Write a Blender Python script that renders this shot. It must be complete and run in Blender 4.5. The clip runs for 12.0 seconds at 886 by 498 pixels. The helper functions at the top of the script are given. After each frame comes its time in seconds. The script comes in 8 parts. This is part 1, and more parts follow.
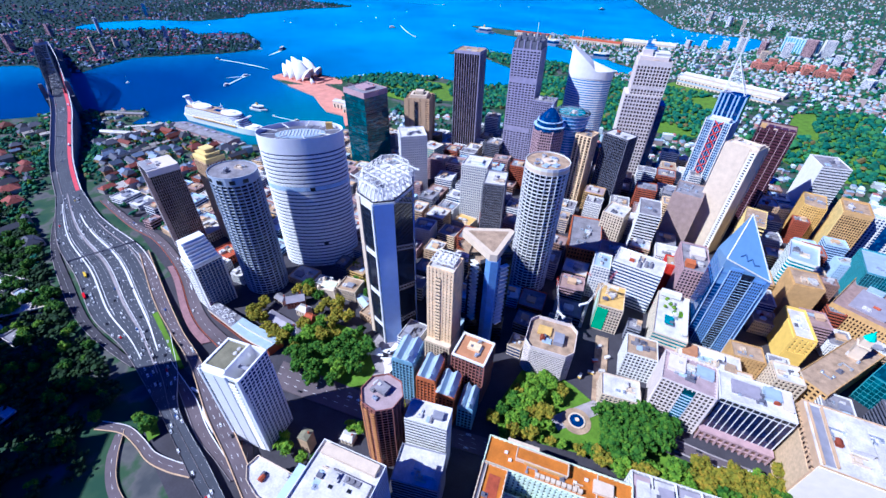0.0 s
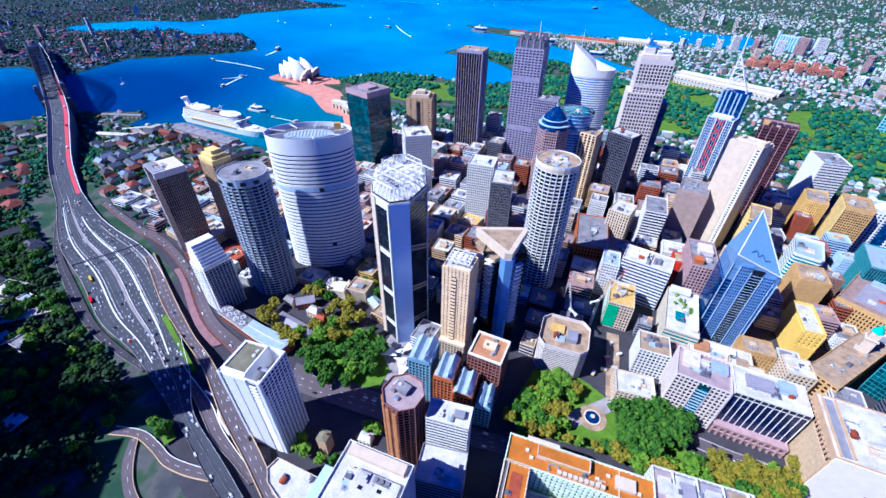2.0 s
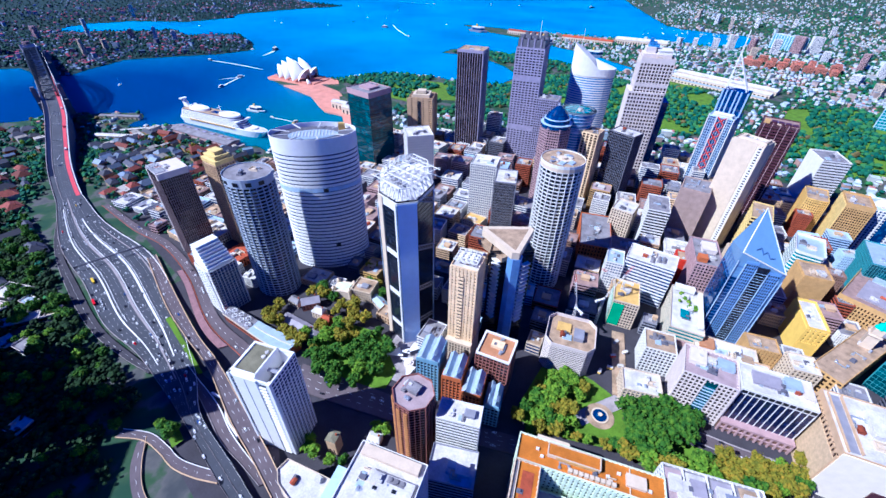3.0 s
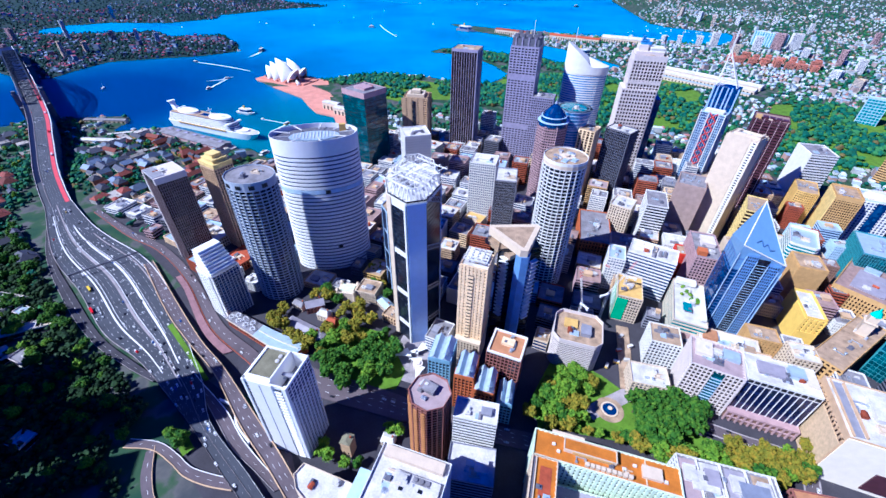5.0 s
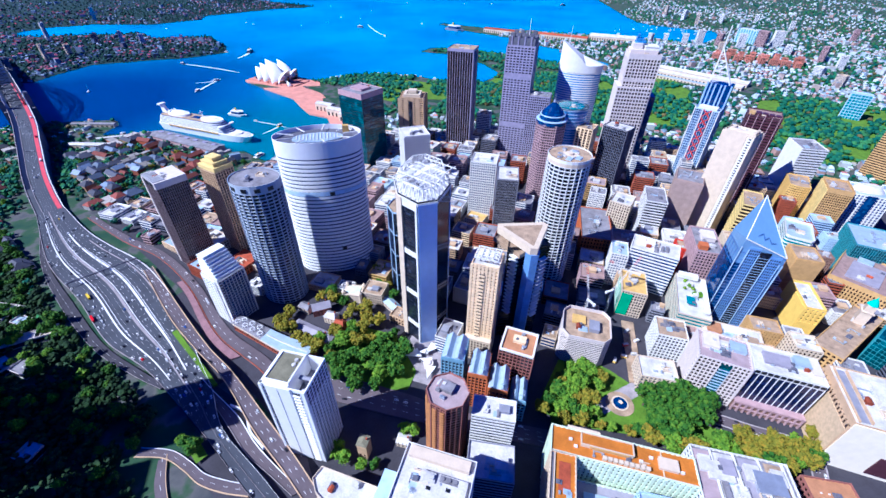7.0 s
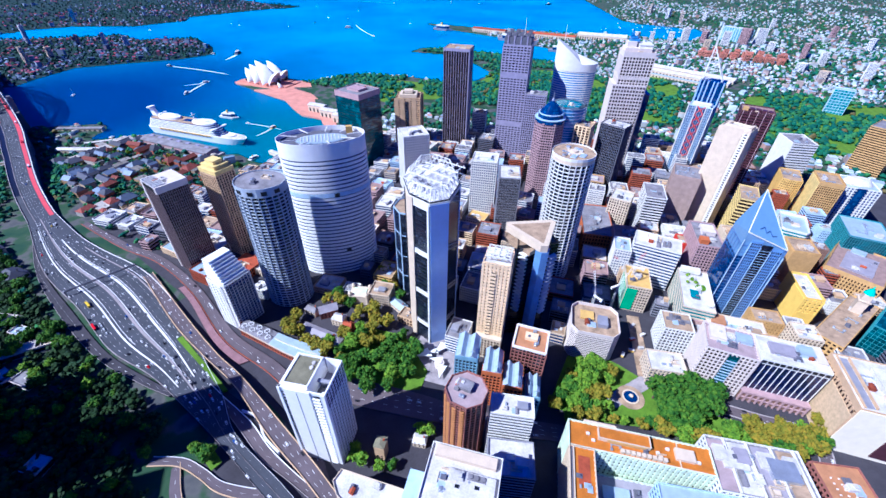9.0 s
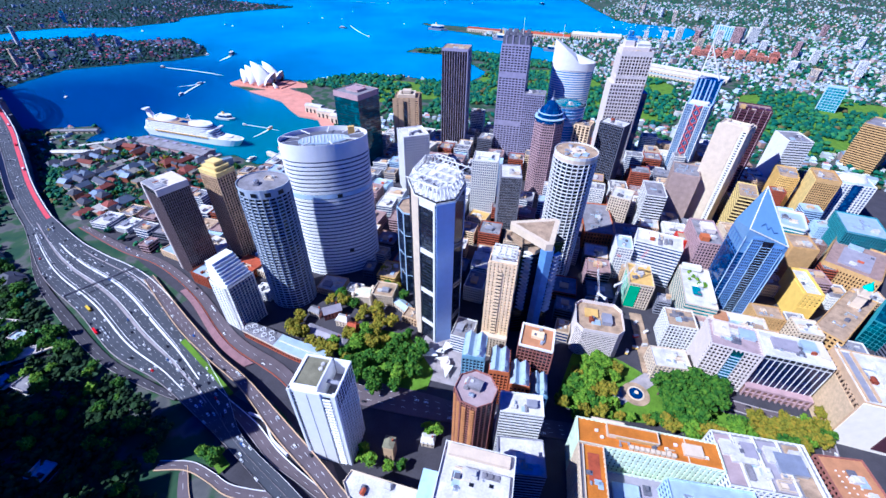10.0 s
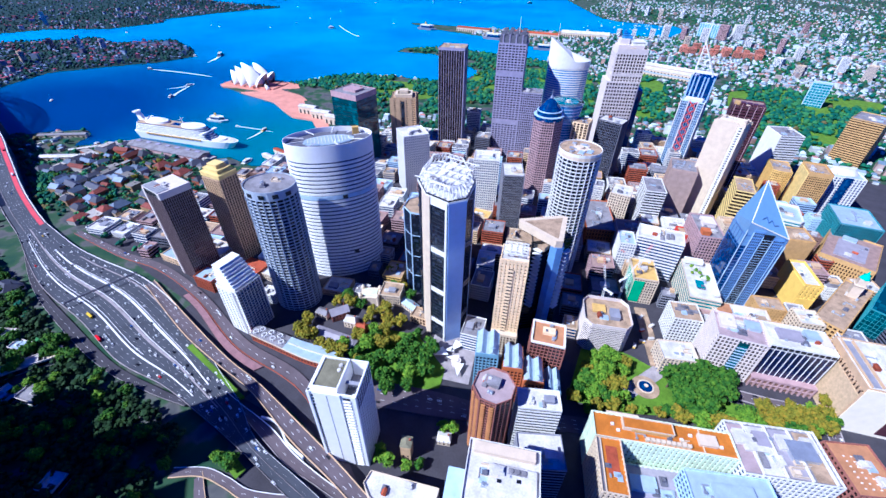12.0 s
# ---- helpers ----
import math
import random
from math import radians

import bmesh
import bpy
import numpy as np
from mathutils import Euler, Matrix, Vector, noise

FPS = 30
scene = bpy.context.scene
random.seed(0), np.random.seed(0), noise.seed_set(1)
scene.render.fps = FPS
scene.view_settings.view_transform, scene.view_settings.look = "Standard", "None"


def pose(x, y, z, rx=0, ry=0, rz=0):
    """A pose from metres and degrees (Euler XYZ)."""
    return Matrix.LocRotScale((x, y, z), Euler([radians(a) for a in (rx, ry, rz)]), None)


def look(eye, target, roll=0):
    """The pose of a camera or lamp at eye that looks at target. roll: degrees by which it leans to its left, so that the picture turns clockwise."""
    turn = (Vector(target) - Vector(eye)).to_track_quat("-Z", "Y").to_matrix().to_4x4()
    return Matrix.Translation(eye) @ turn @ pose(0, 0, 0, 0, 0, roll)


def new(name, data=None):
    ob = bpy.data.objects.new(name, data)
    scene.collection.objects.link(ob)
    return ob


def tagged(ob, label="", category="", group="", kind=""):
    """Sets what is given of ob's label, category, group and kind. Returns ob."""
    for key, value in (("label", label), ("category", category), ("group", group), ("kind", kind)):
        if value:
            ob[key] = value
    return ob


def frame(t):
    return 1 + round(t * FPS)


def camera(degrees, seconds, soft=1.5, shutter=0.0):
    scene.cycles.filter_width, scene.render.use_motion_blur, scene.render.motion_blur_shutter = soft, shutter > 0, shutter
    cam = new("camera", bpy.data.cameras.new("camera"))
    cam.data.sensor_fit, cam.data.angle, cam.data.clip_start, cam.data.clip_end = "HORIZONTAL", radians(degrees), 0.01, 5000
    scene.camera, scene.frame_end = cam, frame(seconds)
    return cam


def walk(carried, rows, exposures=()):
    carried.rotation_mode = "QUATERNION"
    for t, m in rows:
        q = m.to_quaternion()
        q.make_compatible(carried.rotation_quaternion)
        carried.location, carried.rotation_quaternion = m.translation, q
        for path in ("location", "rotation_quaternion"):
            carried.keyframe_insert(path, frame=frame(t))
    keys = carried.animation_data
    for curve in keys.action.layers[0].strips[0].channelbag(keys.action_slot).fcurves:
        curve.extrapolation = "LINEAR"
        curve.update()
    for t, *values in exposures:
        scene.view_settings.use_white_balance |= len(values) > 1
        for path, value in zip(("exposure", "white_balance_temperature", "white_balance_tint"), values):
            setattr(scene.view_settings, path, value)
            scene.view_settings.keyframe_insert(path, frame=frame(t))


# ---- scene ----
cam = camera(95.5, 12.0, 1.55)
METRES, EYE, TILT, LEAN, TURN = 120.0, 398.0, 0.0, 0.0, 43.0
ROWS = [
    (0.0, 0.0, 0.0, 0.0, 0.82, -36.92, -1.09),
    (0.5, -0.0384, -0.001, -0.0012, 0.58, -36.92, -1.08),
    (1.0, -0.0812, -0.0026, -0.0021, 0.33, -36.94, -1.07),
    (1.5, -0.1196, -0.0031, -0.0022, 0.1, -36.95, -1.03),
    (2.0, -0.1626, -0.0042, -0.0037, -0.18, -36.95, -1.02),
    (2.5, -0.2005, -0.0045, -0.0042, -0.43, -36.96, -0.99),
    (3.0, -0.2437, -0.0047, -0.0045, -0.73, -36.98, -0.97),
    (5.0, -0.4036, -0.004, -0.0056, -2.75, -37.01, -0.9),
    (5.5, -0.4432, -0.0034, -0.0046, -3.18, -37.02, -0.89),
    (6.0, -0.4883, -0.0026, -0.0034, -3.69, -37.01, -0.87),
    (6.5, -0.5245, -0.0015, -0.0025, -4.11, -37.03, -0.86),
    (7.0, -0.5696, -0.0002, -0.0018, -4.6, -37.04, -0.82),
    (9.0, -0.7433, 0.0089, -0.0024, -6.5, -37.04, -0.76),
    (9.5, -0.7842, 0.0116, -0.0025, -6.93, -37.04, -0.74),
    (10.0, -0.8299, 0.015, -0.0038, -7.4, -37.03, -0.72),
    (10.5, -0.866, 0.0175, -0.0051, -7.77, -37.05, -0.7),
    (11.0, -0.9112, 0.0212, -0.0061, -8.19, -37.07, -0.68),
    (11.5, -0.9519, 0.0251, -0.0061, -8.65, -37.08, -0.67),
    (12.0, -0.9986, 0.0298, -0.0056, -9.16, -37.07, -0.66),
]
walk(cam, [(t, pose(0, 0, EYE, TILT, LEAN, TURN) @ pose(METRES * x, METRES * y, METRES * z, 90 + pitch, roll, yaw)) for t, x, y, z, yaw, pitch, roll in ROWS], [(0.0, 0.58, 4270, 29), (12.0, 0.62, 4270, 29)])

# ---- daylight: afternoon sun from behind the left shoulder, clear sky ----
SUN_EL, SUN_DIR = radians(45.0), Vector((0.515, 0.857, 0)).normalized()
world = bpy.data.worlds.new("sky")
scene.world = world
world.use_nodes = True
_nt = world.node_tree
_sky = _nt.nodes.new("ShaderNodeTexSky")
_sky.sky_type, _sky.sun_disc = "NISHITA", False
_sky.sun_elevation, _sky.sun_rotation = SUN_EL, math.atan2(-SUN_DIR.x, -SUN_DIR.y)
_sky.air_density, _sky.dust_density, _sky.ozone_density = 1.0, 0.0, 10.0
_deep = _nt.nodes.new("ShaderNodeVectorMath")
_deep.operation = "MULTIPLY"
_deep.inputs[1].default_value = (0.10, 1.12, 3.7)
_nt.links.new(_sky.outputs[0], _deep.inputs[0])
_nt.links.new(_deep.outputs[0], _nt.nodes["Background"].inputs[0])
_nt.nodes["Background"].inputs[1].default_value = 0.0125
sun = new("sun", bpy.data.lights.new("sun", "SUN"))
sun.data.energy, sun.data.angle, sun.data.color = 5.5, radians(0.5), (1.0, 0.865, 0.52)
sun.matrix_world = look((0, 0, 900), (SUN_DIR.x * 100, SUN_DIR.y * 100, 900 - 100 * math.tan(SUN_EL)))

# ---- materials ----
def vivid(c, k=1.28):
    """The clear colours of a sunny day: a base colour drawn away from its grey."""
    g = 0.3 * c[0] + 0.55 * c[1] + 0.15 * c[2]
    return tuple(min(0.85, max(0.003, g + (x - g) * k)) for x in c[:3])


def mat(name, rgb, rough=0.7, metal=0.0, var=0.25, scale=0.15, bump=0.0, rand=0.0, spec=0.4):
    """A painted, stone or metal surface: base colour with grain and stains at two scales, in world metres."""
    m = bpy.data.materials.new(name)
    m.use_nodes = True
    nt = m.node_tree
    N, L = nt.nodes, nt.links
    p = N["Principled BSDF"]
    p.inputs["Roughness"].default_value, p.inputs["Metallic"].default_value = rough, metal
    p.inputs["Specular IOR Level"].default_value = spec
    geo = N.new("ShaderNodeNewGeometry")
    n1, n2 = N.new("ShaderNodeTexNoise"), N.new("ShaderNodeTexNoise")
    n1.inputs["Scale"].default_value, n1.inputs["Detail"].default_value = scale, 4
    n2.inputs["Scale"].default_value, n2.inputs["Detail"].default_value = scale * 9, 3
    for n in (n1, n2):
        L.new(geo.outputs["Position"], n.inputs["Vector"])
    add = N.new("ShaderNodeMath")
    add.operation = "MULTIPLY_ADD"
    add.inputs[1].default_value = 0.5
    L.new(n2.outputs[0], add.inputs[0])
    L.new(n1.outputs[0], add.inputs[2])
    rng = N.new("ShaderNodeMapRange")
    rng.inputs[1].default_value, rng.inputs[2].default_value = 0.45, 1.05
    rng.inputs[3].default_value, rng.inputs[4].default_value = 1 - var, 1 + var * 0.6
    L.new(add.outputs[0], rng.inputs[0])
    out = rng.outputs[0]
    if rand:
        info, r2, mul = N.new("ShaderNodeObjectInfo"), N.new("ShaderNodeMapRange"), N.new("ShaderNodeMath")
        r2.inputs[3].default_value, r2.inputs[4].default_value = 1 - rand, 1 + rand
        L.new(info.outputs["Random"], r2.inputs[0])
        mul.operation = "MULTIPLY"
        L.new(out, mul.inputs[0])
        L.new(r2.outputs[0], mul.inputs[1])
        out = mul.outputs[0]
    mix = N.new("ShaderNodeVectorMath")
    mix.operation = "SCALE"
    mix.inputs[0].default_value = vivid(rgb)
    L.new(out, mix.inputs["Scale"])
    L.new(mix.outputs[0], p.inputs["Base Color"])
    if bump:
        b = N.new("ShaderNodeBump")
        b.inputs["Strength"].default_value, b.inputs["Distance"].default_value = bump, 0.3
        L.new(n2.outputs[0], b.inputs["Height"])
        L.new(b.outputs[0], p.inputs["Normal"])
    return m


def glass(name, rgb, rgb2, bay=3.0, storey=3.7, rough=0.12, share=0.3):
    """Window glass seen from outside: dark rooms behind, with some blinds drawn, cell by cell."""
    m = bpy.data.materials.new(name)
    m.use_nodes = True
    nt = m.node_tree
    N, L = nt.nodes, nt.links
    p = N["Principled BSDF"]
    p.inputs["Roughness"].default_value, p.inputs["Specular IOR Level"].default_value = rough, 0.6
    tc, sn = N.new("ShaderNodeTexCoord"), N.new("ShaderNodeVectorMath")
    sn.operation = "SNAP"
    sn.inputs[1].default_value = (bay, bay, storey)
    L.new(tc.outputs["Object"], sn.inputs[0])
    wn = N.new("ShaderNodeTexWhiteNoise")
    L.new(sn.outputs[0], wn.inputs["Vector"])
    rp = N.new("ShaderNodeValToRGB")
    rp.color_ramp.elements[0].position, rp.color_ramp.elements[0].color = 1 - share, (*vivid(rgb), 1)
    rp.color_ramp.elements[1].position, rp.color_ramp.elements[1].color = 1.0, (*vivid(rgb2), 1)
    L.new(wn.outputs[0], rp.inputs[0])
    L.new(rp.outputs[0], p.inputs["Base Color"])
    return m


def ramp_mat(name, stops, scale, rough=0.85, detail=5, bump=0.0, island=False, spec=0.3):
    """A surface of several colours: by world noise, or piece by piece."""
    m = bpy.data.materials.new(name)
    m.use_nodes = True
    nt = m.node_tree
    N, L = nt.nodes, nt.links
    p = N["Principled BSDF"]
    p.inputs["Roughness"].default_value, p.inputs["Specular IOR Level"].default_value = rough, spec
    geo = N.new("ShaderNodeNewGeometry")
    n1 = N.new("ShaderNodeTexNoise")
    n1.inputs["Scale"].default_value, n1.inputs["Detail"].default_value = scale, detail
    L.new(geo.outputs["Position"], n1.inputs["Vector"])
    rp = N.new("ShaderNodeValToRGB")
    el = rp.color_ramp.elements
    while len(el) < len(stops):
        el.new(0.5)
    for e, (pos, c) in zip(el, stops):
        e.position, e.color = pos, (*vivid(c, 1.15), 1)
    L.new(geo.outputs["Random Per Island"] if island else n1.outputs[0], rp.inputs[0])
    col = rp.outputs[0]
    if island:
        rp.color_ramp.interpolation = "CONSTANT"
        mul = N.new("ShaderNodeVectorMath")
        mul.operation = "SCALE"
        mr = N.new("ShaderNodeMapRange")
        mr.inputs[1].default_value, mr.inputs[2].default_value = 0.3, 0.7
        mr.inputs[3].default_value, mr.inputs[4].default_value = 0.7, 1.25
        L.new(n1.outputs[0], mr.inputs[0])
        L.new(rp.outputs[0], mul.inputs[0])
        L.new(mr.outputs[0], mul.inputs["Scale"])
        col = mul.outputs[0]
    L.new(col, p.inputs["Base Color"])
    if bump:
        b = N.new("ShaderNodeBump")
        b.inputs["Strength"].default_value, b.inputs["Distance"].default_value = bump, 1.0
        L.new(n1.outputs[0], b.inputs["Height"])
        L.new(b.outputs[0], p.inputs["Normal"])
    return m


WHITE = mat("white_concrete", (0.74, 0.73, 0.71), 0.6, var=0.1)
CREAM = mat("cream_concrete", (0.62, 0.53, 0.42), 0.7, var=0.15)
BEIGE = mat("beige_precast", (0.82, 0.64, 0.44), 0.75)
GLASSFRAME = mat("teal_mullion", (0.10, 0.26, 0.30), 0.4, spec=0.6)
PINK = mat("pinkish_granite", (0.44, 0.32, 0.33), 0.5)
LILAC = mat("lilac_grey_granite", (0.33, 0.31, 0.41), 0.5)
GREY = mat("grey_concrete", (0.27, 0.27, 0.31), 0.75)
DARKGREY = mat("dark_grey_concrete", (0.13, 0.13, 0.16), 0.7)
BROWN = mat("brown_precast", (0.24, 0.16, 0.13), 0.7)
RUST = mat("rust_brown_brick", (0.32, 0.10, 0.06), 0.8)
OCHRE = mat("golden_sandstone", (0.60, 0.42, 0.18), 0.75)
TAN = mat("tan_sandstone", (0.50, 0.34, 0.17), 0.75)
MINT = mat("mint_green_render", (0.70, 0.79, 0.64), 0.7)
BLUEW = mat("pale_blue_cladding", (0.52, 0.64, 0.82), 0.45, spec=0.6)
SKYBLUE = mat("blue_painted_panel", (0.26, 0.40, 0.52), 0.5)
REDP = mat("red_painted_render", (0.50, 0.07, 0.05), 0.6)
MAROON = mat("maroon_granite", (0.065, 0.028, 0.038), 0.4)
STEEL = mat("pale_steel", (0.55, 0.58, 0.63), 0.35, 0.6)
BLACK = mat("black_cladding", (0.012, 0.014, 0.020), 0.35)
G_DARK = glass("dark_glass", (0.006, 0.009, 0.020), (0.035, 0.045, 0.07))
G_BLUE = glass("blue_glass", (0.008, 0.028, 0.10), (0.03, 0.08, 0.20))
G_TEAL = glass("teal_glass", (0.008, 0.045, 0.06), (0.03, 0.12, 0.15), 6.0, 7.4, 0.06)
G_SEA = glass("sea_green_glass", (0.03, 0.17, 0.20), (0.09, 0.32, 0.35))
G_BROWN = glass("brown_glass", (0.014, 0.010, 0.012), (0.06, 0.04, 0.03))
G_BRIGHT = glass("bright_blue_glass", (0.08, 0.20, 0.42), (0.20, 0.38, 0.62), share=0.5)
R_GREY = mat("grey_roof_membrane", (0.24, 0.23, 0.25), 0.9, var=0.5, scale=0.1)
R_WHITE = mat("white_roof_membrane", (0.60, 0.58, 0.57), 0.85, var=0.4, scale=0.08)
R_TAN = mat("gravel_roof", (0.38, 0.29, 0.21), 0.95, var=0.55, scale=0.12)
R_ORANGE = mat("orange_tiled_roof_terrace", (0.42, 0.17, 0.045), 0.9, var=0.35, scale=0.1)
R_BLUE = mat("pale_blue_metal_roof", (0.46, 0.54, 0.63), 0.4, 0.2, var=0.2)
OLDTERRA = mat("weathered_terracotta_roof", (0.19, 0.064, 0.052), 0.85, var=0.5, scale=0.3, rand=0.5)
R_TERRA = mat("terracotta_roof", (0.30, 0.085, 0.05), 0.85, var=0.4, scale=0.3, rand=0.35)
R_BROWN = mat("brown_gravel_roof", (0.30, 0.22, 0.20), 0.95, var=0.35, scale=0.15)
ASPHALT = mat("asphalt", (0.050, 0.047, 0.058), 0.9, var=0.35, scale=0.06)
ROADTOP = mat("pale_motorway_asphalt", (0.116, 0.097, 0.108), 0.9, var=0.3, scale=0.05)
REDROAD = mat("red_bus_lane", (0.50, 0.10, 0.12), 0.9)
PAVING = mat("pavement_concrete", (0.34, 0.31, 0.32), 0.9, var=0.4, scale=0.1)
LINE = mat("white_road_paint", (0.80, 0.80, 0.82), 0.7, var=0.1)
GRASS = mat("lawn", (0.12, 0.205, 0.018), 0.95, var=0.45, scale=0.08)
G_MIRROR = mat("polished_blue_panel", (0.26, 0.37, 0.66), 0.25, 0.0, var=0.08, spec=0.7)
ORANGEBRICK = mat("orange_brick", (0.44, 0.16, 0.08), 0.8)
WARMGREY = mat("warm_brown_concrete", (0.36, 0.28, 0.25), 0.75)
PANEL = mat("pale_lavender_panel", (0.36, 0.46, 0.74), 0.22, var=0.08, spec=0.6)
SANDY = mat("sandy_stone", (0.54, 0.40, 0.27), 0.8, var=0.2)
MIDBLUE = mat("mid_blue_cladding", (0.19, 0.30, 0.55), 0.4, spec=0.6)
WEDGE = mat("pale_blue_wedge_glass", (0.19, 0.29, 0.45), 0.2, var=0.1, spec=0.7)
GOLD = mat("pale_gold_render", (0.72, 0.58, 0.28), 0.7)
BRICKROSE = mat("rose_brown_brick", (0.27, 0.13, 0.11), 0.8)
R_PINK = mat("pinkish_grey_roof", (0.36, 0.29, 0.30), 0.9, var=0.3, scale=0.12)
R_MOSS = mat("mossy_roof_membrane", (0.19, 0.18, 0.13), 0.95, var=0.4, scale=0.12)
R_LILAC = mat("lilac_grey_roof_sheet", (0.32, 0.30, 0.34), 0.7, var=0.2)
COOLWHITE = mat("cool_white_precast", (0.66, 0.60, 0.57), 0.65, var=0.12)
DARKBROWN = mat("dark_brown_precast", (0.21, 0.165, 0.165), 0.6)
RUSTIC = mat("rusticated_stone", (0.60, 0.47, 0.32), 0.9, var=0.25, scale=0.35, bump=0.5)
TILEPINK = mat("pink_brick_paving", (0.25, 0.155, 0.165), 0.9, var=0.3, scale=0.2)
LEAF = ramp_mat("leaves", [(0.3, (0.012, 0.055, 0.008)), (0.5, (0.045, 0.115, 0.012)), (0.7, (0.11, 0.19, 0.02))], 0.25, bump=0.6)
LEAF_AUT = ramp_mat("autumn_leaves", [(0.3, (0.08, 0.095, 0.008)), (0.5, (0.19, 0.18, 0.012)), (0.72, (0.30, 0.20, 0.025))], 0.3, bump=0.6)
LEAF_LIGHT = ramp_mat("bright_leaves", [(0.3, (0.05, 0.11, 0.012)), (0.5, (0.11, 0.21, 0.02)), (0.7, (0.21, 0.29, 0.03))], 0.3, bump=0.6)
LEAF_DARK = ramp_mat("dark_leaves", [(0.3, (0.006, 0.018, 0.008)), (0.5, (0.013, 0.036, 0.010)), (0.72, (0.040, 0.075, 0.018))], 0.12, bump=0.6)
BALC = mat("amber_balcony_brick", (0.38, 0.20, 0.10), 0.8)
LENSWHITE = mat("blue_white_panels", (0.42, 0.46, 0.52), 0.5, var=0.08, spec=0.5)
YELLOW = mat("pale_yellow_render", (0.78, 0.57, 0.20), 0.75, var=0.12)
GREENGLASS = mat("green_glazed_panel", (0.06, 0.36, 0.20), 0.25, var=0.2, spec=0.6)
DEEPBLUE = mat("deep_blue_cladding", (0.09, 0.15, 0.32), 0.35, spec=0.6)
R_CLAY = mat("clay_brown_roof", (0.40, 0.22, 0.13), 0.9, var=0.3, scale=0.1)
PALECREAM = mat("pale_cream_stone", (0.84, 0.78, 0.66), 0.7, var=0.08)
PUREWHITE = mat("bright_white_panels", (0.84, 0.84, 0.85), 0.5, var=0.06)
BARK = mat("bark", (0.12, 0.09, 0.07), 0.95)
# bluish cast stands in for distance haze over the eastern suburbs
WOODS = ramp_mat("far_foliage", [(0.0, (0.014, 0.085, 0.060)), (0.35, (0.024, 0.11, 0.065)), (0.6, (0.050, 0.155, 0.055)), (0.96, (0.12, 0.10, 0.04))], 0.04, island=True)
# north shore leaves: blue distance haze and dimness mixed into the base colour
HAZED_NORTHWOODS = ramp_mat("north_shore_foliage", [(0.0, (0.007, 0.036, 0.036)), (0.4, (0.012, 0.050, 0.044)), (0.7, (0.02, 0.068, 0.044)), (0.96, (0.05, 0.055, 0.05))], 0.04, island=True)
SUBURB = ramp_mat("suburb_ground", [(0.35, (0.016, 0.050, 0.028)), (0.50, (0.034, 0.070, 0.034)), (0.58, (0.095, 0.095, 0.095)), (0.70, (0.05, 0.055, 0.062))], 0.03, detail=8)
# suburb roofs and walls paled and cooled to carry the same haze
CITYROOF = ramp_mat("house_roofs", [(0.0, (0.56, 0.64, 0.70)), (0.26, (0.30, 0.36, 0.44)), (0.45, (0.42, 0.20, 0.18)), (0.56, (0.46, 0.42, 0.36)), (0.70, (0.18, 0.24, 0.31)), (0.92, (0.56, 0.60, 0.64))], 0.05, island=True)
CITYWALL = ramp_mat("house_walls", [(0.0, (0.48, 0.50, 0.50)), (0.3, (0.54, 0.60, 0.65)), (0.55, (0.36, 0.29, 0.27)), (0.75, (0.40, 0.27, 0.23)), (0.88, (0.44, 0.52, 0.60))], 0.05, island=True)
# north shore roofs, walls and ground, with the same haze in their colours
HAZED_NORTHROOF = ramp_mat("north_shore_roofs", [(0.0, (0.26, 0.32, 0.44)), (0.15, (0.06, 0.09, 0.16)), (0.45, (0.34, 0.075, 0.11)), (0.66, (0.10, 0.13, 0.20)), (0.86, (0.24, 0.09, 0.14))], 0.05, island=True)
HAZED_NORTHWALL = ramp_mat("north_shore_walls", [(0.0, (0.22, 0.27, 0.36)), (0.35, (0.32, 0.38, 0.48)), (0.6, (0.17, 0.14, 0.18)), (0.85, (0.20, 0.12, 0.14))], 0.05, island=True)
HAZED_NORTHGROUND = ramp_mat("north_shore_ground", [(0.35, (0.007, 0.028, 0.030)), (0.55, (0.014, 0.038, 0.038)), (0.70, (0.035, 0.046, 0.062))], 0.03, detail=8)
MOTORWAY = mat("dark_motorway_asphalt", (0.062, 0.066, 0.082), 0.9, var=0.3, scale=0.05)
G_NAVY = glass("navy_glass", (0.008, 0.012, 0.045), (0.016, 0.024, 0.075))

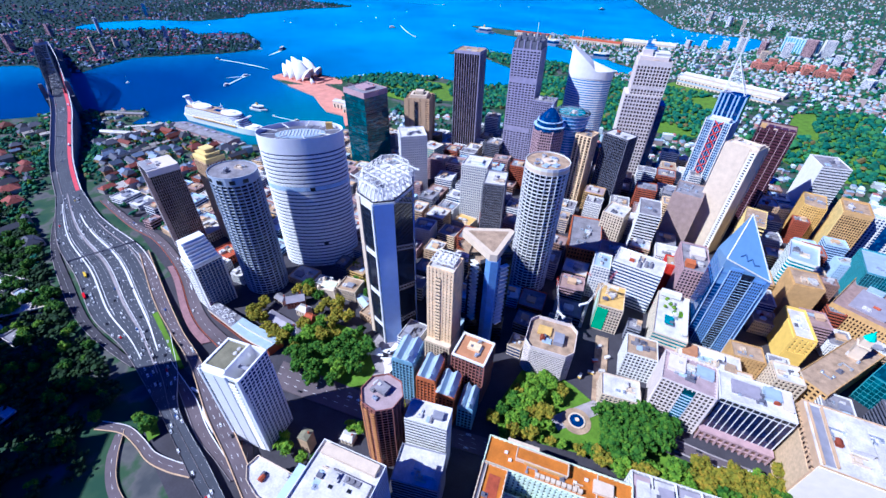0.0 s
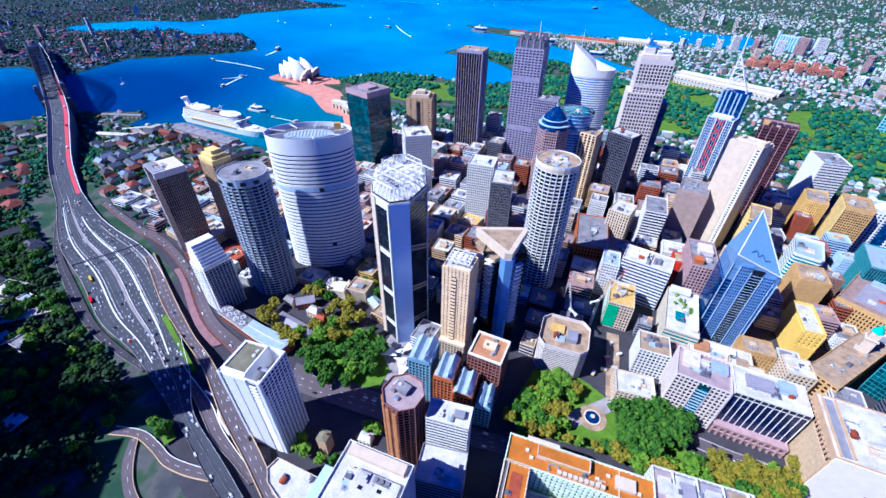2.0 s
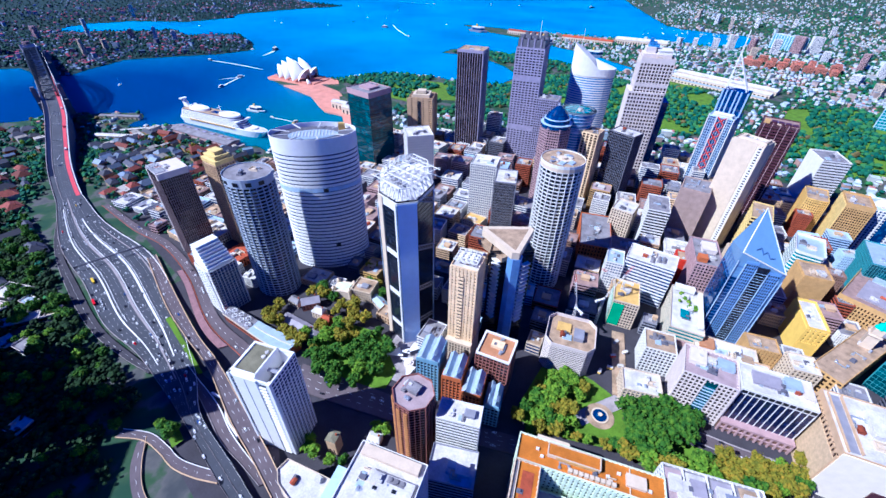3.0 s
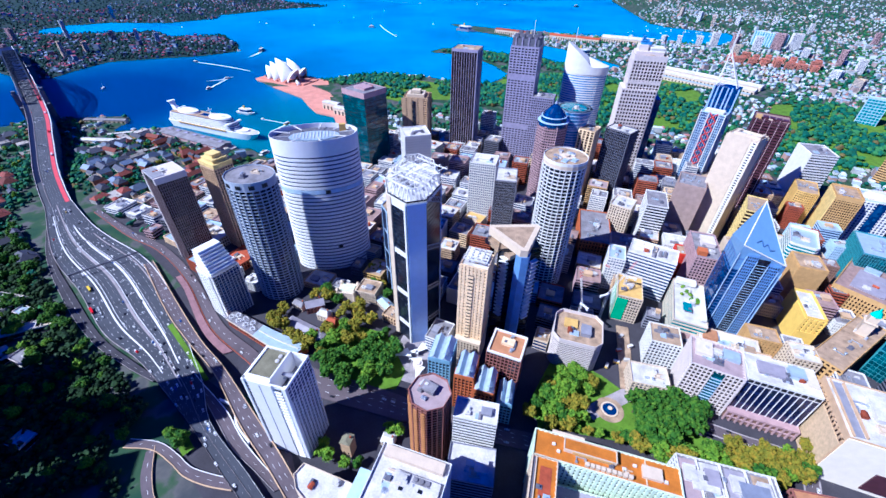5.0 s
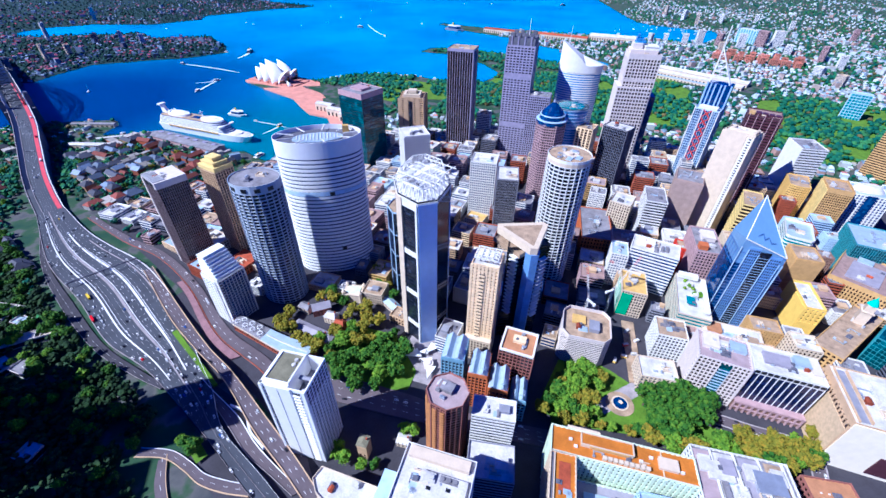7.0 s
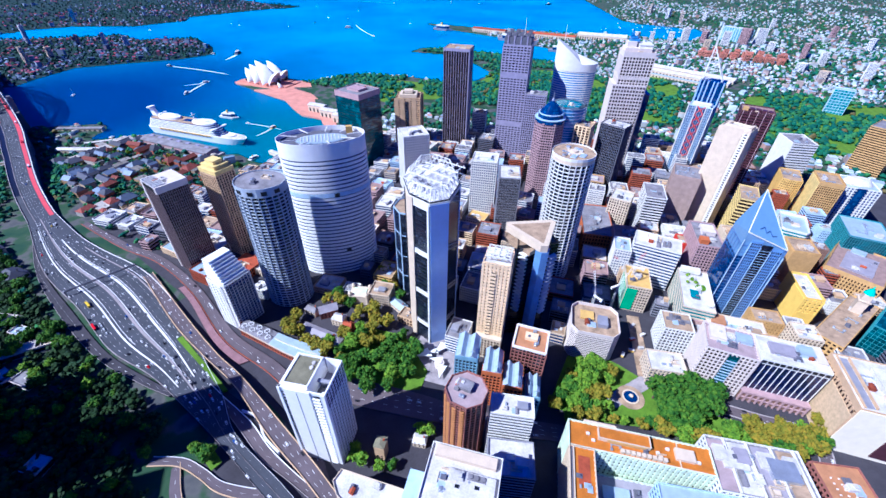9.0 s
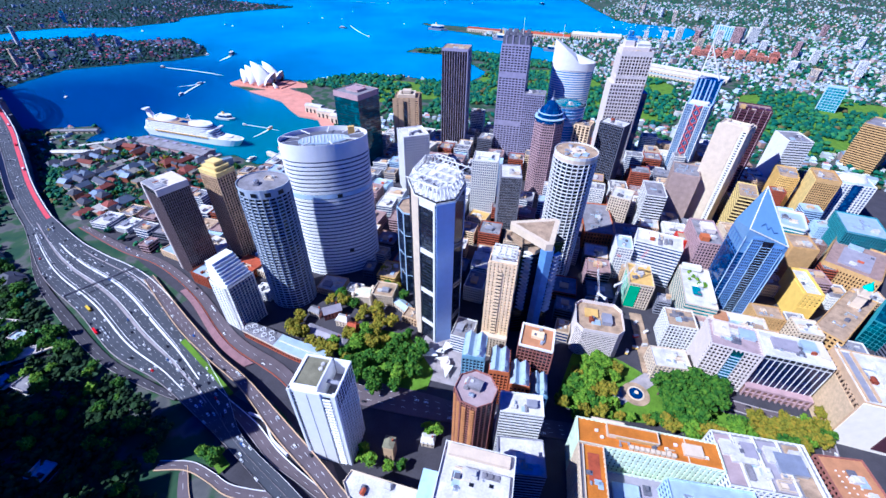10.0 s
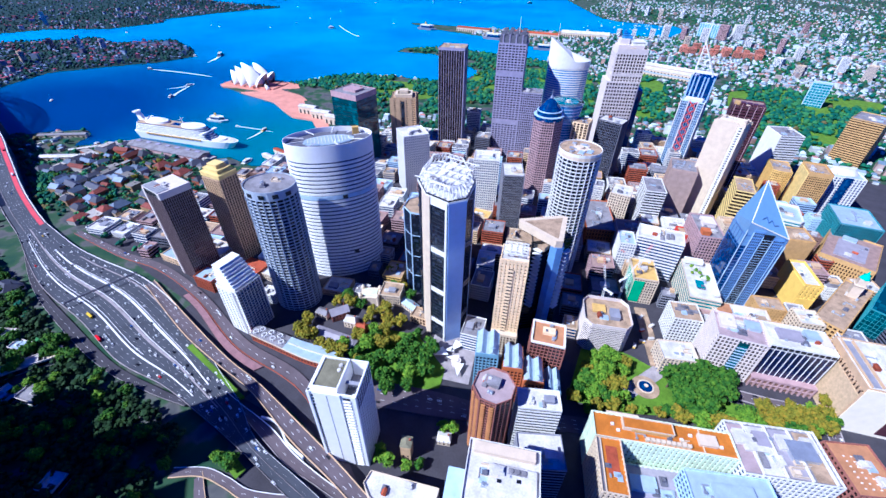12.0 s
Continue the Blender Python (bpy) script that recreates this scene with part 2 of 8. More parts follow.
# ---- mesh tools ----
class Shape:
    """Faces gathered into one mesh."""

    def __init__(self):
        self.v, self.f, self.m = [], [], []

    def prism(self, poly, z0, z1, top=None, mi=0, cap=0, bottom=True):
        n, b = len(poly), len(self.v)
        self.v += [(x, y, z0) for x, y in poly] + [(x, y, z1) for x, y in (top or poly)]
        self.f += [(b + i, b + (i + 1) % n, b + n + (i + 1) % n, b + n + i) for i in range(n)]
        self.m += [mi] * n
        self.f.append(tuple(b + n + i for i in range(n)))
        self.m.append(cap or mi)
        if bottom:
            self.f.append(tuple(b + i for i in reversed(range(n))))
            self.m.append(mi)
        return self

    def box(self, x, y, z0, w, d, h, rot=0.0, mi=0, cap=0, bottom=True):
        return self.prism([turn(px, py, rot, x, y) for px, py in rect(w, d)], z0, z0 + h, None, mi, cap, bottom)

    def gable(self, x, y, z0, w, d, h, rot=0.0, hip=0.0, mi=0):
        """A pitched roof with its ridge along the longer way; hip draws the ridge's ends in."""
        if d > w:
            w, d, rot = d, w, rot + 90
        b = len(self.v)
        self.v += [(*turn(px, py, rot, x, y), z0) for px, py in rect(w, d)]
        self.v += [(*turn(s * (w / 2 - hip), 0, rot, x, y), z0 + h) for s in (-1, 1)]
        self.f += [(b, b + 1, b + 5, b + 4), (b + 2, b + 3, b + 4, b + 5), (b + 1, b + 2, b + 5), (b + 3, b, b + 4), (b + 3, b + 2, b + 1, b)]
        self.m += [mi] * 5
        return self

    def beam(self, p, q, r, mi=0):
        """A square bar from p to q."""
        p, q = Vector(p), Vector(q)
        u = (q - p).normalized()
        a = u.cross(Vector((0, 0, 1)) if abs(u.z) < 0.9 else Vector((1, 0, 0))).normalized() * r
        c = u.cross(a)
        b = len(self.v)
        self.v += [tuple(e + s * a + k * c) for e in (p, q) for s, k in ((-1, -1), (1, -1), (1, 1), (-1, 1))]
        self.f += [(b + i, b + (i + 1) % 4, b + 4 + (i + 1) % 4, b + 4 + i) for i in range(4)] + [(b + 3, b + 2, b + 1, b), (b + 4, b + 5, b + 6, b + 7)]
        self.m += [mi] * 6
        return self

    def mesh(self, name, *mats):
        me = bpy.data.meshes.new(name)
        me.from_pydata(self.v, [], self.f)
        for m in mats:
            me.materials.append(m)
        if len(mats) > 1:
            me.polygons.foreach_set("material_index", self.m)
        me.update()
        return me


def rect(w, d):
    return [(-w / 2, -d / 2), (w / 2, -d / 2), (w / 2, d / 2), (-w / 2, d / 2)]


def turn(x, y, rot, cx=0.0, cy=0.0):
    c, s = math.cos(radians(rot)), math.sin(radians(rot))
    return cx + c * x - s * y, cy + s * x + c * y


def ring(n, rx, ry=None, phase=0.0):
    return [(rx * math.cos(2 * math.pi * (i + phase) / n), (ry or rx) * math.sin(2 * math.pi * (i + phase) / n)) for i in range(n)]


def grown(poly, o):
    """A convex outline, counter-clockwise, moved out by o."""
    n, res = len(poly), []
    for i in range(n):
        p, c, q = Vector(poly[i - 1]), Vector(poly[i]), Vector(poly[(i + 1) % n])
        a, b = (c - p).normalized(), (q - c).normalized()
        na, nb = Vector((a.y, -a.x)), Vector((b.y, -b.x))
        k = (na + nb) / max(0.3, 1 + na.dot(nb))
        res.append(tuple(c + k * o))
    return res


def part(name, me, parent, label="", at=(0, 0, 0), rz=0.0, mats=()):
    """One mesh object under a thing or a part."""
    if isinstance(me, Shape):
        me = me.mesh(name, *mats)
    ob = new(name, me)
    ob.parent = parent
    ob.location, ob.rotation_euler = at, (0, 0, radians(rz))
    return tagged(ob, label) if label else ob


def thing(name, label, category, x, y, z, rot=0.0, group="", kind=""):
    ob = new(name)
    ob.location, ob.rotation_euler = (x, y, z), (0, 0, radians(rot))
    ob.empty_display_size = 2
    return tagged(ob, label, category, group, kind)

# ---- land and water ----
SOUTH = [(1400, -900), (-1500, -900), (-1600, -300), (-1612, -45), (-1580, 20), (-1560, 100), (-1503, 190), (-1436, 262), (-1385, 250), (-1345, 190),
         (-1300, 240), (-1262, 285), (-1060, 322), (-1000, 345), (-985, 372), (-900, 372), (-860, 400), (-860, 520), (-930, 600), (-1009, 648), (-1074, 634),
         (-1143, 655), (-1230, 690), (-1400, 690), (-1509, 698), (-1560, 760), (-1545, 800), (-1466, 850), (-1356, 869), (-1333, 955), (-1295, 1062),
         (-1190, 1130), (-1090, 1166), (-930, 1190), (-892, 1260), (-905, 1400), (-1040, 1490), (-1240, 1560), (-1401, 1494), (-1424, 1605)]
EAST = [(-1300, 1680), (-1130, 1700), (-1000, 1725), (-850, 1720), (-697, 1736), (-639, 1790), (-640, 1860), (-786, 1924), (-900, 1990), (-1078, 2012),
        (-1261, 2092), (-1580, 2112), (-1862, 2200), (-1862, 2240), (-1354, 2329), (-998, 2484), (-735, 2599), (-432, 2686), (-394, 3005), (-480, 3163),
        (-711, 3117), (-929, 3177), (-1093, 3435), (-1500, 4100), (-1933, 4833), (-2300, 5600), (-2300, 9000), (1400, 9000)]
NORTH = [(-7000, -900), (-2200, -900), (-2343, -300), (-2356, 22), (-2300, 110), (-2100, 150), (-2050, 215), (-2115, 296), (-2193, 433), (-2116, 606),
         (-2042, 745), (-2027, 895), (-2175, 974), (-2452, 1041), (-2582, 826), (-2799, 846), (-2950, 640), (-3120, 400), (-3250, 420), (-3330, 560),
         (-3300, 760), (-3054, 1001), (-3029, 1274), (-3185, 1385), (-3194, 1735), (-3102, 2221), (-3546, 2148), (-3900, 2150), (-7000, 3200)]


def inside_dist(px, py, poly):
    """Metres from the outline, positive within."""
    px, py = np.asarray(px, float), np.asarray(py, float)
    dist, odd = np.full(px.shape, 1e9), np.zeros(px.shape, bool)
    for (ax, ay), (bx, by) in zip(poly, poly[1:] + poly[:1]):
        ex, ey = bx - ax, by - ay
        t = np.clip(((px - ax) * ex + (py - ay) * ey) / (ex * ex + ey * ey), 0, 1)
        dist = np.minimum(dist, np.hypot(px - ax - t * ex, py - ay - t * ey))
        cross = ((ay > py) != (by > py)) & (px < ax + (py - ay) / (by - ay + 1e-12) * ex)
        odd ^= cross
    return np.where(odd, dist, -dist)


def land(px, py):
    return np.maximum(inside_dist(px, py, SOUTH + EAST), inside_dist(px, py, NORTH))


def height(px, py):
    """The ground's height over the harbour."""
    px, py = np.asarray(px, float), np.asarray(py, float)
    s = land(px, py)
    u = np.clip((s - 20) / 380, 0, 1)
    far = np.clip((np.hypot(px, py) - 1500) / 1500, 0, 1) * np.clip((s - 100) / 600, 0, 1)
    hill = 0.5 + 0.5 * np.sin(px * 0.0031 + 1.3) * np.cos(py * 0.0027 + 0.4) + 0.3 * np.sin(px * 0.007 + py * 0.005)
    return np.clip(s, -20, 12) * 0.25 + 23 * u * u * (3 - 2 * u) + far * hill * 28


def ground_at(x, y):
    return float(height(x, y))


def axis(lo, hi, mid0, mid1, fine, coarse):
    return np.concatenate([np.arange(lo, mid0, coarse), np.arange(mid0, mid1, fine), np.arange(mid1, hi + coarse, coarse)])


CBD = [(-860, 380), (-860, 560), (-700, 700), (-500, 820), (-330, 900), (-150, 960), (260, 1000), (260, -80), (-90, -80), (-330, -60), (-480, 10), (-620, 40), (-860, 40), (-860, 180)]
_xs, _ys = axis(-6200, 1300, -2700, 250, 20, 60), axis(-700, 8200, -250, 2500, 20, 60)
_X, _Y = np.meshgrid(_xs, _ys, indexing="ij")
_Z, _C = height(_X, _Y), inside_dist(_X, _Y, CBD)
_n = len(_ys)
_ids = np.arange(_X.size).reshape(_X.shape)
_quads = np.stack([_ids[:-1, :-1], _ids[1:, :-1], _ids[1:, 1:], _ids[:-1, 1:]], -1).reshape(-1, 4)
_me = bpy.data.meshes.new("ground")
_me.from_pydata(np.stack([_X, _Y, _Z], -1).reshape(-1, 3).tolist(), [], _quads.tolist())
_me.materials.append(SUBURB), _me.materials.append(ASPHALT), _me.materials.append(HAZED_NORTHGROUND)
# land across the harbour takes the ground colour with haze mixed in
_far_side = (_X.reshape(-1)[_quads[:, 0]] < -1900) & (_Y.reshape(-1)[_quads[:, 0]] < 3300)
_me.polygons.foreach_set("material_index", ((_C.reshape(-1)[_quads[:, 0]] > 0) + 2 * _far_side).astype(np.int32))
_me.polygons.foreach_set("use_smooth", np.ones(len(_quads), bool))
ground = tagged(new("ground", _me), "dark asphalt city ground running out into green suburbs", "ground", kind="structure")


def water_mat():
    m = bpy.data.materials.new("harbour_water")
    m.use_nodes = True
    N, L = m.node_tree.nodes, m.node_tree.links
    p = N["Principled BSDF"]
    p.inputs["Roughness"].default_value, p.inputs["IOR"].default_value = 0.42, 1.33
    p.inputs["Specular IOR Level"].default_value = 0.3
    # light spreads in the murky water, so shadows on it have no hard edge
    p.subsurface_method = "BURLEY"
    p.inputs["Subsurface Weight"].default_value, p.inputs["Subsurface Scale"].default_value = 1.0, 25.0
    p.inputs["Subsurface Radius"].default_value = (1, 1, 1)
    geo, n1, n2 = N.new("ShaderNodeNewGeometry"), N.new("ShaderNodeTexNoise"), N.new("ShaderNodeTexNoise")
    n1.inputs["Scale"].default_value, n1.inputs["Detail"].default_value = 0.0022, 4
    n2.inputs["Scale"].default_value, n2.inputs["Detail"].default_value = 0.11, 5
    for n in (n1, n2):
        L.new(geo.outputs["Position"], n.inputs["Vector"])
    rp = N.new("ShaderNodeValToRGB")
    e = rp.color_ramp.elements
    e[0].position, e[0].color = 0.36, (0.0, 0.19, 0.43, 1)
    e[1].position, e[1].color = 0.66, (0.0, 0.29, 0.60, 1)
    L.new(n1.outputs[0], rp.inputs[0])
    # shallow, silty water in the cove by the quays
    d, mr, mx = N.new("ShaderNodeVectorMath"), N.new("ShaderNodeMapRange"), N.new("ShaderNodeMix")
    d.operation = "DISTANCE"
    d.inputs[1].default_value = (-940, 500, 0)
    L.new(geo.outputs["Position"], d.inputs[0])
    mr.inputs[1].default_value, mr.inputs[2].default_value, mr.inputs[3].default_value, mr.inputs[4].default_value = 90, 480, 0.85, 0.0
    L.new(d.outputs["Value"], mr.inputs[0])
    mx.data_type = "RGBA"
    L.new(mr.outputs[0], mx.inputs[0])
    # dimmer light and shadow round the bridge, put into the water's base colour
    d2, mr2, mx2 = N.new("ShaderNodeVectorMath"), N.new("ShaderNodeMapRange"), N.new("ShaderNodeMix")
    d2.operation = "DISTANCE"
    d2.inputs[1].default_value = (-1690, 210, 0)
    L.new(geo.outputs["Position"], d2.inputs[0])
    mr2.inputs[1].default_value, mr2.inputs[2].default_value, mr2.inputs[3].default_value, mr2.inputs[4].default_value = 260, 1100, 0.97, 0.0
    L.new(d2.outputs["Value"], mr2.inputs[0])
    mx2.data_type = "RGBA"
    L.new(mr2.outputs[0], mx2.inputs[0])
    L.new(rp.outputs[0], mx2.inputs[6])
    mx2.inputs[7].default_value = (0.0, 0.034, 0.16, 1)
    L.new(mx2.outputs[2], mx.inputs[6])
    mx.inputs[7].default_value = (0.0, 0.15, 0.20, 1)
    L.new(mx.outputs[2], p.inputs["Base Color"])
    b = N.new("ShaderNodeBump")
    b.inputs["Strength"].default_value, b.inputs["Distance"].default_value = 0.25, 1.0
    L.new(n2.outputs[0], b.inputs["Height"])
    L.new(b.outputs[0], p.inputs["Normal"])
    return m


_w = Shape()
_w.v, _w.f, _w.m = [(-9000, -2500, 0), (2500, -2500, 0), (2500, 9500, 0), (-9000, 9500, 0)], [(0, 1, 2, 3)], [0]
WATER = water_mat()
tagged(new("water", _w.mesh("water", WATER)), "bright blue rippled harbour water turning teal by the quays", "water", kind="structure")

# ---- towers ----
rng = random.Random(7)
FOOT = []  # plan circles of what stands: x, y, radius


def clutter_meshes():
    res = []
    s = Shape().box(0, 0, 0, 4, 2.4, 1.8)
    for i in (-1, 1):
        s.prism([(i + x * 0.7, y * 0.7) for x, y in ring(8, 1)], 1.8, 2.2)
    res.append(s.mesh("air_handler", STEEL))
    s = Shape().box(0, 0, 0, 6, 4.4, 3.0).box(0, 0, 3.0, 6.5, 4.9, 0.3).box(1.2, 0, 3.3, 2.4, 2.2, 1.1).box(-3.6, 0, 0, 1.4, 2.4, 2.2)
    res.append(s.mesh("lift_overrun", R_WHITE))
    s = Shape().box(0, 0, 0.4, 10, 1, 0.9).box(4.2, 2.6, 0.4, 1, 5, 0.9).box(-4.6, 1.6, 0, 2.2, 2.6, 2.0).box(4.2, 5.4, 0, 2.4, 2.2, 1.7)
    res.append(s.mesh("duct_run", STEEL))
    s = Shape()
    s.box(0, 0, 0, 9.8, 3.4, 2.2)
    for i in range(3):
        s.prism([(i * 3.4 - 3.4 + x, y) for x, y in ring(10, 1.1)], 2.1, 2.9)
    res.append(s.mesh("cooling_unit", R_GREY))
    s = Shape().box(0, 0, 0, 8, 6, 0.5).box(0, 0, 0.5, 7.2, 5.2, 0.7)
    res.append(s.mesh("roof_light", R_BLUE))
    s = Shape().box(0, 0, 0, 9, 0.35, 2.2).box(4.5, 3, 0, 0.35, 6, 2.2).box(0, 6, 0, 9, 0.35, 2.2).box(1, 3, 0, 4, 3, 1.6)
    res.append(s.mesh("plant_screen", CREAM))
    s = Shape().box(0, 0, 0, 5, 3.6, 2.8).gable(0, 0, 2.8, 5.6, 4.2, 1.1)
    res.append(s.mesh("roof_hut", R_TERRA))
    s = Shape().box(0, 0, 0, 7, 5, 1.1).box(0.6, 0.3, 1.1, 3, 2.4, 2.2)
    res.append(s.mesh("machine_plinth", DARKGREY))
    return res


CLUTTER = clutter_meshes()


def clutter(parent, w, d, z, n, rot=0.0):
    for _ in range(n):
        me = rng.choices(CLUTTER, (5, 4, 4, 3, 3, 3, 1, 4))[0]
        k = min(1.2, min(w, d) / 21)
        o = part(me.name.split(".")[0], me, parent, "", (rng.uniform(-0.36, 0.36) * w, rng.uniform(-0.36, 0.36) * d, z), rot + rng.choice((0, 90, 180, 270)))
        o.scale = (k, k, k)


def tower(label, x, y, rot, size, top, wall, pane, roof=R_GREY, storey=3.7, band=1.2, bay=0.0, pier=0.6, out=0.4, base=None, lip=1.4,
          plant=(), units=4, name="tower", category="office tower", crown=0.0, parent=None, foot=True, podium=None):
    """A building: a glazed core, a band of wall for each storey, piers at each bay, roof, parapet and roof plant.
    size: (w, d) or an outline; crown: metres of solid wall below the roof."""
    poly = rect(*size) if isinstance(size[0], (int, float)) else size
    w, d = max(p[0] for p in poly) - min(p[0] for p in poly), max(p[1] for p in poly) - min(p[1] for p in poly)
    z0 = (ground_at(x, y) - 1.0) if base is None else base
    h = top - z0
    if foot:
        FOOT.append((x, y, math.hypot(w, d) / 2))
    ob = thing(name, label, category, x, y, z0, rot)
    part("glazed_core", Shape().prism(poly, 0, h - 0.6, bottom=False), ob, "", mats=(pane,))
    near = math.hypot(x + 50, y + 40) < 345 and name not in ("city_block", "row_block")
    bp, joined = grown(poly, out), Shape()
    storey = storey * 1.2 if storey < 4.5 else storey
    band *= 1.15
    levels = int((h - crown - 1) / storey)
    sp = (h - crown) / max(1, levels)
    if band > 0:
        me = Shape().prism(bp, 0, band).mesh("storey_band", wall)
        for i in range(levels):
            if near:
                part("storey_band", me, ob, "", (0, 0, i * sp))
            else:
                joined.prism(bp, i * sp, i * sp + band)
    if crown > 0:
        part("crown_wall", Shape().prism(grown(poly, out + 0.03), h - crown, h), ob, "", mats=(wall,))
    if bay > 0:
        me = Shape().box(0, 0, 0, pier, out * 2 + 0.5, h - crown - 0.05).mesh("pier", wall)
        n = len(poly)
        for i in range(n):
            a, b = Vector(poly[i]), Vector(poly[(i + 1) % n])
            e = b - a
            k = max(1, round(e.length / bay))
            ang = math.degrees(math.atan2(e.y, e.x))
            for j in range(k):
                c = a + e * (j / k)
                c += Vector((e.y, -e.x)).normalized() * 0.15
                if near:
                    part("pier", me, ob, "", (c.x, c.y, 0), ang)
                else:
                    joined.box(c.x, c.y, 0, pier, out * 2 + 0.5, h - crown - 0.05, ang, bottom=False)
    if joined.f:
        part("facade_frame", joined, ob, "", mats=(wall,))
    deck = part("roof", Shape().prism(grown(poly, out * 0.5), h - 0.9, h - 0.3 if not crown else h + 0.05), ob, "", mats=(roof,))
    if lip > 0:
        s, n = Shape(), len(poly)
        po, pi = grown(poly, out + 0.02), grown(poly, out - 0.5)
        s.v = [(x, y, z) for q, z in ((po, h - 0.4), (po, h + lip), (pi, h + lip), (pi, h - 0.4)) for x, y in q]
        s.f = [(k * n + i, k * n + (i + 1) % n, (k + 1) * n + (i + 1) % n, (k + 1) * n + i) for k in range(3) for i in range(n)]
        part("parapet", s, ob, "", mats=(wall,))
    for px, py, pw, pd, ph, pm in plant:
        part("plant_room", Shape().box(0, 0, 0, pw, pd, ph).box(0, 0, ph, pw + 0.6, pd + 0.6, 0.3), deck, "", (px, py, h - 0.3), mats=(pm,))
    if units:
        clutter(deck, w * 0.75, d * 0.75, h - 0.3, units)
    return ob


slab = tower("white slab tower with gridded windows and a sunken roof court", -260, 35, 25, (38, 32), 113, PUREWHITE, G_BLUE, R_GREY, 3.4, 0.95, 4.2, 0.9, 0.5, lip=0, units=0)
octagon = tower("brown octagonal apartment tower with golden balcony bays", -160, 105, 10, ring(8, 17, 17, 0.5), 115, BRICKROSE, G_BROWN, R_PINK, 3.0, 1.0, 4.0, 0.8, plant=((-2, 2, 12, 8, 4, R_GREY),), category="apartment tower")
tower("white banded office block with a shaded blue-white roof", -127, 124, 28, (34, 18), 100, WHITE, G_DARK, R_WHITE, 3.3, 1.5, 0, plant=((8, 0, 8, 6, 3, GREY),))
tower("pale office block with a white roof beside a rooftop pool", -111, 98, 30, (36, 28), 76, GREY, G_DARK, R_WHITE, 3.5, 1.2, 0, plant=((8, -2, 10, 9, 4, R_WHITE),))
near_block = tower("white stepped office block with white roof terraces", -120, 37, 22, (46, 44), 132, WHITE, G_BLUE, R_WHITE, 3.6, 1.4, 0, units=8)
tower("brick office block with a brown gravel roof", -150, 208, 18, (33, 30), 86, BRICKROSE, G_BROWN, R_CLAY, 3.6, 1.0, 3.6, 0.9, plant=((0, 2, 12, 8, 3, BEIGE),))
tower("pale ribbed tower with a yellow-ochre roof deck and chamfered corners", -111, 292, 22, [(-18, -23), (18, -23), (25, -15), (25, 15), (18, 23), (-18, 23), (-25, 15), (-25, -15)], 66, COOLWHITE, G_DARK, R_TAN, 2.2, 1.25, 0, lip=4, plant=((-8, 6, 14, 12, 2, OCHRE), (8, -2, 10, 14, 5, GREY)))
fin_block = tower("dark blue glass office block with white vertical fins", 61, 347, 18, (57, 32), 84, WHITE, G_NAVY, R_WHITE, 3.8, 0, 5.2, 0.5, 0.25, plant=((-8, 1, 22, 14, 3, R_LILAC), (12, 4, 12, 12, 5, R_BLUE), (23, 2, 8, 18, 3, COOLWHITE)), crown=6, units=10)
crate_block = tower("pale office block with an egg-crate window grid", 11, 331, 14, (44, 36), 83, COOLWHITE, G_BROWN, R_PINK, 3.7, 1.0, 3.6, 0.9, 0.9, units=9, plant=((-12, 4, 14, 18, 4, COOLWHITE), (12, 6, 14, 12, 3, R_BLUE)))
cream_block = tower("cream stone block with a pale roof deck and arcaded cornice", 129, 347, 18, (60, 62), 87, SANDY, G_BROWN, R_WHITE, 4.6, 2.8, 5.0, 3.2, plant=((2, 6, 14, 26, 5, R_WHITE), (18, -6, 12, 24, 3, R_WHITE)), crown=6, units=9)
wedge_tower = tower("blue glass tower with white window grid and a slanted wedge top", 4, 455, 21, (44, 36), 135, DEEPBLUE, G_BLUE, R_BLUE, 3.7, 0.5, 7.6, 0.5)
tower("white banded office slab with rooftop plant", -90, 458, 10, (56, 32), 88, WHITE, G_BLUE, R_WHITE, 3.7, 2.0, 0, plant=((-12, 2, 20, 12, 4, WHITE),), units=8)
green_flank = tower("narrow office block with a green glass flank under scaffolds", -93, 400, 20, (28, 42), 65, CREAM, G_DARK, OCHRE, 3.6, 1.4, 3.2, 1.0)
tower("grey and white striped office block", -126, 571, 20, (28, 48), 103, WHITE, G_DARK, R_GREY, 3.7, 1.7, 0)
tower("dark tower with closely set white vertical ribs", -571, 681, 22, (52, 46), 234, LILAC, G_BROWN, R_TAN, 3.9, 0, 5.2, 0.8, 0.7, crown=4)
crown_tower = tower("lilac granite tower with rows of dark windows and a dark crown", -455, 715, 20, (52, 52), 250, LILAC, G_DARK, R_GREY, 3.9, 2.1, 6.5, 2.2, 0.5, crown=2)
teal_tower = tower("dark teal glass tower with a pinkish stone top band", -672, 487, 2, (62, 58), 175, PINK, G_TEAL, R_GREY, 30, 0, 0, crown=9, plant=((0, 0, 30, 24, 4, PINK),))
slot_tower = tower("pale stone tower with a dark vertical slot", -650, 612, 35, (50, 46), 140, SANDY, G_DARK, R_TAN, 3.7, 2.8, 12, 9, plant=((0, 0, 24, 20, 6, SANDY),))
tower("white tower with a blank flank and small windows", -518, 468, 55, (45, 45), 134, WHITE, G_BLUE, R_WHITE, 3.7, 2.2, 3.6, 2.2, plant=((0, 0, 14, 10, 4, WHITE),))
tower("dark tower with fine grey vertical ribs", -308, 440, 30, (30, 42), 130, GREY, G_DARK, R_WHITE, 3.7, 0.3, 1.6, 0.5, 0.5)
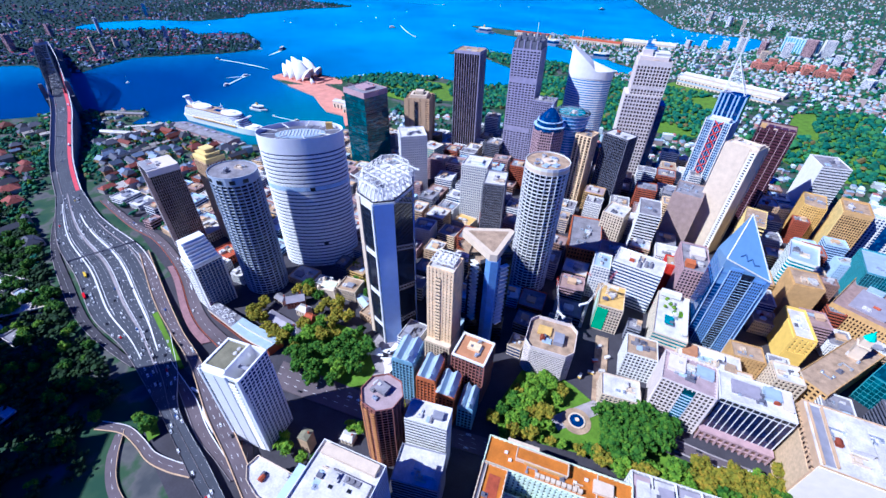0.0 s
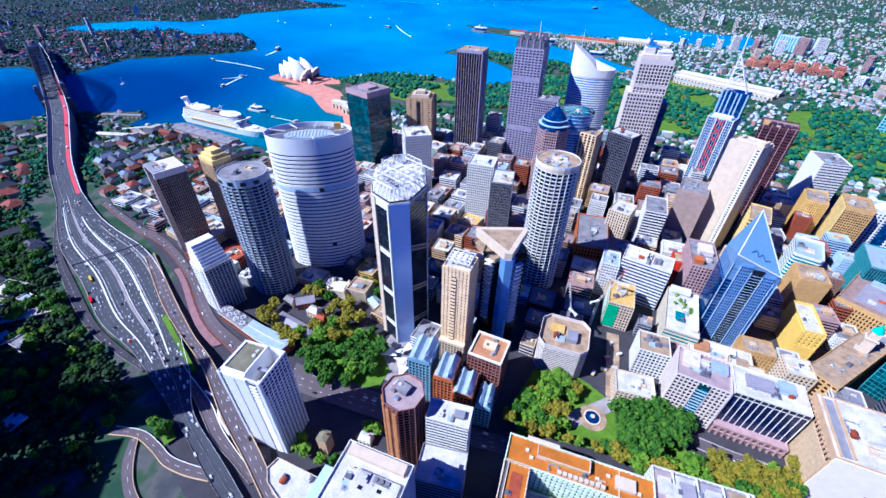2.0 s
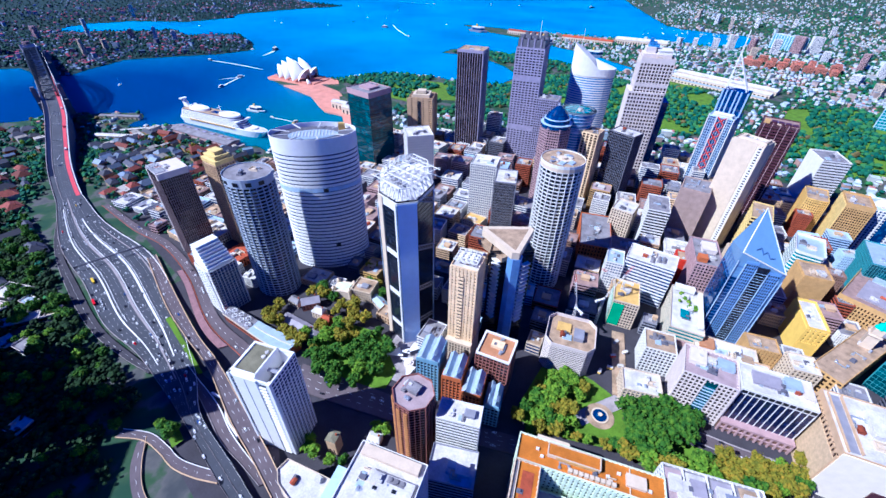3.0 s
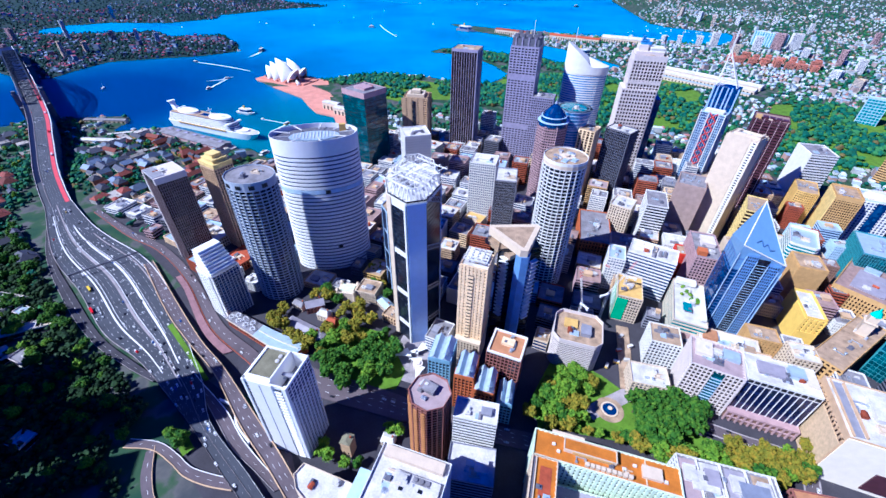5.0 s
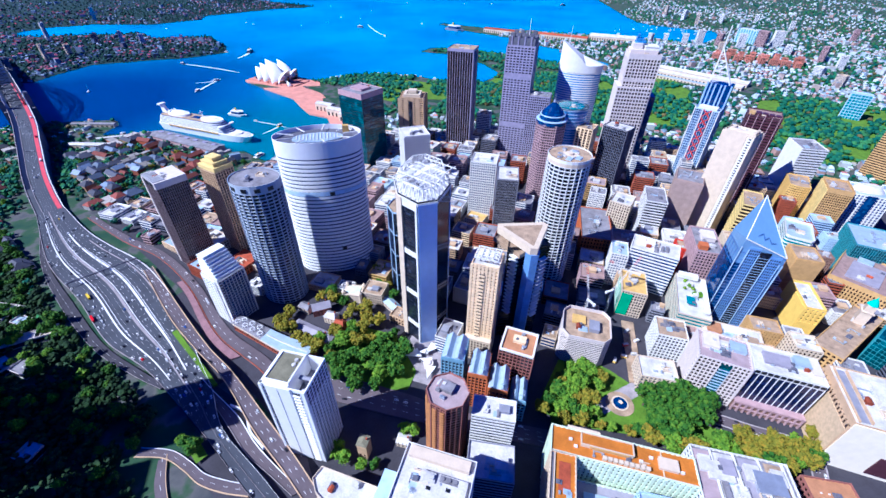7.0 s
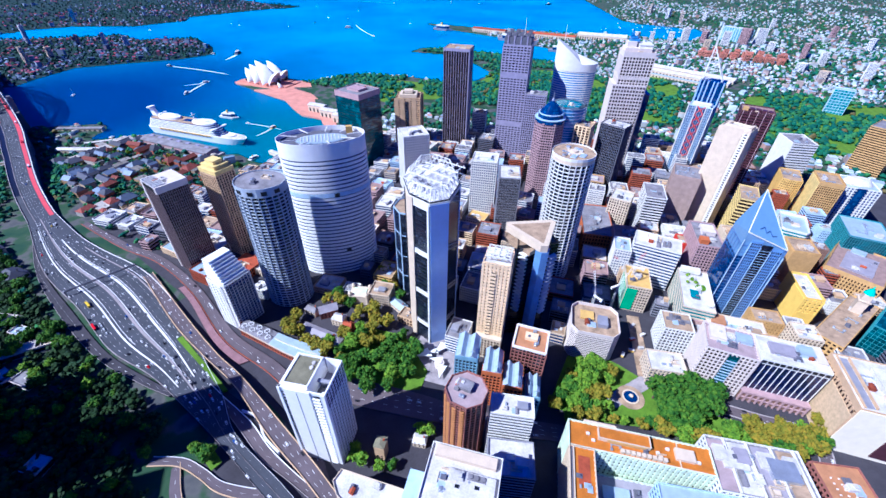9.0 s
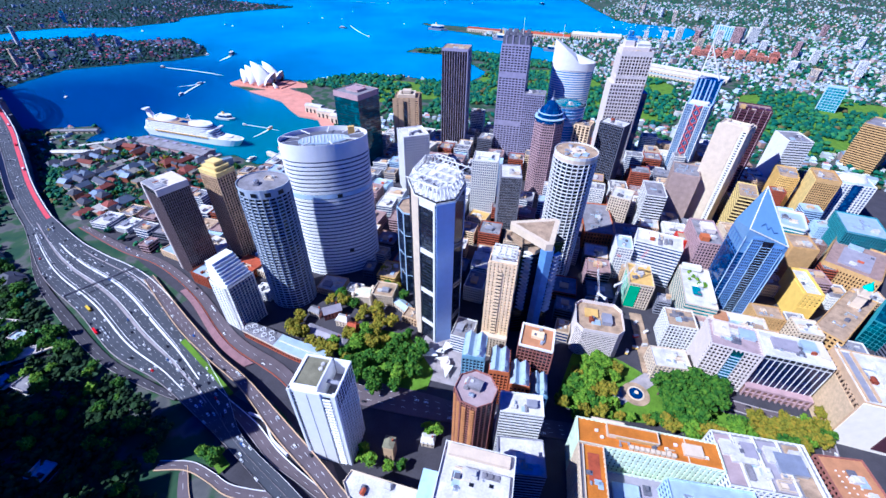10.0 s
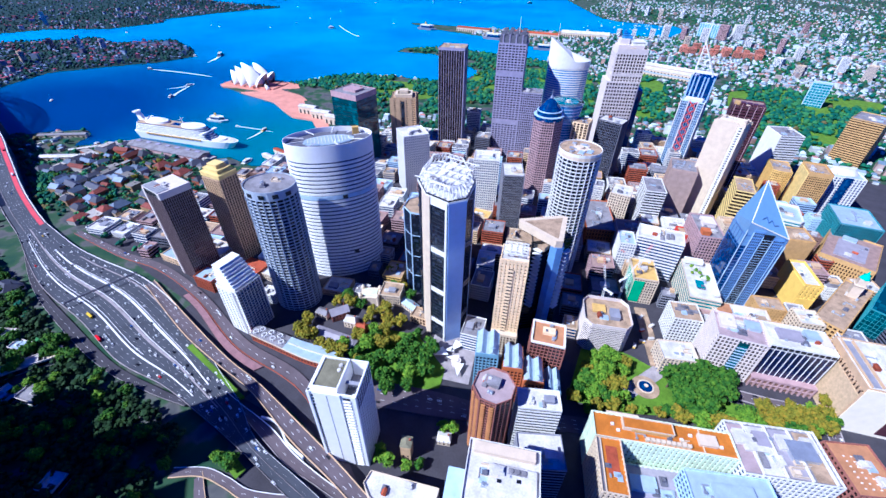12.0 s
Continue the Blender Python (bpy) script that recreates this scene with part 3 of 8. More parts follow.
round_tower = tower("round white concrete tower with a tan roof", -205, 391, 0, ring(24, 24.3), 206, WHITE, G_DARK, R_TAN, 4.6, 1.0, 6.4, 0.9, 0.8, crown=7, units=6)
# the roof's dark grey carries the deep shadow inside the open rim
lens_tower = tower("curved white banded tower with an open oval roof", -457, 228, 52, ring(64, 51, 30), 210, PUREWHITE, G_BLUE, DARKGREY, 5.2, 2.9, 0, crown=14, out=0.7, units=0, lip=6)
frame_tower = tower("dark octagonal tower with pale stone panels and steel roof frame", -280, 217, 0, [(-4, -31), (22, -33), (32, -18), (22, 14), (-2, 38), (-28, 39), (-38, 23), (-28, -11)], 214, BLACK, G_DARK, R_WHITE, 3.8, 0.5, 0)
beige_tower = tower("beige precast tower over a cream base", -202, 221, 20, (26, 24), 157, BEIGE, G_BROWN, R_WHITE, 3.4, 2.6, 3.6, 2.5, plant=((0, 2, 16, 12, 5, WHITE),))
triangle_tower = tower("dark triangular tower with a white triangular cap", -194, 277, 46, [(-22, -18), (22, -18), (17, 5), (-7, 24)], 156, BLACK, G_DARK, R_TAN, 3.7, 0.4, 0)
dome_tower = tower("pinkish octagonal tower with a blue dome and spire", -318, 588, 22.5, ring(8, 25, 25, 0.5), 165, PINK, G_DARK, R_GREY, 3.7, 1.6, 4, 1.2)
drum_tower = tower("round glass tower with a tapering blue drum", -310, 642, 0, ring(28, 26), 180, BLUEW, G_BRIGHT, R_BLUE, 3.7, 1.0, 0)
sail_tower = tower("white tower with a curved sail-like top", -372, 815, 25, ring(28, 42, 26), 200, WHITE, G_BRIGHT, R_WHITE, 3.7, 1.9, 0)
tower("lilac grey stepped office tower", -400, 706, 20, (40, 34), 168, LILAC, G_DARK, R_GREY, 3.7, 1.5, 4, 1.5)
tower("beige tower with dark vertical stripes", -272, 636, 5, (26, 30), 155, BEIGE, G_BROWN, R_TAN, 3.7, 0.8, 6, 2.4)
tower("dark glass slab tower with a pale flank", -228, 664, -8, (42, 30), 158, DARKGREY, G_DARK, R_WHITE, 3.7, 0.6, 3, 0.5)
setback_tower = tower("pinkish white tower with a window grid and setback top", -258, 806, 27, (54, 42), 248, COOLWHITE, G_BROWN, R_TAN, 5.4, 1.5, 5.4, 1.9, 0.5, crown=8)
spire_tower = tower("pale blue tower with crossed red braces and a spire", -125, 834, -3, (40, 50), 171, BLUEW, G_BLUE, R_BLUE, 3.7, 0.9, 3.6, 0.6)
cream_slab = tower("tall cream slab tower with a blank flank", -59, 655, -13, (39, 28), 194, CREAM, G_DARK, R_WHITE, 3.7, 3.3, 5, 4.4)
maroon_tower = tower("dark maroon tower with thin pale ribs", -44, 772, 6, (46, 40), 192, MAROON, G_BROWN, R_BROWN, 3.7, 2.4, 0)
brown_block = tower("plain pinkish brown precast office block", -98, 640, 10, (37, 45), 117, WARMGREY, G_BROWN, R_GREY, 3.7, 3.0, 5, 4)
tower("cream stone office block with pale roof", -168, 568, 5, (30, 36), 82, CREAM, G_BROWN, R_WHITE, 3.7, 1.6, 4, 1.8)
grey_slab = tower("white slab with a plain flank and horizontal window stripes", 39, 902, 26, (40, 52), 122, WHITE, G_DARK, R_GREY, 4.6, 2.4, 0)
tower("golden yellow stone office tower with a bowed front", 45, 812, 8, [(-14, -24), (-6, -27), (6, -27), (14, -24), (15, 24), (-15, 24)], 88, OCHRE, G_BROWN, R_TAN, 3.2, 1.7, 2.8, 1.5)
tan_tower = tower("tan tower with a deep window grid and plain golden flank", 90, 787, 10, (32, 44), 104, TAN, G_BROWN, R_TAN, 3.2, 1.2, 2.8, 0.9, 0.6, lip=3)
long_block = tower("tan sandstone office block with a plain flank", 68, 583, 20, (30, 34), 80, TAN, G_BROWN, R_TAN, 3.4, 2.3, 3, 1.9)
yellow_block = tower("small golden yellow rendered block", 78, 502, 20, (19, 50), 69, YELLOW, G_BROWN, R_WHITE, 3.6, 3.0, 4.4, 2.8, lip=3)
hotel = tower("low white hotel block with a roof garden and pool", -30, 421, 16, (34, 76), 64, CREAM, G_SEA, R_WHITE, 3.6, 1.8, 0)
comb_tower = tower("dark slab tower with a comb of white fins on top", -611, 98, 0, (37, 36), 160, DARKBROWN, G_BROWN, R_GREY, 3.5, 0.5, 2.6, 0.8, crown=6)
gold_tower = tower("tan apartment tower with a golden stepped crown", -597, 157, 8, (30, 27), 154, SANDY, G_BROWN, R_TAN, 3.2, 0.8, 3.8, 1.5)
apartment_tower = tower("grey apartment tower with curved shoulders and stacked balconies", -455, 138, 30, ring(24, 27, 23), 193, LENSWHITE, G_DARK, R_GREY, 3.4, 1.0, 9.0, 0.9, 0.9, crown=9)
terrace_block = tower("white stepped apartment block with deep terraces", -468, 77, 6, (30, 32), 94, WHITE, G_DARK, R_WHITE, 3.2, 1.1, 4.2, 0.7, 0.9, units=0)

# ---- the details of single towers; heights are above each tower's foot ----
def local(ob, x, y):
    c, s = math.cos(-ob.rotation_euler[2]), math.sin(-ob.rotation_euler[2])
    dx, dy = x - ob.location[0], y - ob.location[1]
    return c * dx - s * dy, s * dx + c * dy


def sloped(poly, z0, tops, mi=0):
    """A solid on an outline with a top of uneven height."""
    s, n = Shape(), len(poly)
    s.v = [(x, y, z0) for x, y in poly] + [(x, y, z) for (x, y), z in zip(poly, tops)] + [(sum(p[0] for p in poly) / n, sum(p[1] for p in poly) / n, sum(tops) / n)]
    s.f = [(i, (i + 1) % n, n + (i + 1) % n, n + i) for i in range(n)] + [(n + i, n + (i + 1) % n, 2 * n) for i in range(n)]
    s.m = [mi] * len(s.f)
    return s


# white slab: blank sunlit wall, corner stack of balconies, solid top beside a deep open court
_h, _top = 113 - slab.location[2], 131 - slab.location[2]
part("blank_wall", Shape().box(-3.6, -16.7, 0, 21, 1.4, _top), slab, "plain white wall", mats=(PUREWHITE,))
part("wall_joint", Shape().box(-3.6, -17.5, 2, 0.25, 0.3, _top - 4), slab, "thin grey joint", mats=(GREY,))
part("corner_column", Shape().box(17.6, -15.5, 0, 3.0, 3.4, _top), slab, mats=(PUREWHITE,))
part("edge_column", Shape().box(-18.4, -15.6, 0, 2.2, 3.2, _top), slab, mats=(PUREWHITE,))
part("upper_block", Shape().box(-7.6, 0, _h - 0.3, 23.2, 32.4, _top - _h + 0.3), slab, "solid white top storeys", mats=(PUREWHITE,))
part("roof_terrace", Shape().box(-6.6, 1.0, _top, 18, 25, 0.5), slab, "weathered brown-green roof", mats=(R_MOSS,))
part("terrace_kerb", Shape().box(-6.6, -12.6, _top, 21, 1.2, 1.5).box(-6.6, 14.4, _top, 21, 1.2, 1.5).box(-16.6, 1, _top, 1.2, 25, 1.5).box(3.4, 1, _top, 1.2, 25, 1.5), slab, "white roof kerb", mats=(PUREWHITE,))
part("court_wall", Shape().box(11.6, -15.6, _h - 0.3, 15, 1.2, _top - _h).box(18.6, 0, _h - 0.3, 1.2, 32.4, _top - _h + 0.4).box(11.6, 15.6, _h - 0.3, 13, 1.2, _top - _h + 0.4), slab, "white walls round the court", mats=(PUREWHITE,))
part("court_bridge", Shape().box(12, -2, _top - 5, 12, 3, 0.8).box(9, 3, _h, 5, 5, 6), slab, mats=(GREY,))
_me = Shape().box(0, 0, 0, 0.7, 2.6, 2.2).mesh("window", G_BLUE)
for _i in range(8):
    for _k in range(4):
        part("window", _me, slab, "", (19.1, -13.4 + 3.9 * _i, _h + 0.9 + 4.08 * _k))
_me, _ml = Shape().box(0, 0, 0, 5.6, 1.0, 2.3).mesh("balcony_recess", G_DARK), Shape().box(0, 0, 0, 1.6, 0.8, 1.5).mesh("edge_window", G_DARK)
_mb = Shape().box(0, 0, 0, 6.0, 1.6, 1.1).mesh("balcony_front", PUREWHITE)
for _k in range(25):
    part("balcony_recess", _me, slab, "", (11.6, -16.3, 3 + _k * 4.05))
    part("balcony_front", _mb, slab, "", (11.6, -16.9, 1.4 + _k * 4.05))
    part("edge_window", _ml, slab, "", (-15.6, -16.6, 3 + _k * 4.05))
for _y in (8.5, 4.0):
    part("roof_fan", Shape().prism(ring(14, 1.7), 0, 1.0).prism(ring(14, 1.2), 1.0, 1.3), slab, "", (-1, _y, _top + 0.5), mats=(R_WHITE,))

# octagonal brown tower: stacks of golden balconies
_bm = Shape().prism([(2.2 * math.cos(a), -1.9 * abs(math.sin(a))) for a in (math.pi, math.pi * 0.75, math.pi * 0.5, math.pi * 0.25, 0)], 0, 1.3).mesh("balcony", BALC)
for _i in (5, 6):
    for _o in (-3.4, 3.4):
        _p = turn(15.9, _o, 45 * _i)
        for _k in range(24):
            part("balcony", _bm, octagon, "", (_p[0], _p[1], 3 + _k * 3.5), 45 * _i + 90)

# steel-framed octagon: stone panels, lattice storeys and the roof frame
_h = 214 - frame_tower.location[2]
_P = [(-4, -31), (22, -33), (32, -18), (22, 14), (-2, 38), (-28, 39), (-38, 23), (-28, -11)]


def face_panel(ob, name, a, b, f0, f1, z0, z1, m, thick=1.4, proud=0.5, label=""):
    a, b = Vector(a), Vector(b)
    e = b - a
    c = a + e * ((f0 + f1) / 2) + Vector((e.y, -e.x)).normalized() * proud
    return part(name, Shape().box(0, 0, 0, e.length * (f1 - f0), thick, z1 - z0), ob, label, (c.x, c.y, z0), math.degrees(math.atan2(e.y, e.x)), (m,))


face_panel(frame_tower, "stone_panel", _P[1], _P[2], 0.0, 1.0, 0, _h - 2, PANEL, label="broad pale lavender stone panel")
face_panel(frame_tower, "stone_pier", _P[0], _P[1], -0.04, 0.20, 0, _h - 1, CREAM, 2.4, label="sunlit pale stone pier")
face_panel(frame_tower, "stone_pier", _P[0], _P[1], 0.90, 0.98, 0, _h - 1, WHITE, 2.2)
face_panel(frame_tower, "stone_pier", _P[7], _P[0], 0.60, 0.98, 0, _h - 1, CREAM, 2.0)
face_panel(frame_tower, "stone_panel", _P[3], _P[4], 0.0, 0.12, 0, _h - 1, PANEL)
for _z in (0.13, 0.38, 0.66, 0.95):
    face_panel(frame_tower, "lattice_storey", _P[0], _P[1], 0.16, 0.90, _h * _z, _h * _z + 6, WHITE, 0.5)
    _s = Shape()
    for _j in range(6):
        _q0, _q1 = Vector(_P[2]).lerp(Vector(_P[3]), _j / 6), Vector(_P[2]).lerp(Vector(_P[3]), (_j + 1) / 6)
        _z0 = _h * _z - 12 + (6 - _j) * 3.0
        _s.beam((_q0.x + 0.8, _q0.y + 0.2, _z0 + 3), (_q1.x + 0.8, _q1.y + 0.2, _z0), 0.45).beam((_q0.x + 0.8, _q0.y + 0.2, _z0 + 8), (_q1.x + 0.8, _q1.y + 0.2, _z0 + 5), 0.45)
        _s.beam((_q0.x + 0.8, _q0.y + 0.2, _z0 + 8), (_q1.x + 0.8, _q1.y + 0.2, _z0), 0.3)
    tagged(part("diagonal_truss", _s, frame_tower, "grey steel lattice truss", mats=(GREY,)), kind="stuff")
_s = Shape()
_lo, _hi = grown(_P, -0.5), grown(_P, -5)
for _i in range(8):
    _a, _b, _c, _d = _lo[_i], _lo[(_i + 1) % 8], _hi[_i], _hi[(_i + 1) % 8]
    for _k in range(4):
        _t0, _t1 = _k / 4, (_k + 1) / 4
        _l = lambda p, q, t, z: (p[0] + (q[0] - p[0]) * t, p[1] + (q[1] - p[1]) * t, z)
        _s.beam(_l(_a, _b, _t0, _h), _l(_c, _d, _t0, _h + 11), 0.4).beam(_l(_a, _b, _t1, _h), _l(_c, _d, _t0, _h + 11), 0.3)
    for _z, _p, _q in ((_h + 0.5, _a, _b), (_h + 11, _c, _d)):
        _s.beam((*_p, _z), (*_q, _z), 0.35)
part("roof_frame_side", _s, frame_tower, "white steel lattice", mats=(WHITE,))
_s = Shape()
for _i in range(-2, 3):
    _s.beam((_i * 8, -24, _h + 11), (_i * 8, 30, _h + 11), 0.4).beam((-20, _i * 13, _h + 11.3), (20, _i * 13, _h + 11.3), 0.4)
    for _j in range(-2, 2):
        _s.beam((_i * 8, _j * 13, _h + 11), (_i * 8 + 8, _j * 13 + 13, _h + 4), 0.3).beam((_i * 8, _j * 13 + 6, _h), (_i * 8, _j * 13 + 6, _h + 11), 0.35)
part("roof_frame_top", _s, frame_tower, "white steel lattice", mats=(WHITE,))
part("window_cleaning_ring", Shape().prism(grown(_P, 0.9), _h - 3, _h - 0.2), frame_tower, mats=(WHITE,))

# lens-shaped tower: oval drum and radial fins on the open roof, plant storeys
_h = 210 - lens_tower.location[2]
part("oval_drum", Shape().prism(ring(32, 30, 15), _h, _h + 1.4).prism(ring(32, 28, 13.4), _h + 1.4, _h + 1.7), lens_tower, "pale oval roof drum", mats=(R_BLUE,))
for _i in range(9):
    _a = 2 * math.pi * _i / 9
    part("roof_fin", Shape().beam((30 * math.cos(_a), 15 * math.sin(_a), _h + 4), (50 * math.cos(_a), 29 * math.sin(_a), _h + 5.4), 0.5), lens_tower, mats=(WHITE,))
_s = Shape()
for _i in range(-6, 7):
    _s.beam((_i * 4, -11 * (1 - (_i / 7.5) ** 2) ** 0.5, _h + 2.2), (_i * 4, 11 * (1 - (_i / 7.5) ** 2) ** 0.5, _h + 2.2), 0.35)
tagged(part("drum_grille", _s, lens_tower, "white steel grille", mats=(WHITE,)), kind="stuff")
part("plant_storey", Shape().prism(ring(48, 51.9, 30.9), _h * 0.66, _h * 0.66 + 5.5), lens_tower, "plain plant storey", mats=(BLUEW,))
part("louvre_opening", Shape().box(8, -30.9, _h * 0.66 + 0.5, 6, 1.2, 4.5).box(12, -30.4, _h * 0.2, 6, 1.4, 4.5), lens_tower, "dark louvre", mats=(BLACK,))
part("roof_crane", Shape().box(34, 14, _h, 8, 5, 9), lens_tower, "yellow roof plant", mats=(OCHRE,))

# triangular tower: white cap, front shaft, balconies
_h = 156 - triangle_tower.location[2]
_t = [local(triangle_tower, *p) for p in ((-222, 269), (-219, 264), (-174, 252), (-168, 256), (-180, 301), (-186, 302))]
part("cap", Shape().prism(_t, _h + 1, _h + 9), triangle_tower, "white triangular cap", mats=(CREAM,))
part("cap_roof", Shape().prism(grown(_t, -5), _h + 8, _h + 9.06), triangle_tower, "tan gravel deck", mats=(R_TAN,))
_c = local(triangle_tower, -174, 259)
# pale shaft given mid blue, so its shade is in the colour
part("shaft", Shape().prism([( _c[0] + x, _c[1] + y) for x, y in ring(6, 7.5)], 0, _h + 1), triangle_tower, "corner shaft coloured mid blue for its shade", mats=(MIDBLUE,))
_me = Shape().box(0, 0, 0, 9, 4.5, 1.5).mesh("balcony_slab", WHITE)
for _k in range(16):
    for _x, _y, _r in ((-165, 266, 76), (-190, 251, -12)):
        _p = local(triangle_tower, _x, _y)
        part("balcony_slab", _me, triangle_tower, "", (_p[0], _p[1], 44 + _k * 5.2), _r - 46)
part("terrace", Shape().box(*local(triangle_tower, -201, 260), _h - 8, 38, 9, 5, -14 - 46), triangle_tower, "cream roof terrace", mats=(R_TAN,))

# wedge-topped blue tower: a sloping glass roof drawn up to one high point at the back
_h = 135 - wedge_tower.location[2]
_s = Shape()
_s.v = [(x, y, _h - 14) for x, y in rect(44.6, 36.6)] + [(x, y, z) for (x, y), z in zip(rect(44.6, 36.6), (_h + 18, _h + 2, _h - 4, _h + 8))] + [(-9, 17, _h + 54)]
_s.f = [(0, 1, 5, 4), (1, 2, 6, 5), (2, 3, 7, 6), (3, 0, 4, 7), (4, 5, 8), (5, 6, 8), (6, 7, 8), (7, 4, 8)]
part("wedge", _s, wedge_tower, "slanted pale blue glass wedge", mats=(WEDGE,))
part("wedge_edge", Shape().beam((-22.4, -18.4, _h + 18), (-9, 17, _h + 54), 0.45).beam((-22.4, -18.4, _h + 18), (22.4, -18.4, _h + 2), 0.5).beam((22.4, -18.4, _h + 2), (-9, 17, _h + 54), 0.45), wedge_tower, mats=(WHITE,))
part("glass_slot", Shape().box(2, -18.6, 4, 11, 0.9, _h + 0.5), wedge_tower, "dark recessed glass strip", mats=(G_DARK,))
for _k in range(29):
    part("slot_bar", Shape().box(2, -19.1, 6 + _k * 3.6, 11, 0.25, 0.4), wedge_tower, mats=(BLUEW,))
_s = Shape()
for _i in range(5):
    _s.box(-4.2 + 2.1 * _i, 0, 0, 1.15, 0.5, 2.3)
_me = _s.mesh("window_band", G_DARK)
for _x, _up in ((-9.2, 8), (13.4, 0)):
    part("grid_panel", Shape().box(_x, -18.7, 3, 11, 1.0, _h + _up - 2), wedge_tower, "pale blue window grid", mats=(MIDBLUE,))
    for _k in range(int((_h + _up - 4) / 3.9)):
        part("window_band", _me, wedge_tower, "", (_x, -19.1, 4.4 + _k * 3.9))
for _x in (-14.9, -3.6, 7.7, 19.1, -22.5, 22.5):
    part("fin", Shape().box(_x, -19.2, 0, 0.5, 1.2, _h + 8 - 0.36 * (_x + 22)), wedge_tower, mats=(BLUEW,))
part("flank_panel", Shape().box(-23.3, 0, 4, 0.8, 30, _h - 22), wedge_tower, "dark glazed flank", mats=(G_BLUE,))

# spired tower: tall core behind, mast over its end, red braces in the glazed front
_h = 171 - spire_tower.location[2]
part("core", Shape().box(0, 13, _h - 2, 39, 24, 41), spire_tower, "dark blue core", mats=(G_BLUE,))
for _x in (-19, -13, -6, 3, 9, 19):
    part("core_slot", Shape().box(_x, 0.6, _h - 2, 2.2, 1, 41), spire_tower, mats=(PANEL,))
part("core_flank", Shape().box(-20.2, 13, 0, 0.9, 25, _h + 39), spire_tower, "pale blue plain flank", mats=(PANEL,))
_s = Shape()
for _y in (8, 20):
    _s.beam((-19, _y, _h + 38), (-18, 14, _h + 92), 0.7).beam((14, _y, _h + 38), (-17, 14, _h + 92), 0.7)
    for _k in range(6):
        _a, _b = _k / 6, (_k + 1) / 6
        _y0, _y1 = _y + (14 - _y) * _a, _y + (14 - _y) * _b
        _s.beam((-19 + _a, _y0, _h + 38 + 54 * _a), (14 - 31 * _a, _y0, _h + 38 + 54 * _a), 0.4)
        _s.beam((-19 + _a, _y0, _h + 38 + 54 * _a), (14 - 31 * _b, _y1, _h + 38 + 54 * _b), 0.35)
_s.beam((-18.4, 13.4, _h + 90), (-18, 14, _h + 128), 0.6).beam((-17, 14.6, _h + 90), (-18, 14, _h + 128), 0.6)
for _k in range(7):
    _s.beam((-18.6, 13.4, _h + 90 + 5 * _k), (-16.6, 14.6, _h + 94 + 5 * _k), 0.3)
part("mast", _s, spire_tower, "white steel lattice mast", mats=(WHITE,))
part("side_frame", Shape().beam((19, 2, _h - 18), (15, 2, _h + 16), 0.6).beam((12, 2, _h - 6), (15, 2, _h + 16), 0.6).beam((15, 2, _h + 16), (14, 8, _h + 38), 0.5), spire_tower, "white steel side frame", mats=(WHITE,))
for _k in range(9):
    _z = 18 + _k * 14.5
    for _x0, _x1, _y in ((-5, 8, -25.9), (8, -5, -26.5)):
        part("brace", Shape().beam((_x0, _y, _z), (_x1, _y, _z + 13), 0.7), spire_tower, "red steel brace", mats=(REDP,))
part("atrium", Shape().box(1.5, -25.2, 6, 14, 0.8, _h - 8), spire_tower, "dark blue atrium glass", mats=(G_BLUE,))
for _x in (-6.5, 9.5, -19.6, 19.6):
    part("fin", Shape().box(_x, -25.9, 0, 1.4, 1.6, _h + 3), spire_tower, mats=(WHITE,))
part("atrium_roof", Shape().box(0, -17, _h, 30, 14, 3).box(0, -17, _h + 3.8, 30, 14, 1.2), spire_tower, "white louvred roof", mats=(WHITE,))

# setback tower: wider lower storeys, stepped top and glass fin
_h = 248 - setback_tower.location[2]
part("upper_storeys", Shape().box(-2, 3, _h, 46, 32, 6), setback_tower, mats=(COOLWHITE,))
part("louvred_top", Shape().box(10, 3, _h + 6, 24, 28, 3).box(10, 3, _h + 10, 24, 28, 2), setback_tower, mats=(WHITE,))
part("top_block", Shape().box(-14, 4, _h + 6, 16, 22, 9), setback_tower, mats=(COOLWHITE,))
part("glass_fin", Shape().box(-10, 4, _h + 15, 18, 9, 4).box(-12, 4, _h + 20, 12, 8, 3).box(-15, 4, _h + 24, 5, 6, 6), setback_tower, "pale blue glass fin", mats=(G_BRIGHT,))
part("plain_band", Shape().box(0, 0, _h - 46, 55.4, 43.4, 4.5), setback_tower, mats=(COOLWHITE,))
part("shoulder", Shape().box(-4, -1, 0, 60, 45, 168), setback_tower, "wider lower storeys", mats=(COOLWHITE,))
_s = Shape()
for _i in range(11):
    for _k in range(24):
        _s.box(-31 + 5.4 * _i, -23.6, 12 + 6.5 * _k, 2.9, 0.6, 3.4)
tagged(part("window_rows", _s, setback_tower, "rows of dark windows", mats=(G_BROWN,)), kind="stuff")
part("side_wing", Shape().box(34, 6, 0, 14, 36, 150), setback_tower, "dark blue glass wing", mats=(G_BLUE,))

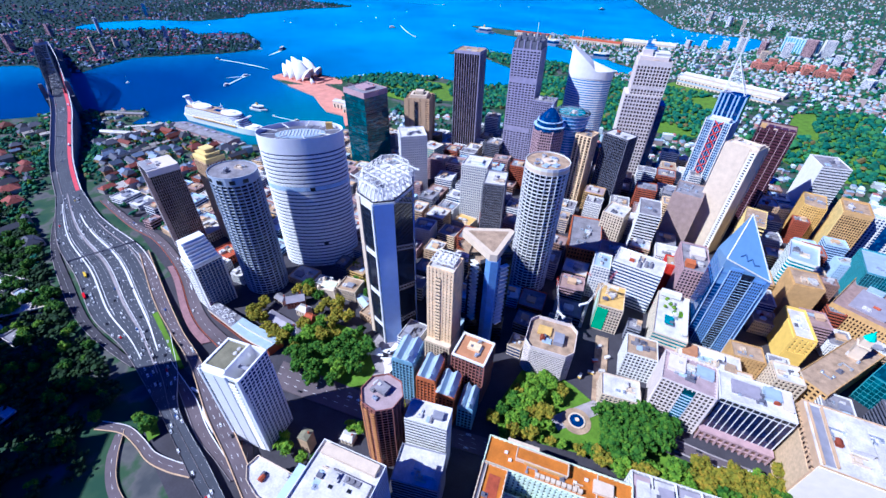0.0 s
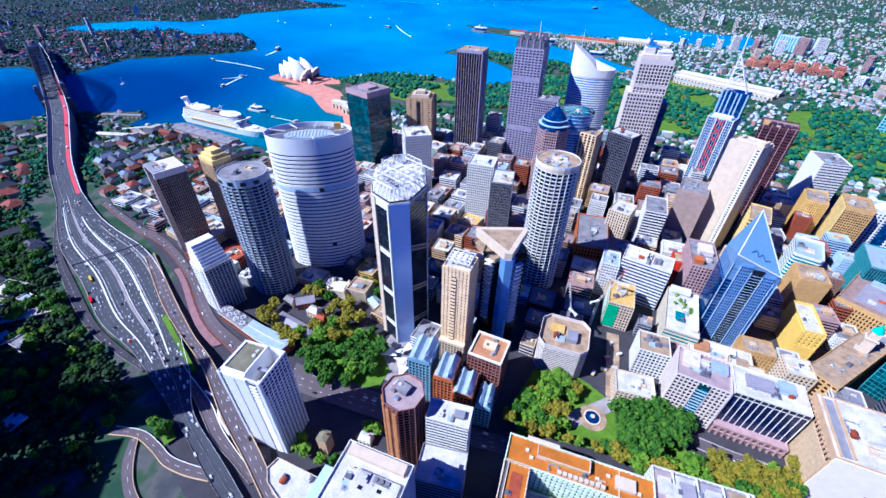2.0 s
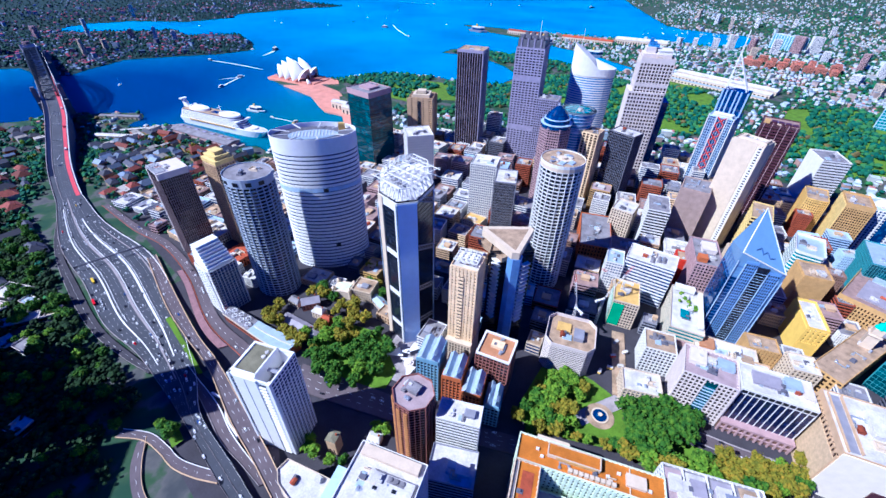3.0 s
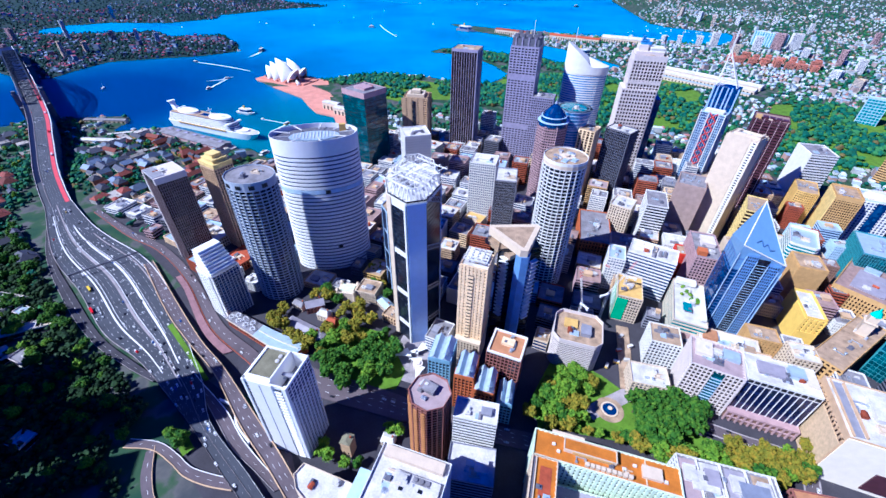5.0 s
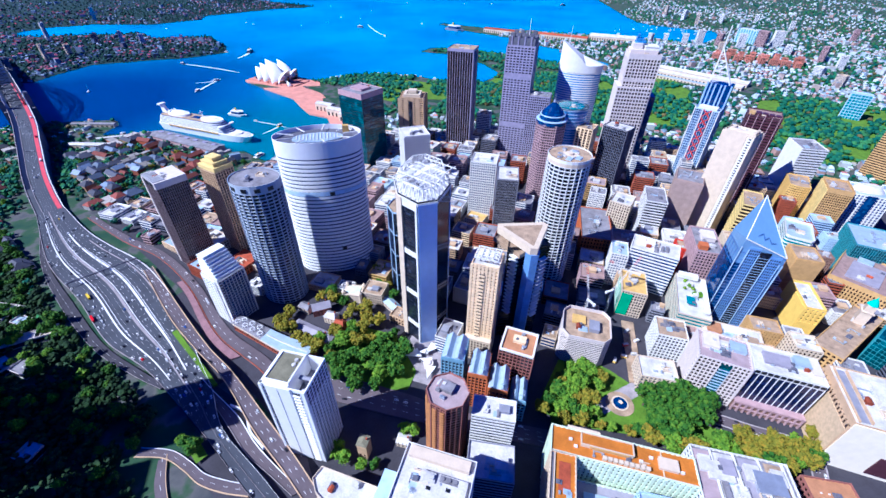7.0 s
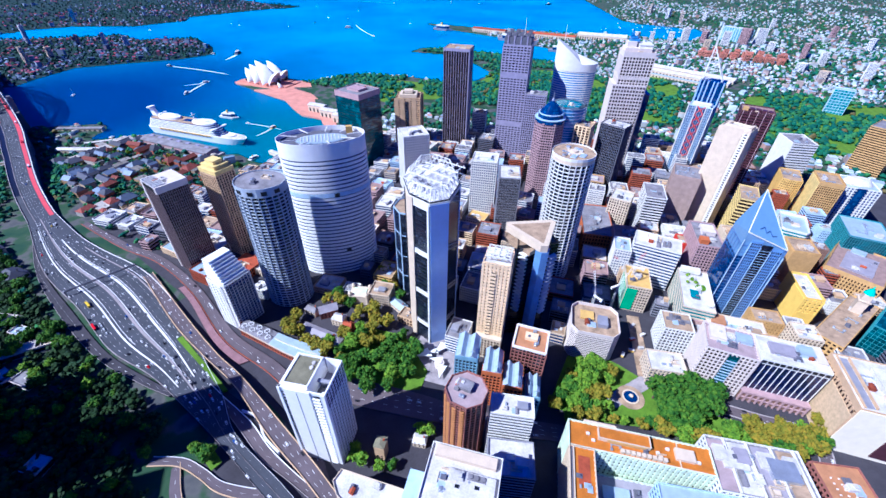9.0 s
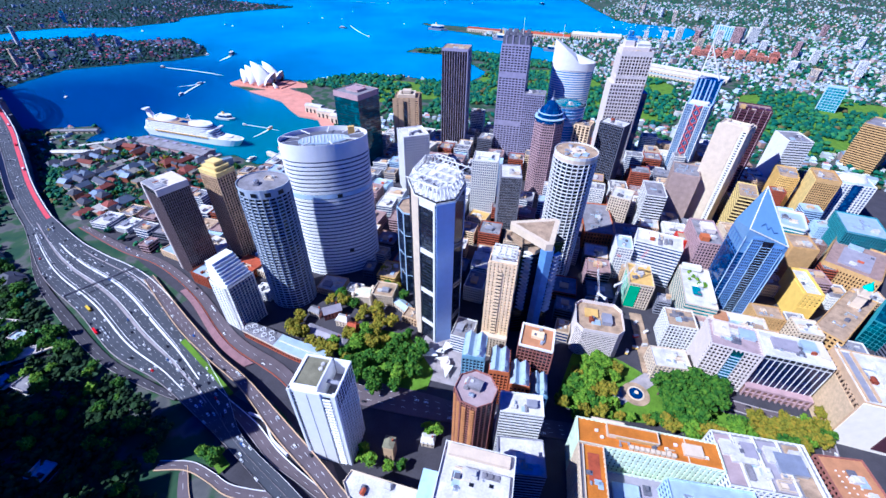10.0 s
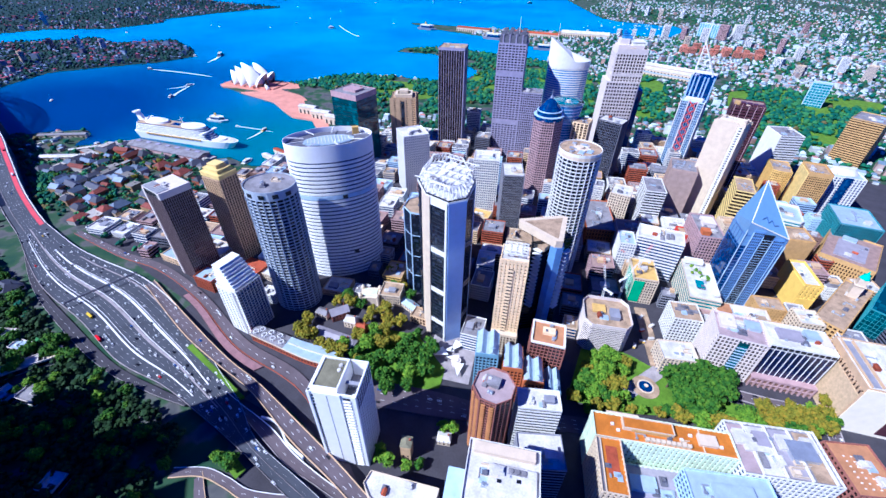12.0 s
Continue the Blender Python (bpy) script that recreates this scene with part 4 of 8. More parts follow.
# dark crown of the lilac tower
_h = 250 - crown_tower.location[2]
part("crown", Shape().box(0, 0, _h, 50, 50, 14), crown_tower, "dark glass crown", mats=(DARKGREY,))
for _x in (-18, -6, 6, 18):
    part("crown_box", Shape().box(_x, -20, _h + 14, 7, 10, 7), crown_tower, mats=(DARKGREY,))
    part("crown_box", Shape().box(_x, 18, _h + 14, 7, 10, 7), crown_tower, mats=(DARKGREY,))
    part("crown_column", Shape().box(_x, -25.6, _h, 2.2, 1.4, 16), crown_tower, mats=(LILAC,))
for _z in (0.32, 0.74):
    part("plain_band", Shape().box(0, 0, _h * _z, 53.4, 53.4, 9), crown_tower, mats=(LILAC,))
part("roof_mast", Shape().beam((8, 8, _h + 14), (8, 8, _h + 42), 0.5), crown_tower, mats=(WHITE,))

# sail
_h = 200 - sail_tower.location[2]
_r = ring(36, 43, 27)
part("sail", sloped(_r, _h - 2, [_h + 12 + 40 * max(0.0, (8 - x) / 51) ** 0.8 for x, y in _r]), sail_tower, "smooth white curved sail", mats=(WHITE,))
part("sail_mast", Shape().beam((-30, 0, _h + 30), (-30, 0, _h + 78), 0.5), sail_tower, mats=(WHITE,))

# dome and spire
_h = 165 - dome_tower.location[2]
_s = Shape()
for _r0, _r1, _z0, _z1 in ((25, 24, 0, 6), (21, 20, 6, 14), (19, 16, 14, 20), (15, 9, 20, 27), (9, 2, 27, 33)):
    _s.prism(ring(24, _r0), _h + _z0, _h + _z1, ring(24, _r1))
part("dome", _s, dome_tower, "dark blue stepped dome", mats=(G_BLUE,))
part("dome_ring", Shape().prism(ring(24, 25.4), _h + 5.6, _h + 6.8).prism(ring(24, 20.6), _h + 13, _h + 14.3), dome_tower, mats=(BLUEW,))
part("finial", Shape().prism(ring(12, 2.6), _h + 33, _h + 37, ring(12, 1.2)).beam((0, 0, _h + 37), (0, 0, _h + 46), 0.5), dome_tower, mats=(STEEL,))

# glass drum widening to the top
_h = 180 - drum_tower.location[2]
part("drum_top", Shape().prism(ring(32, 25), _h - 34, _h + 1, ring(32, 31)), drum_tower, "flared pale glass drum", mats=(G_BRIGHT,))
for _k in range(6):
    part("drum_ring", Shape().prism(ring(32, 26.4 + _k), _h - 30 + _k * 6, _h - 29 + _k * 6), drum_tower, mats=(BLUEW,))
for _i in range(10):
    _a = math.pi * _i / 5
    part("roof_spoke", Shape().beam((6 * math.cos(_a), 6 * math.sin(_a), _h + 2), (30 * math.cos(_a), 30 * math.sin(_a), _h + 1.6), 0.3), drum_tower, mats=(STEEL,))
part("roof_well", Shape().prism(ring(32, 22), _h + 1, _h + 1.3), drum_tower, "teal roof well", mats=(G_SEA,))

# finned blue block: arcaded podium, row of windows under the roof
part("podium", Shape().box(0, -18.6, 0, 58, 5, 15), fin_block, "brown stone podium", mats=(BROWN,))
part("podium_roof", Shape().box(0, -19.6, 15, 60, 7.4, 0.7), fin_block, mats=(PINK,))
_me = Shape().box(0, 0, 0, 1.3, 1.6, 15).mesh("podium_column", PINK)
for _i in range(12):
    part("podium_column", _me, fin_block, "", (-29 + 5.27 * _i, -22.6, 0))
part("podium_beam", Shape().box(0, -22.6, 6.8, 60, 1.4, 1.1).box(0, -22.6, 13.4, 60, 1.4, 1.5), fin_block, mats=(PINK,))
_me = Shape().box(0, 0, 0, 4.0, 1.2, 3.4).mesh("crown_window", BLACK)
for _i in range(11):
    part("crown_window", _me, fin_block, "", (-26 + 5.2 * _i, -16.1, 84 - fin_block.location[2] - 4.3))

# comb of fins
_h = 160 - comb_tower.location[2]
for _i in range(8):
    part("roof_blade", Shape().box(-15.5 + _i * 4.4, -12, _h - 5, 1.4, 14, 9), comb_tower, "white concrete blade", mats=(WHITE,))
part("edge_pier", Shape().box(-17.2, -18.6, 0, 4.5, 1.6, _h), comb_tower, "pale precast edge", mats=(COOLWHITE,))
part("crown_frame", Shape().box(0, 0, _h - 6.2, 38.6, 37.6, 8.5), comb_tower, "pale precast crown", mats=(COOLWHITE,))
for _i in range(7):
    part("crown_slot", Shape().box(-13.2 + 4.4 * _i, -19.0, _h - 5, 2.4, 1.0, 6), comb_tower, "dark slot", mats=(BLACK,))
    part("roof_slot", Shape().box(-13.2 + 4.4 * _i, -12, _h + 2.3, 2.4, 12, 0.2), comb_tower, mats=(BLACK,))

# golden stepped crown
_h = 156 - gold_tower.location[2]
for _w, _z in ((34, 0), (26, 5), (16, 10)):
    part("crown_step", Shape().box(0, 0, _h + _z, _w, _w * 0.8, 5).box(0, 0, _h + _z + 5, _w + 1, _w * 0.8 + 1, 0.6), gold_tower, "golden cornice", mats=(GOLD,))
for _x in (-14, 14):
    for _y in (-11, 11):
        part("corner_turret", Shape().prism(ring(8, 3.4), _h - 4, _h + 9).prism(ring(8, 3.8), _h + 9, _h + 13, ring(8, 0.6)), gold_tower, mats=(GOLD,))

# round tower roof
_h = 206 - round_tower.location[2]
part("roof_ring", Shape().prism(ring(40, 9), _h, _h + 0.5).prism(ring(12, 4), _h + 0.5, _h + 2.5), round_tower, mats=(CREAM,))
for _i in range(7):
    _a = 0.9 * _i
    part("roof_hut", Shape().box(10 * math.cos(_a), 10 * math.sin(_a), _h, 3, 2.2, 1.6), round_tower, mats=(R_WHITE,))

# beige tower: pale base, pale strip, roof frame
_h = 157 - beige_tower.location[2]
part("base_block", Shape().box(0, -4, 0, 29, 29, 34), beige_tower, "cream base block", mats=(CREAM,))
_me = Shape().box(0, 0, 0, 1.5, 0.7, 1.7).mesh("base_window", G_BROWN)
for _i in range(8):
    for _k in range(7):
        part("base_window", _me, beige_tower, "", (-12 + _i * 3.4, -18.7, 5 + _k * 4))
part("balcony_strip", Shape().box(-2, -12.6, 34, 5, 1.6, _h - 44), beige_tower, "dark balcony strip", mats=(G_DARK,))
for _k in range(19):
    part("balcony_bar", Shape().box(-2, -13.6, 36 + _k * 4.6, 5.4, 0.8, 2.4), beige_tower, mats=(BEIGE,))
_s = Shape()
for _i in range(5):
    _s.beam((-11 + 5.5 * _i, -9, _h + 6), (-11 + 5.5 * _i, 10, _h + 6), 0.5).beam((-12, -9 + 4.7 * _i, _h + 6), (12, -9 + 4.7 * _i, _h + 6), 0.5)
part("roof_grille", _s, beige_tower, mats=(WHITE,))

# terraced block: storeys stepping back from the street, white flank, dark balcony front
_h = 94 - terrace_block.location[2]
for _k in range(8):
    _w = 28 - 2.3 * _k
    part("terrace_storey", Shape().box(_w / 2 - 15, 0, _h - 0.4 + _k * 3.2, _w, 30 - _k * 0.6, 3.0), terrace_block, mats=(BLUEW if _k % 2 else WHITE,))
    part("terrace_slab", Shape().box(_w / 2 - 14.4, 0, _h + 2.5 + _k * 3.2, _w + 1.6, 31.6 - _k * 0.6, 0.5), terrace_block, "white terrace slab", mats=(PUREWHITE,))
    part("terrace_rail", Shape().box(_w - 14.2, 0, _h + 2.9 + _k * 3.2, 0.4, 31 - _k * 0.6, 1.0), terrace_block, mats=(PUREWHITE,))
part("white_flank", Shape().box(-3, -16.9, 0, 24, 0.9, _h), terrace_block, "white wall with small windows", mats=(PUREWHITE,))
_me = Shape().box(0, 0, 0, 1.6, 0.6, 1.5).mesh("flank_window", G_DARK)
for _i in range(4):
    for _k in range(17):
        part("flank_window", _me, terrace_block, "", (-12 + 6 * _i, -17.2, 4 + 3.7 * _k))
part("front_glazing", Shape().box(15.4, 1, 0, 1.4, 28, _h - 3), terrace_block, "dark blue balcony glazing", mats=(G_BLUE,))
_me = Shape().box(0, 0, 0, 1.2, 27, 0.4).mesh("balcony_edge", STEEL)
for _k in range(17):
    part("balcony_edge", _me, terrace_block, "", (16.4, 1, 3 + 3.7 * _k))

# hotel: roof garden and pool
_h = 66 - hotel.location[2]
part("pool_basin", Shape().box(-3, -12, _h - 0.3, 9, 14, 0.7), hotel, "turquoise roof pool", mats=(G_SEA,))
for _i in range(9):
    _p = (rng.uniform(-12, 10), rng.uniform(-4, 28))
    part("planter", Shape().prism([(_p[0] + x, _p[1] + y) for x, y in ring(7, rng.uniform(2, 4))], _h - 0.3, _h + rng.uniform(1.2, 3.2), [(_p[0] + x, _p[1] + y) for x, y in ring(7, 1.6)]), hotel, "green roof planting", mats=(LEAF_LIGHT,))
part("terrace_wall", Shape().box(13, 0, _h - 0.3, 5, 60, 3.2).box(-4, 33, _h - 0.3, 22, 8, 5), hotel, mats=(WHITE,))

# nearest block: skylights, stepped wings
_h = 132 - near_block.location[2]
part("roof_wing", Shape().box(6, -6, _h - 0.3, 30, 28, 2.6), near_block, mats=(R_WHITE,))
for _x, _y in ((-2, -2), (10, 0), (0, -14), (12, -14)):
    part("skylight", Shape().box(_x, _y, _h + 2.3, 2.6, 2.0, 0.5), near_block, "dark skylight", mats=(BLACK,))
part("side_wing", Shape().box(-29, -8, 0, 12, 30, _h - 12), near_block, "pale blue-glazed side wing", mats=(BLUEW,))
part("upper_step", Shape().box(0, 17, _h - 0.3, 40, 7, 3.5), near_block, mats=(CREAM,))

# maroon and cream slabs: thin pale ribs, plant rooms
_h = 192 - maroon_tower.location[2]
for _i in range(5):
    part("rib", Shape().box(-20 + 10 * _i, -20.8, 0, 0.8, 0.9, _h + 3), maroon_tower, "thin pale rib", mats=(PINK,))
    part("roof_step", Shape().box(-18 + 9 * _i, -14 + 2 * _i, _h - 0.5, 7, 10, 6 - _i), maroon_tower, mats=(MAROON if _i else TAN,))
_h = 194 - cream_slab.location[2]
part("blank_flank", Shape().box(-4.5, -14.6, 0, 30, 1.2, _h + 2), cream_slab, "blank cream wall", mats=(CREAM,))
part("edge_strip", Shape().box(15.6, -14.4, 0, 7.4, 1.4, _h - 3), cream_slab, "white strip with small windows", mats=(WHITE,))
_me = Shape().box(0, 0, 0, 3.4, 0.5, 1.6).mesh("strip_window", G_BROWN)
for _k in range(42):
    part("strip_window", _me, cream_slab, "", (15.6, -15.0, 4 + _k * 3.9))
part("roof_frame", Shape().box(2, -9, _h, 33, 1.2, 4).box(16, 0, _h, 3, 20, 4).box(-14, 2, _h, 4, 18, 3), cream_slab, mats=(CREAM,))

# dark slots on the pinkish tower, panes on the teal tower
_h = 140 - slot_tower.location[2]
part("slot", Shape().box(-3, -23.9, 8, 7, 1.2, _h - 14), slot_tower, "dark window slot", mats=(G_DARK,))
part("top_step", Shape().box(0, 0, _h, 36, 34, 6).box(0, 0, _h + 6, 18, 16, 6), slot_tower, mats=(CREAM,))
_h = 175 - teal_tower.location[2]
_me = Shape().box(0, 0, 0, 62.8, 58.8, 0.35).mesh("transom", BLACK)
for _k in range(20):
    part("transom", _me, teal_tower, "", (0, 0, 4 + _k * 7.4))

# ---- blocks of several wings, gabled blocks, odd roofs ----
orange_block = tower("orange-roofed mint green block along the park", -32.2, 168.8, 23.5, (110, 22), 75, MINT, G_BROWN, R_ORANGE, 3.8, 2.3, 4, 2.3, plant=((-10, 2, 30, 8, 3, TAN), (34, 0, 14, 9, 3, CREAM)), units=5, name="office_block")
orange_wing = tower("orange-roofed stone wing beside a dark street", -60.7, 120.4, 23.5, (19, 43), 75, CREAM, G_BROWN, R_ORANGE, 3.8, 1.6, 4, 1.8, name="office_block")
plant_block = tower("white and grey office block with rooftop plant", 50, 208, 25, (70, 44), 73, WHITE, G_BLUE, R_GREY, 3.7, 1.7, 4.5, 1.2, plant=((-18, 4, 18, 14, 3, R_WHITE), (16, 2, 20, 16, 4, STEEL)), units=10, name="office_block")
tower("pale blue metal-roofed office block", 22, 152, 26, (62, 30), 70, BLUEW, G_BLUE, R_BLUE, 3.7, 1.5, 4, 0.8, plant=((0, 0, 30, 12, 3, R_BLUE),), units=8, name="office_block")
clay_block = tower("brick block with a clay-brown roof terrace", 118, 250, 28, (36, 44), 51, BRICKROSE, G_BROWN, R_CLAY, 3.7, 1.4, 4, 1.6, name="office_block")
tower("low block with a curved white metal roof", -192, 17, 18, [(-28, -2), (-20, -10), (-5, -15), (10, -16), (30, -10), (30, 10), (-26, 8)], 57, CREAM, G_DARK, R_WHITE, 4, 1.6, 0, units=3, name="office_block")
tower("white terraced low block with a cluttered roof", 20, 394, 18, (60, 30), 54, CREAM, G_BROWN, R_WHITE, 3.7, 1.7, 4, 1.6, plant=((-18, 4, 14, 14, 3, R_CLAY), (4, 6, 20, 8, 4, PUREWHITE), (20, -4, 10, 12, 2, R_TAN)), units=10, name="office_block")
tower("low pale office block in front of a mint facade", -24, 138, 25, (58, 30), 50, MINT, G_BROWN, R_LILAC, 3.7, 2.2, 4, 2.2, plant=((-10, 0, 20, 12, 3, R_BLUE),), units=6, name="office_block")
tower("white gridded office tower with a plant floor", -368, 470, 25, (40, 36), 126, WHITE, G_BLUE, R_WHITE, 3.6, 1.5, 3.4, 1.4, plant=((0, 0, 18, 14, 4, WHITE),))
tower("dark glass octagonal tower with a tan roof", -338, 252, 20, ring(8, 22, 22, 0.5), 150, BLUEW, G_DARK, R_TAN, 30, 0.6, 16, 1.2, units=3)
tower("stone block with a golden tiled roof", -345, 420, 10, (30, 24), 50, CREAM, G_BROWN, OCHRE, 3.8, 1.8, 4, 2, name="office_block")
tower("ornate orange-brown stone arcade with a small dome", -186, 515, 25, (44, 90), 56, ORANGEBRICK, G_BROWN, R_GREY, 4.2, 2.0, 4.5, 2.2, units=8, name="office_block")
tower("teal glass office block with fine mullions", 141, 688, 10, (50, 62), 80, GLASSFRAME, G_TEAL, R_BLUE, 3.8, 0.25, 3, 0.25, name="office_block")
barrel_tower = tower("dark blue tower with white window grids and a pale barrel roof", 130, 818, 14, (48, 48), 97, WHITE, G_BLUE, R_BLUE, 3.6, 1.3, 5, 1.8)
tower("tan stone tower with rows of dark windows", 195, 1120, -20, (56, 70), 118, TAN, G_BROWN, R_GREY, 3.8, 2.2, 0)
tower("long stone post office with a tan gravel roof", 122, 480, -20, (28, 110), 58, TAN, G_BROWN, R_TAN, 4.4, 2.0, 4.4, 2.0, units=5, name="office_block")
tower("dark teal glass block with a fine frame", 178, 512, -18, (44, 80), 62, GLASSFRAME, G_TEAL, G_TEAL, 3.8, 0.3, 4, 0.3, units=0, name="office_block")
tower("tan low block with a rooftop loggia", 48, 438, 22, (30, 22), 52, TAN, G_BROWN, R_TAN, 3.6, 2.3, 3.4, 2.2, name="office_block")
tower("cream low block with a rooftop pool", 84, 428, 22, (24, 24), 58, CREAM, G_BROWN, R_WHITE, 3.8, 1.6, 4, 1.6, name="office_block")
post_block = tower("golden stone corner block with a sunken roof court", 140, 620, -12, (60, 84), 60, TAN, G_BROWN, R_BROWN, 3.6, 1.6, 3.4, 1.8, crown=4, lip=2.4, plant=((0, -4, 34, 50, 2, R_LILAC), (-6, 26, 16, 12, 4, R_BLUE)), name="office_block")
round_block = tower("white round-cornered office block with teal glazing", 57, 643, 6, [(-16, -24), (-13, -27), (13, -27), (16, -24), (16, 26), (-16, 26)], 80, WHITE, G_SEA, R_BLUE, 3.8, 1.6, 0, lip=3, name="office_block")
tower("mauve grey office tower clad in small windows", -42, 508, 21, (30, 60), 93, PINK, G_DARK, R_GREY, 3.7, 1.5, 3.6, 1.3, plant=((2, 8, 16, 20, 5, COOLWHITE), (-8, -20, 10, 10, 6, ORANGEBRICK)))
tower("small white apartment block with balconies", -36, 352, 22, (30, 28), 62, WHITE, G_DARK, R_TAN, 3.4, 1.5, 4, 1.2, units=6, name="office_block")
tower("golden-banded apartment slab behind the glass tower", -10, 640, 8, (24, 50), 108, GOLD, G_BROWN, R_TAN, 4.4, 1.7, 0, out=0.8)
tower("bright red narrow block between pale towers", -66, 516, 20, (12, 22), 70, REDP, G_BROWN, R_TAN, 3.6, 3.0, 5, 4.2, units=1, name="office_block")
tower("bright blue glass slab beyond the park", 148, 1545, -4, (44, 26), 92, BLUEW, G_SEA, R_BLUE, 7, 1.2, 7, 0.8, units=2)
tower("pink-roofed low block by the park", -32, 300, 26, (36, 26), 48, CREAM, G_BLUE, R_WHITE, 3.6, 1.7, 4, 1.4, name="office_block")
tower("white narrow block beside a tower crane", -128, 440, 20, (20, 30), 78, WHITE, G_BLUE, R_BLUE, 3.6, 1.7, 3.6, 1.2, name="office_block")
tower("dark square office tower by the quay", -560, 560, 10, (34, 34), 70, CREAM, G_SEA, R_WHITE, 3.8, 1.5, 0, name="office_block")

for _x, _y, _w, _d, _h, _m, _r, _l in ((-572, 88, 30, 22, 44, RUST, R_BLUE, "brick row block with a pale metal roof"),
                                   (-302, 196, 20, 16, 36, SANDY, R_TAN, "low sandstone terrace building"), (-624, 130, 40, 30, 40, CREAM, R_WHITE, "low cream podium block"),
                                   (-545, 128, 34, 40, 38, RUST, R_TERRA, "red brick block with a terracotta roof"), (-520, 150, 30, 30, 36, CREAM, R_WHITE, "low pale courtyard block"), (-660, 92, 46, 20, 36, BEIGE, R_BLUE, "long low block with a pale roof")):
    tower(_l + " beside the street", _x, _y, 10, (_w, _d), _h, _m, G_BROWN, _r, 3.4, 1.5, 4, 1.6, units=3, name="row_block", category="row block")

CLOCK = thing("clock_tower", "cream stone clock tower with a green copper cap", "clock tower", 130, 505, ground_at(130, 505) - 1)
part("shaft", Shape().box(0, 0, 0, 10, 10, 50).box(0, 0, 50, 12, 12, 1.2).box(0, 0, 51, 8.5, 8.5, 9), CLOCK, mats=(CREAM,))
part("cap", Shape().prism(ring(8, 5.4), 60, 66, ring(8, 2.6)).prism(ring(8, 1.6), 66, 71, ring(8, 0.3)), CLOCK, "green copper cap", mats=(mat("copper_green", (0.10, 0.50, 0.38), 0.6),))


def gabled_block(x, y, w, d, top, wall, label):
    ob = tower(label, x, y, 25, (w, d), top, wall, G_DARK, R_BLUE, 3.5, 1.3, 3.5, 1.1, lip=0, units=0, name="gabled_block", category="apartment block")
    h = top - ob.location[2]
    for sx in (-1, 1):
        part("roof_slope", Shape().gable(sx * w / 4, 0, h - 0.2, d + 1.2, w / 2 - 0.4, 5.5, 90, 0), ob, "pale blue metal roof", mats=(R_BLUE,))
    part("gable_wall", Shape().box(0, -d / 2 - 0.7, h - 3, w, 0.6, 5), ob, mats=(wall,))
    part("roof_gutter", Shape().box(0, 0, h - 0.1, 2.2, d, 1.2), ob, mats=(R_BLUE,))
    part("dormer", Shape().box(w / 4, -d / 4, h, 4, 5, 5).gable(w / 4, -d / 4, h + 5, 5, 6, 2), ob, mats=(R_BLUE,))
    return ob


gabled_block(-195, 163, 21, 28, 86, SKYBLUE, "blue-walled apartment block with twin pale metal gables")
gabled_block(-169, 168, 18, 27, 78, ORANGEBRICK, "brick-red apartment block with twin pale metal gables")
gabled_block(-148, 171, 18, 26, 70, ORANGEBRICK, "brick-red apartment block with pale metal gables")
gabled_block(-130, 180, 14, 24, 58, SKYBLUE, "low blue apartment block with pale metal gables")


def heritage(x, y, rot, w, d, wall_top, rise, wall, roof, label, hip=0.0):
    """An old low house with a pitched roof, chimney, dark windows and eaves."""
    z0 = ground_at(x, y) - 1
    h = wall_top - z0
    FOOT.append((x, y, math.hypot(w, d) / 2))
    ob = thing("heritage_house", label, "house", x, y, z0, rot)
    part("wall", Shape().box(0, 0, 0, w, d, h), ob, mats=(wall,))
    part("roof", Shape().gable(0, 0, h, w + 1.2, d + 1.2, rise, 0, hip), ob, mats=(roof,))
    part("chimney", Shape().box(w * 0.3, d * 0.15, h, 1.3, 1.3, rise + 1.6), ob, mats=(RUST,))
    s = Shape()
    for i in range(int(w / 4)):
        for z in (1.8, 5.4):
            if z < h - 2:
                s.box(-w / 2 + 2.4 + i * 4, -d / 2 - 0.05, z + 1, 1.3, 0.3, 1.9)
    tagged(part("window_row", s, ob, "dark sash windows", mats=(G_DARK,)), kind="stuff")
    return ob


heritage(-365, 113, 12, 56, 13, 33, 3.0, COOLWHITE, R_LILAC, "long terrace house under a lilac grey sheet roof", 5)
heritage(-388, 143, 60, 22, 13, 36, 6, BRICKROSE, R_LILAC, "brick church hall with a grey pitched roof")
heritage(-366, 141, 20, 15, 11, 36, 4, CREAM, R_WHITE, "cream hall with a pale roof among the trees", 3)
heritage(-348, 139, 20, 13, 11, 35, 5, RUST, R_TERRA, "small brick house with a red roof among the trees", 2)
heritage(-405, 132, 10, 16, 10, 34, 4, CREAM, R_GREY, "small rendered house with a grey roof", 2)
heritage(-326, 204, -10, 24, 12, 33, 3, CREAM, R_BLUE, "low hall with a pale blue metal roof")
heritage(-214, 55, 25, 9, 10, 48, 1.5, SANDY, R_MOSS, "narrow old sandstone building with a flat gabled top", 3)
heritage(-193, 84, 25, 12, 9, 33, 2, CREAM, R_WHITE, "small cream kiosk building on the corner", 2)
COURT = thing("court_house", "cream stone house with corner turrets and a green roof", "house", -375, 186, ground_at(-375, 186) - 1, 30)
part("wall", Shape().box(0, 0, 0, 24, 19, 14).box(0, 0, 14, 25, 20, 0.8), COURT, mats=(CREAM,))
part("roof", Shape().box(0, 0, 14.8, 17, 12, 1.2), COURT, "pale green roof panel", mats=(MINT,))
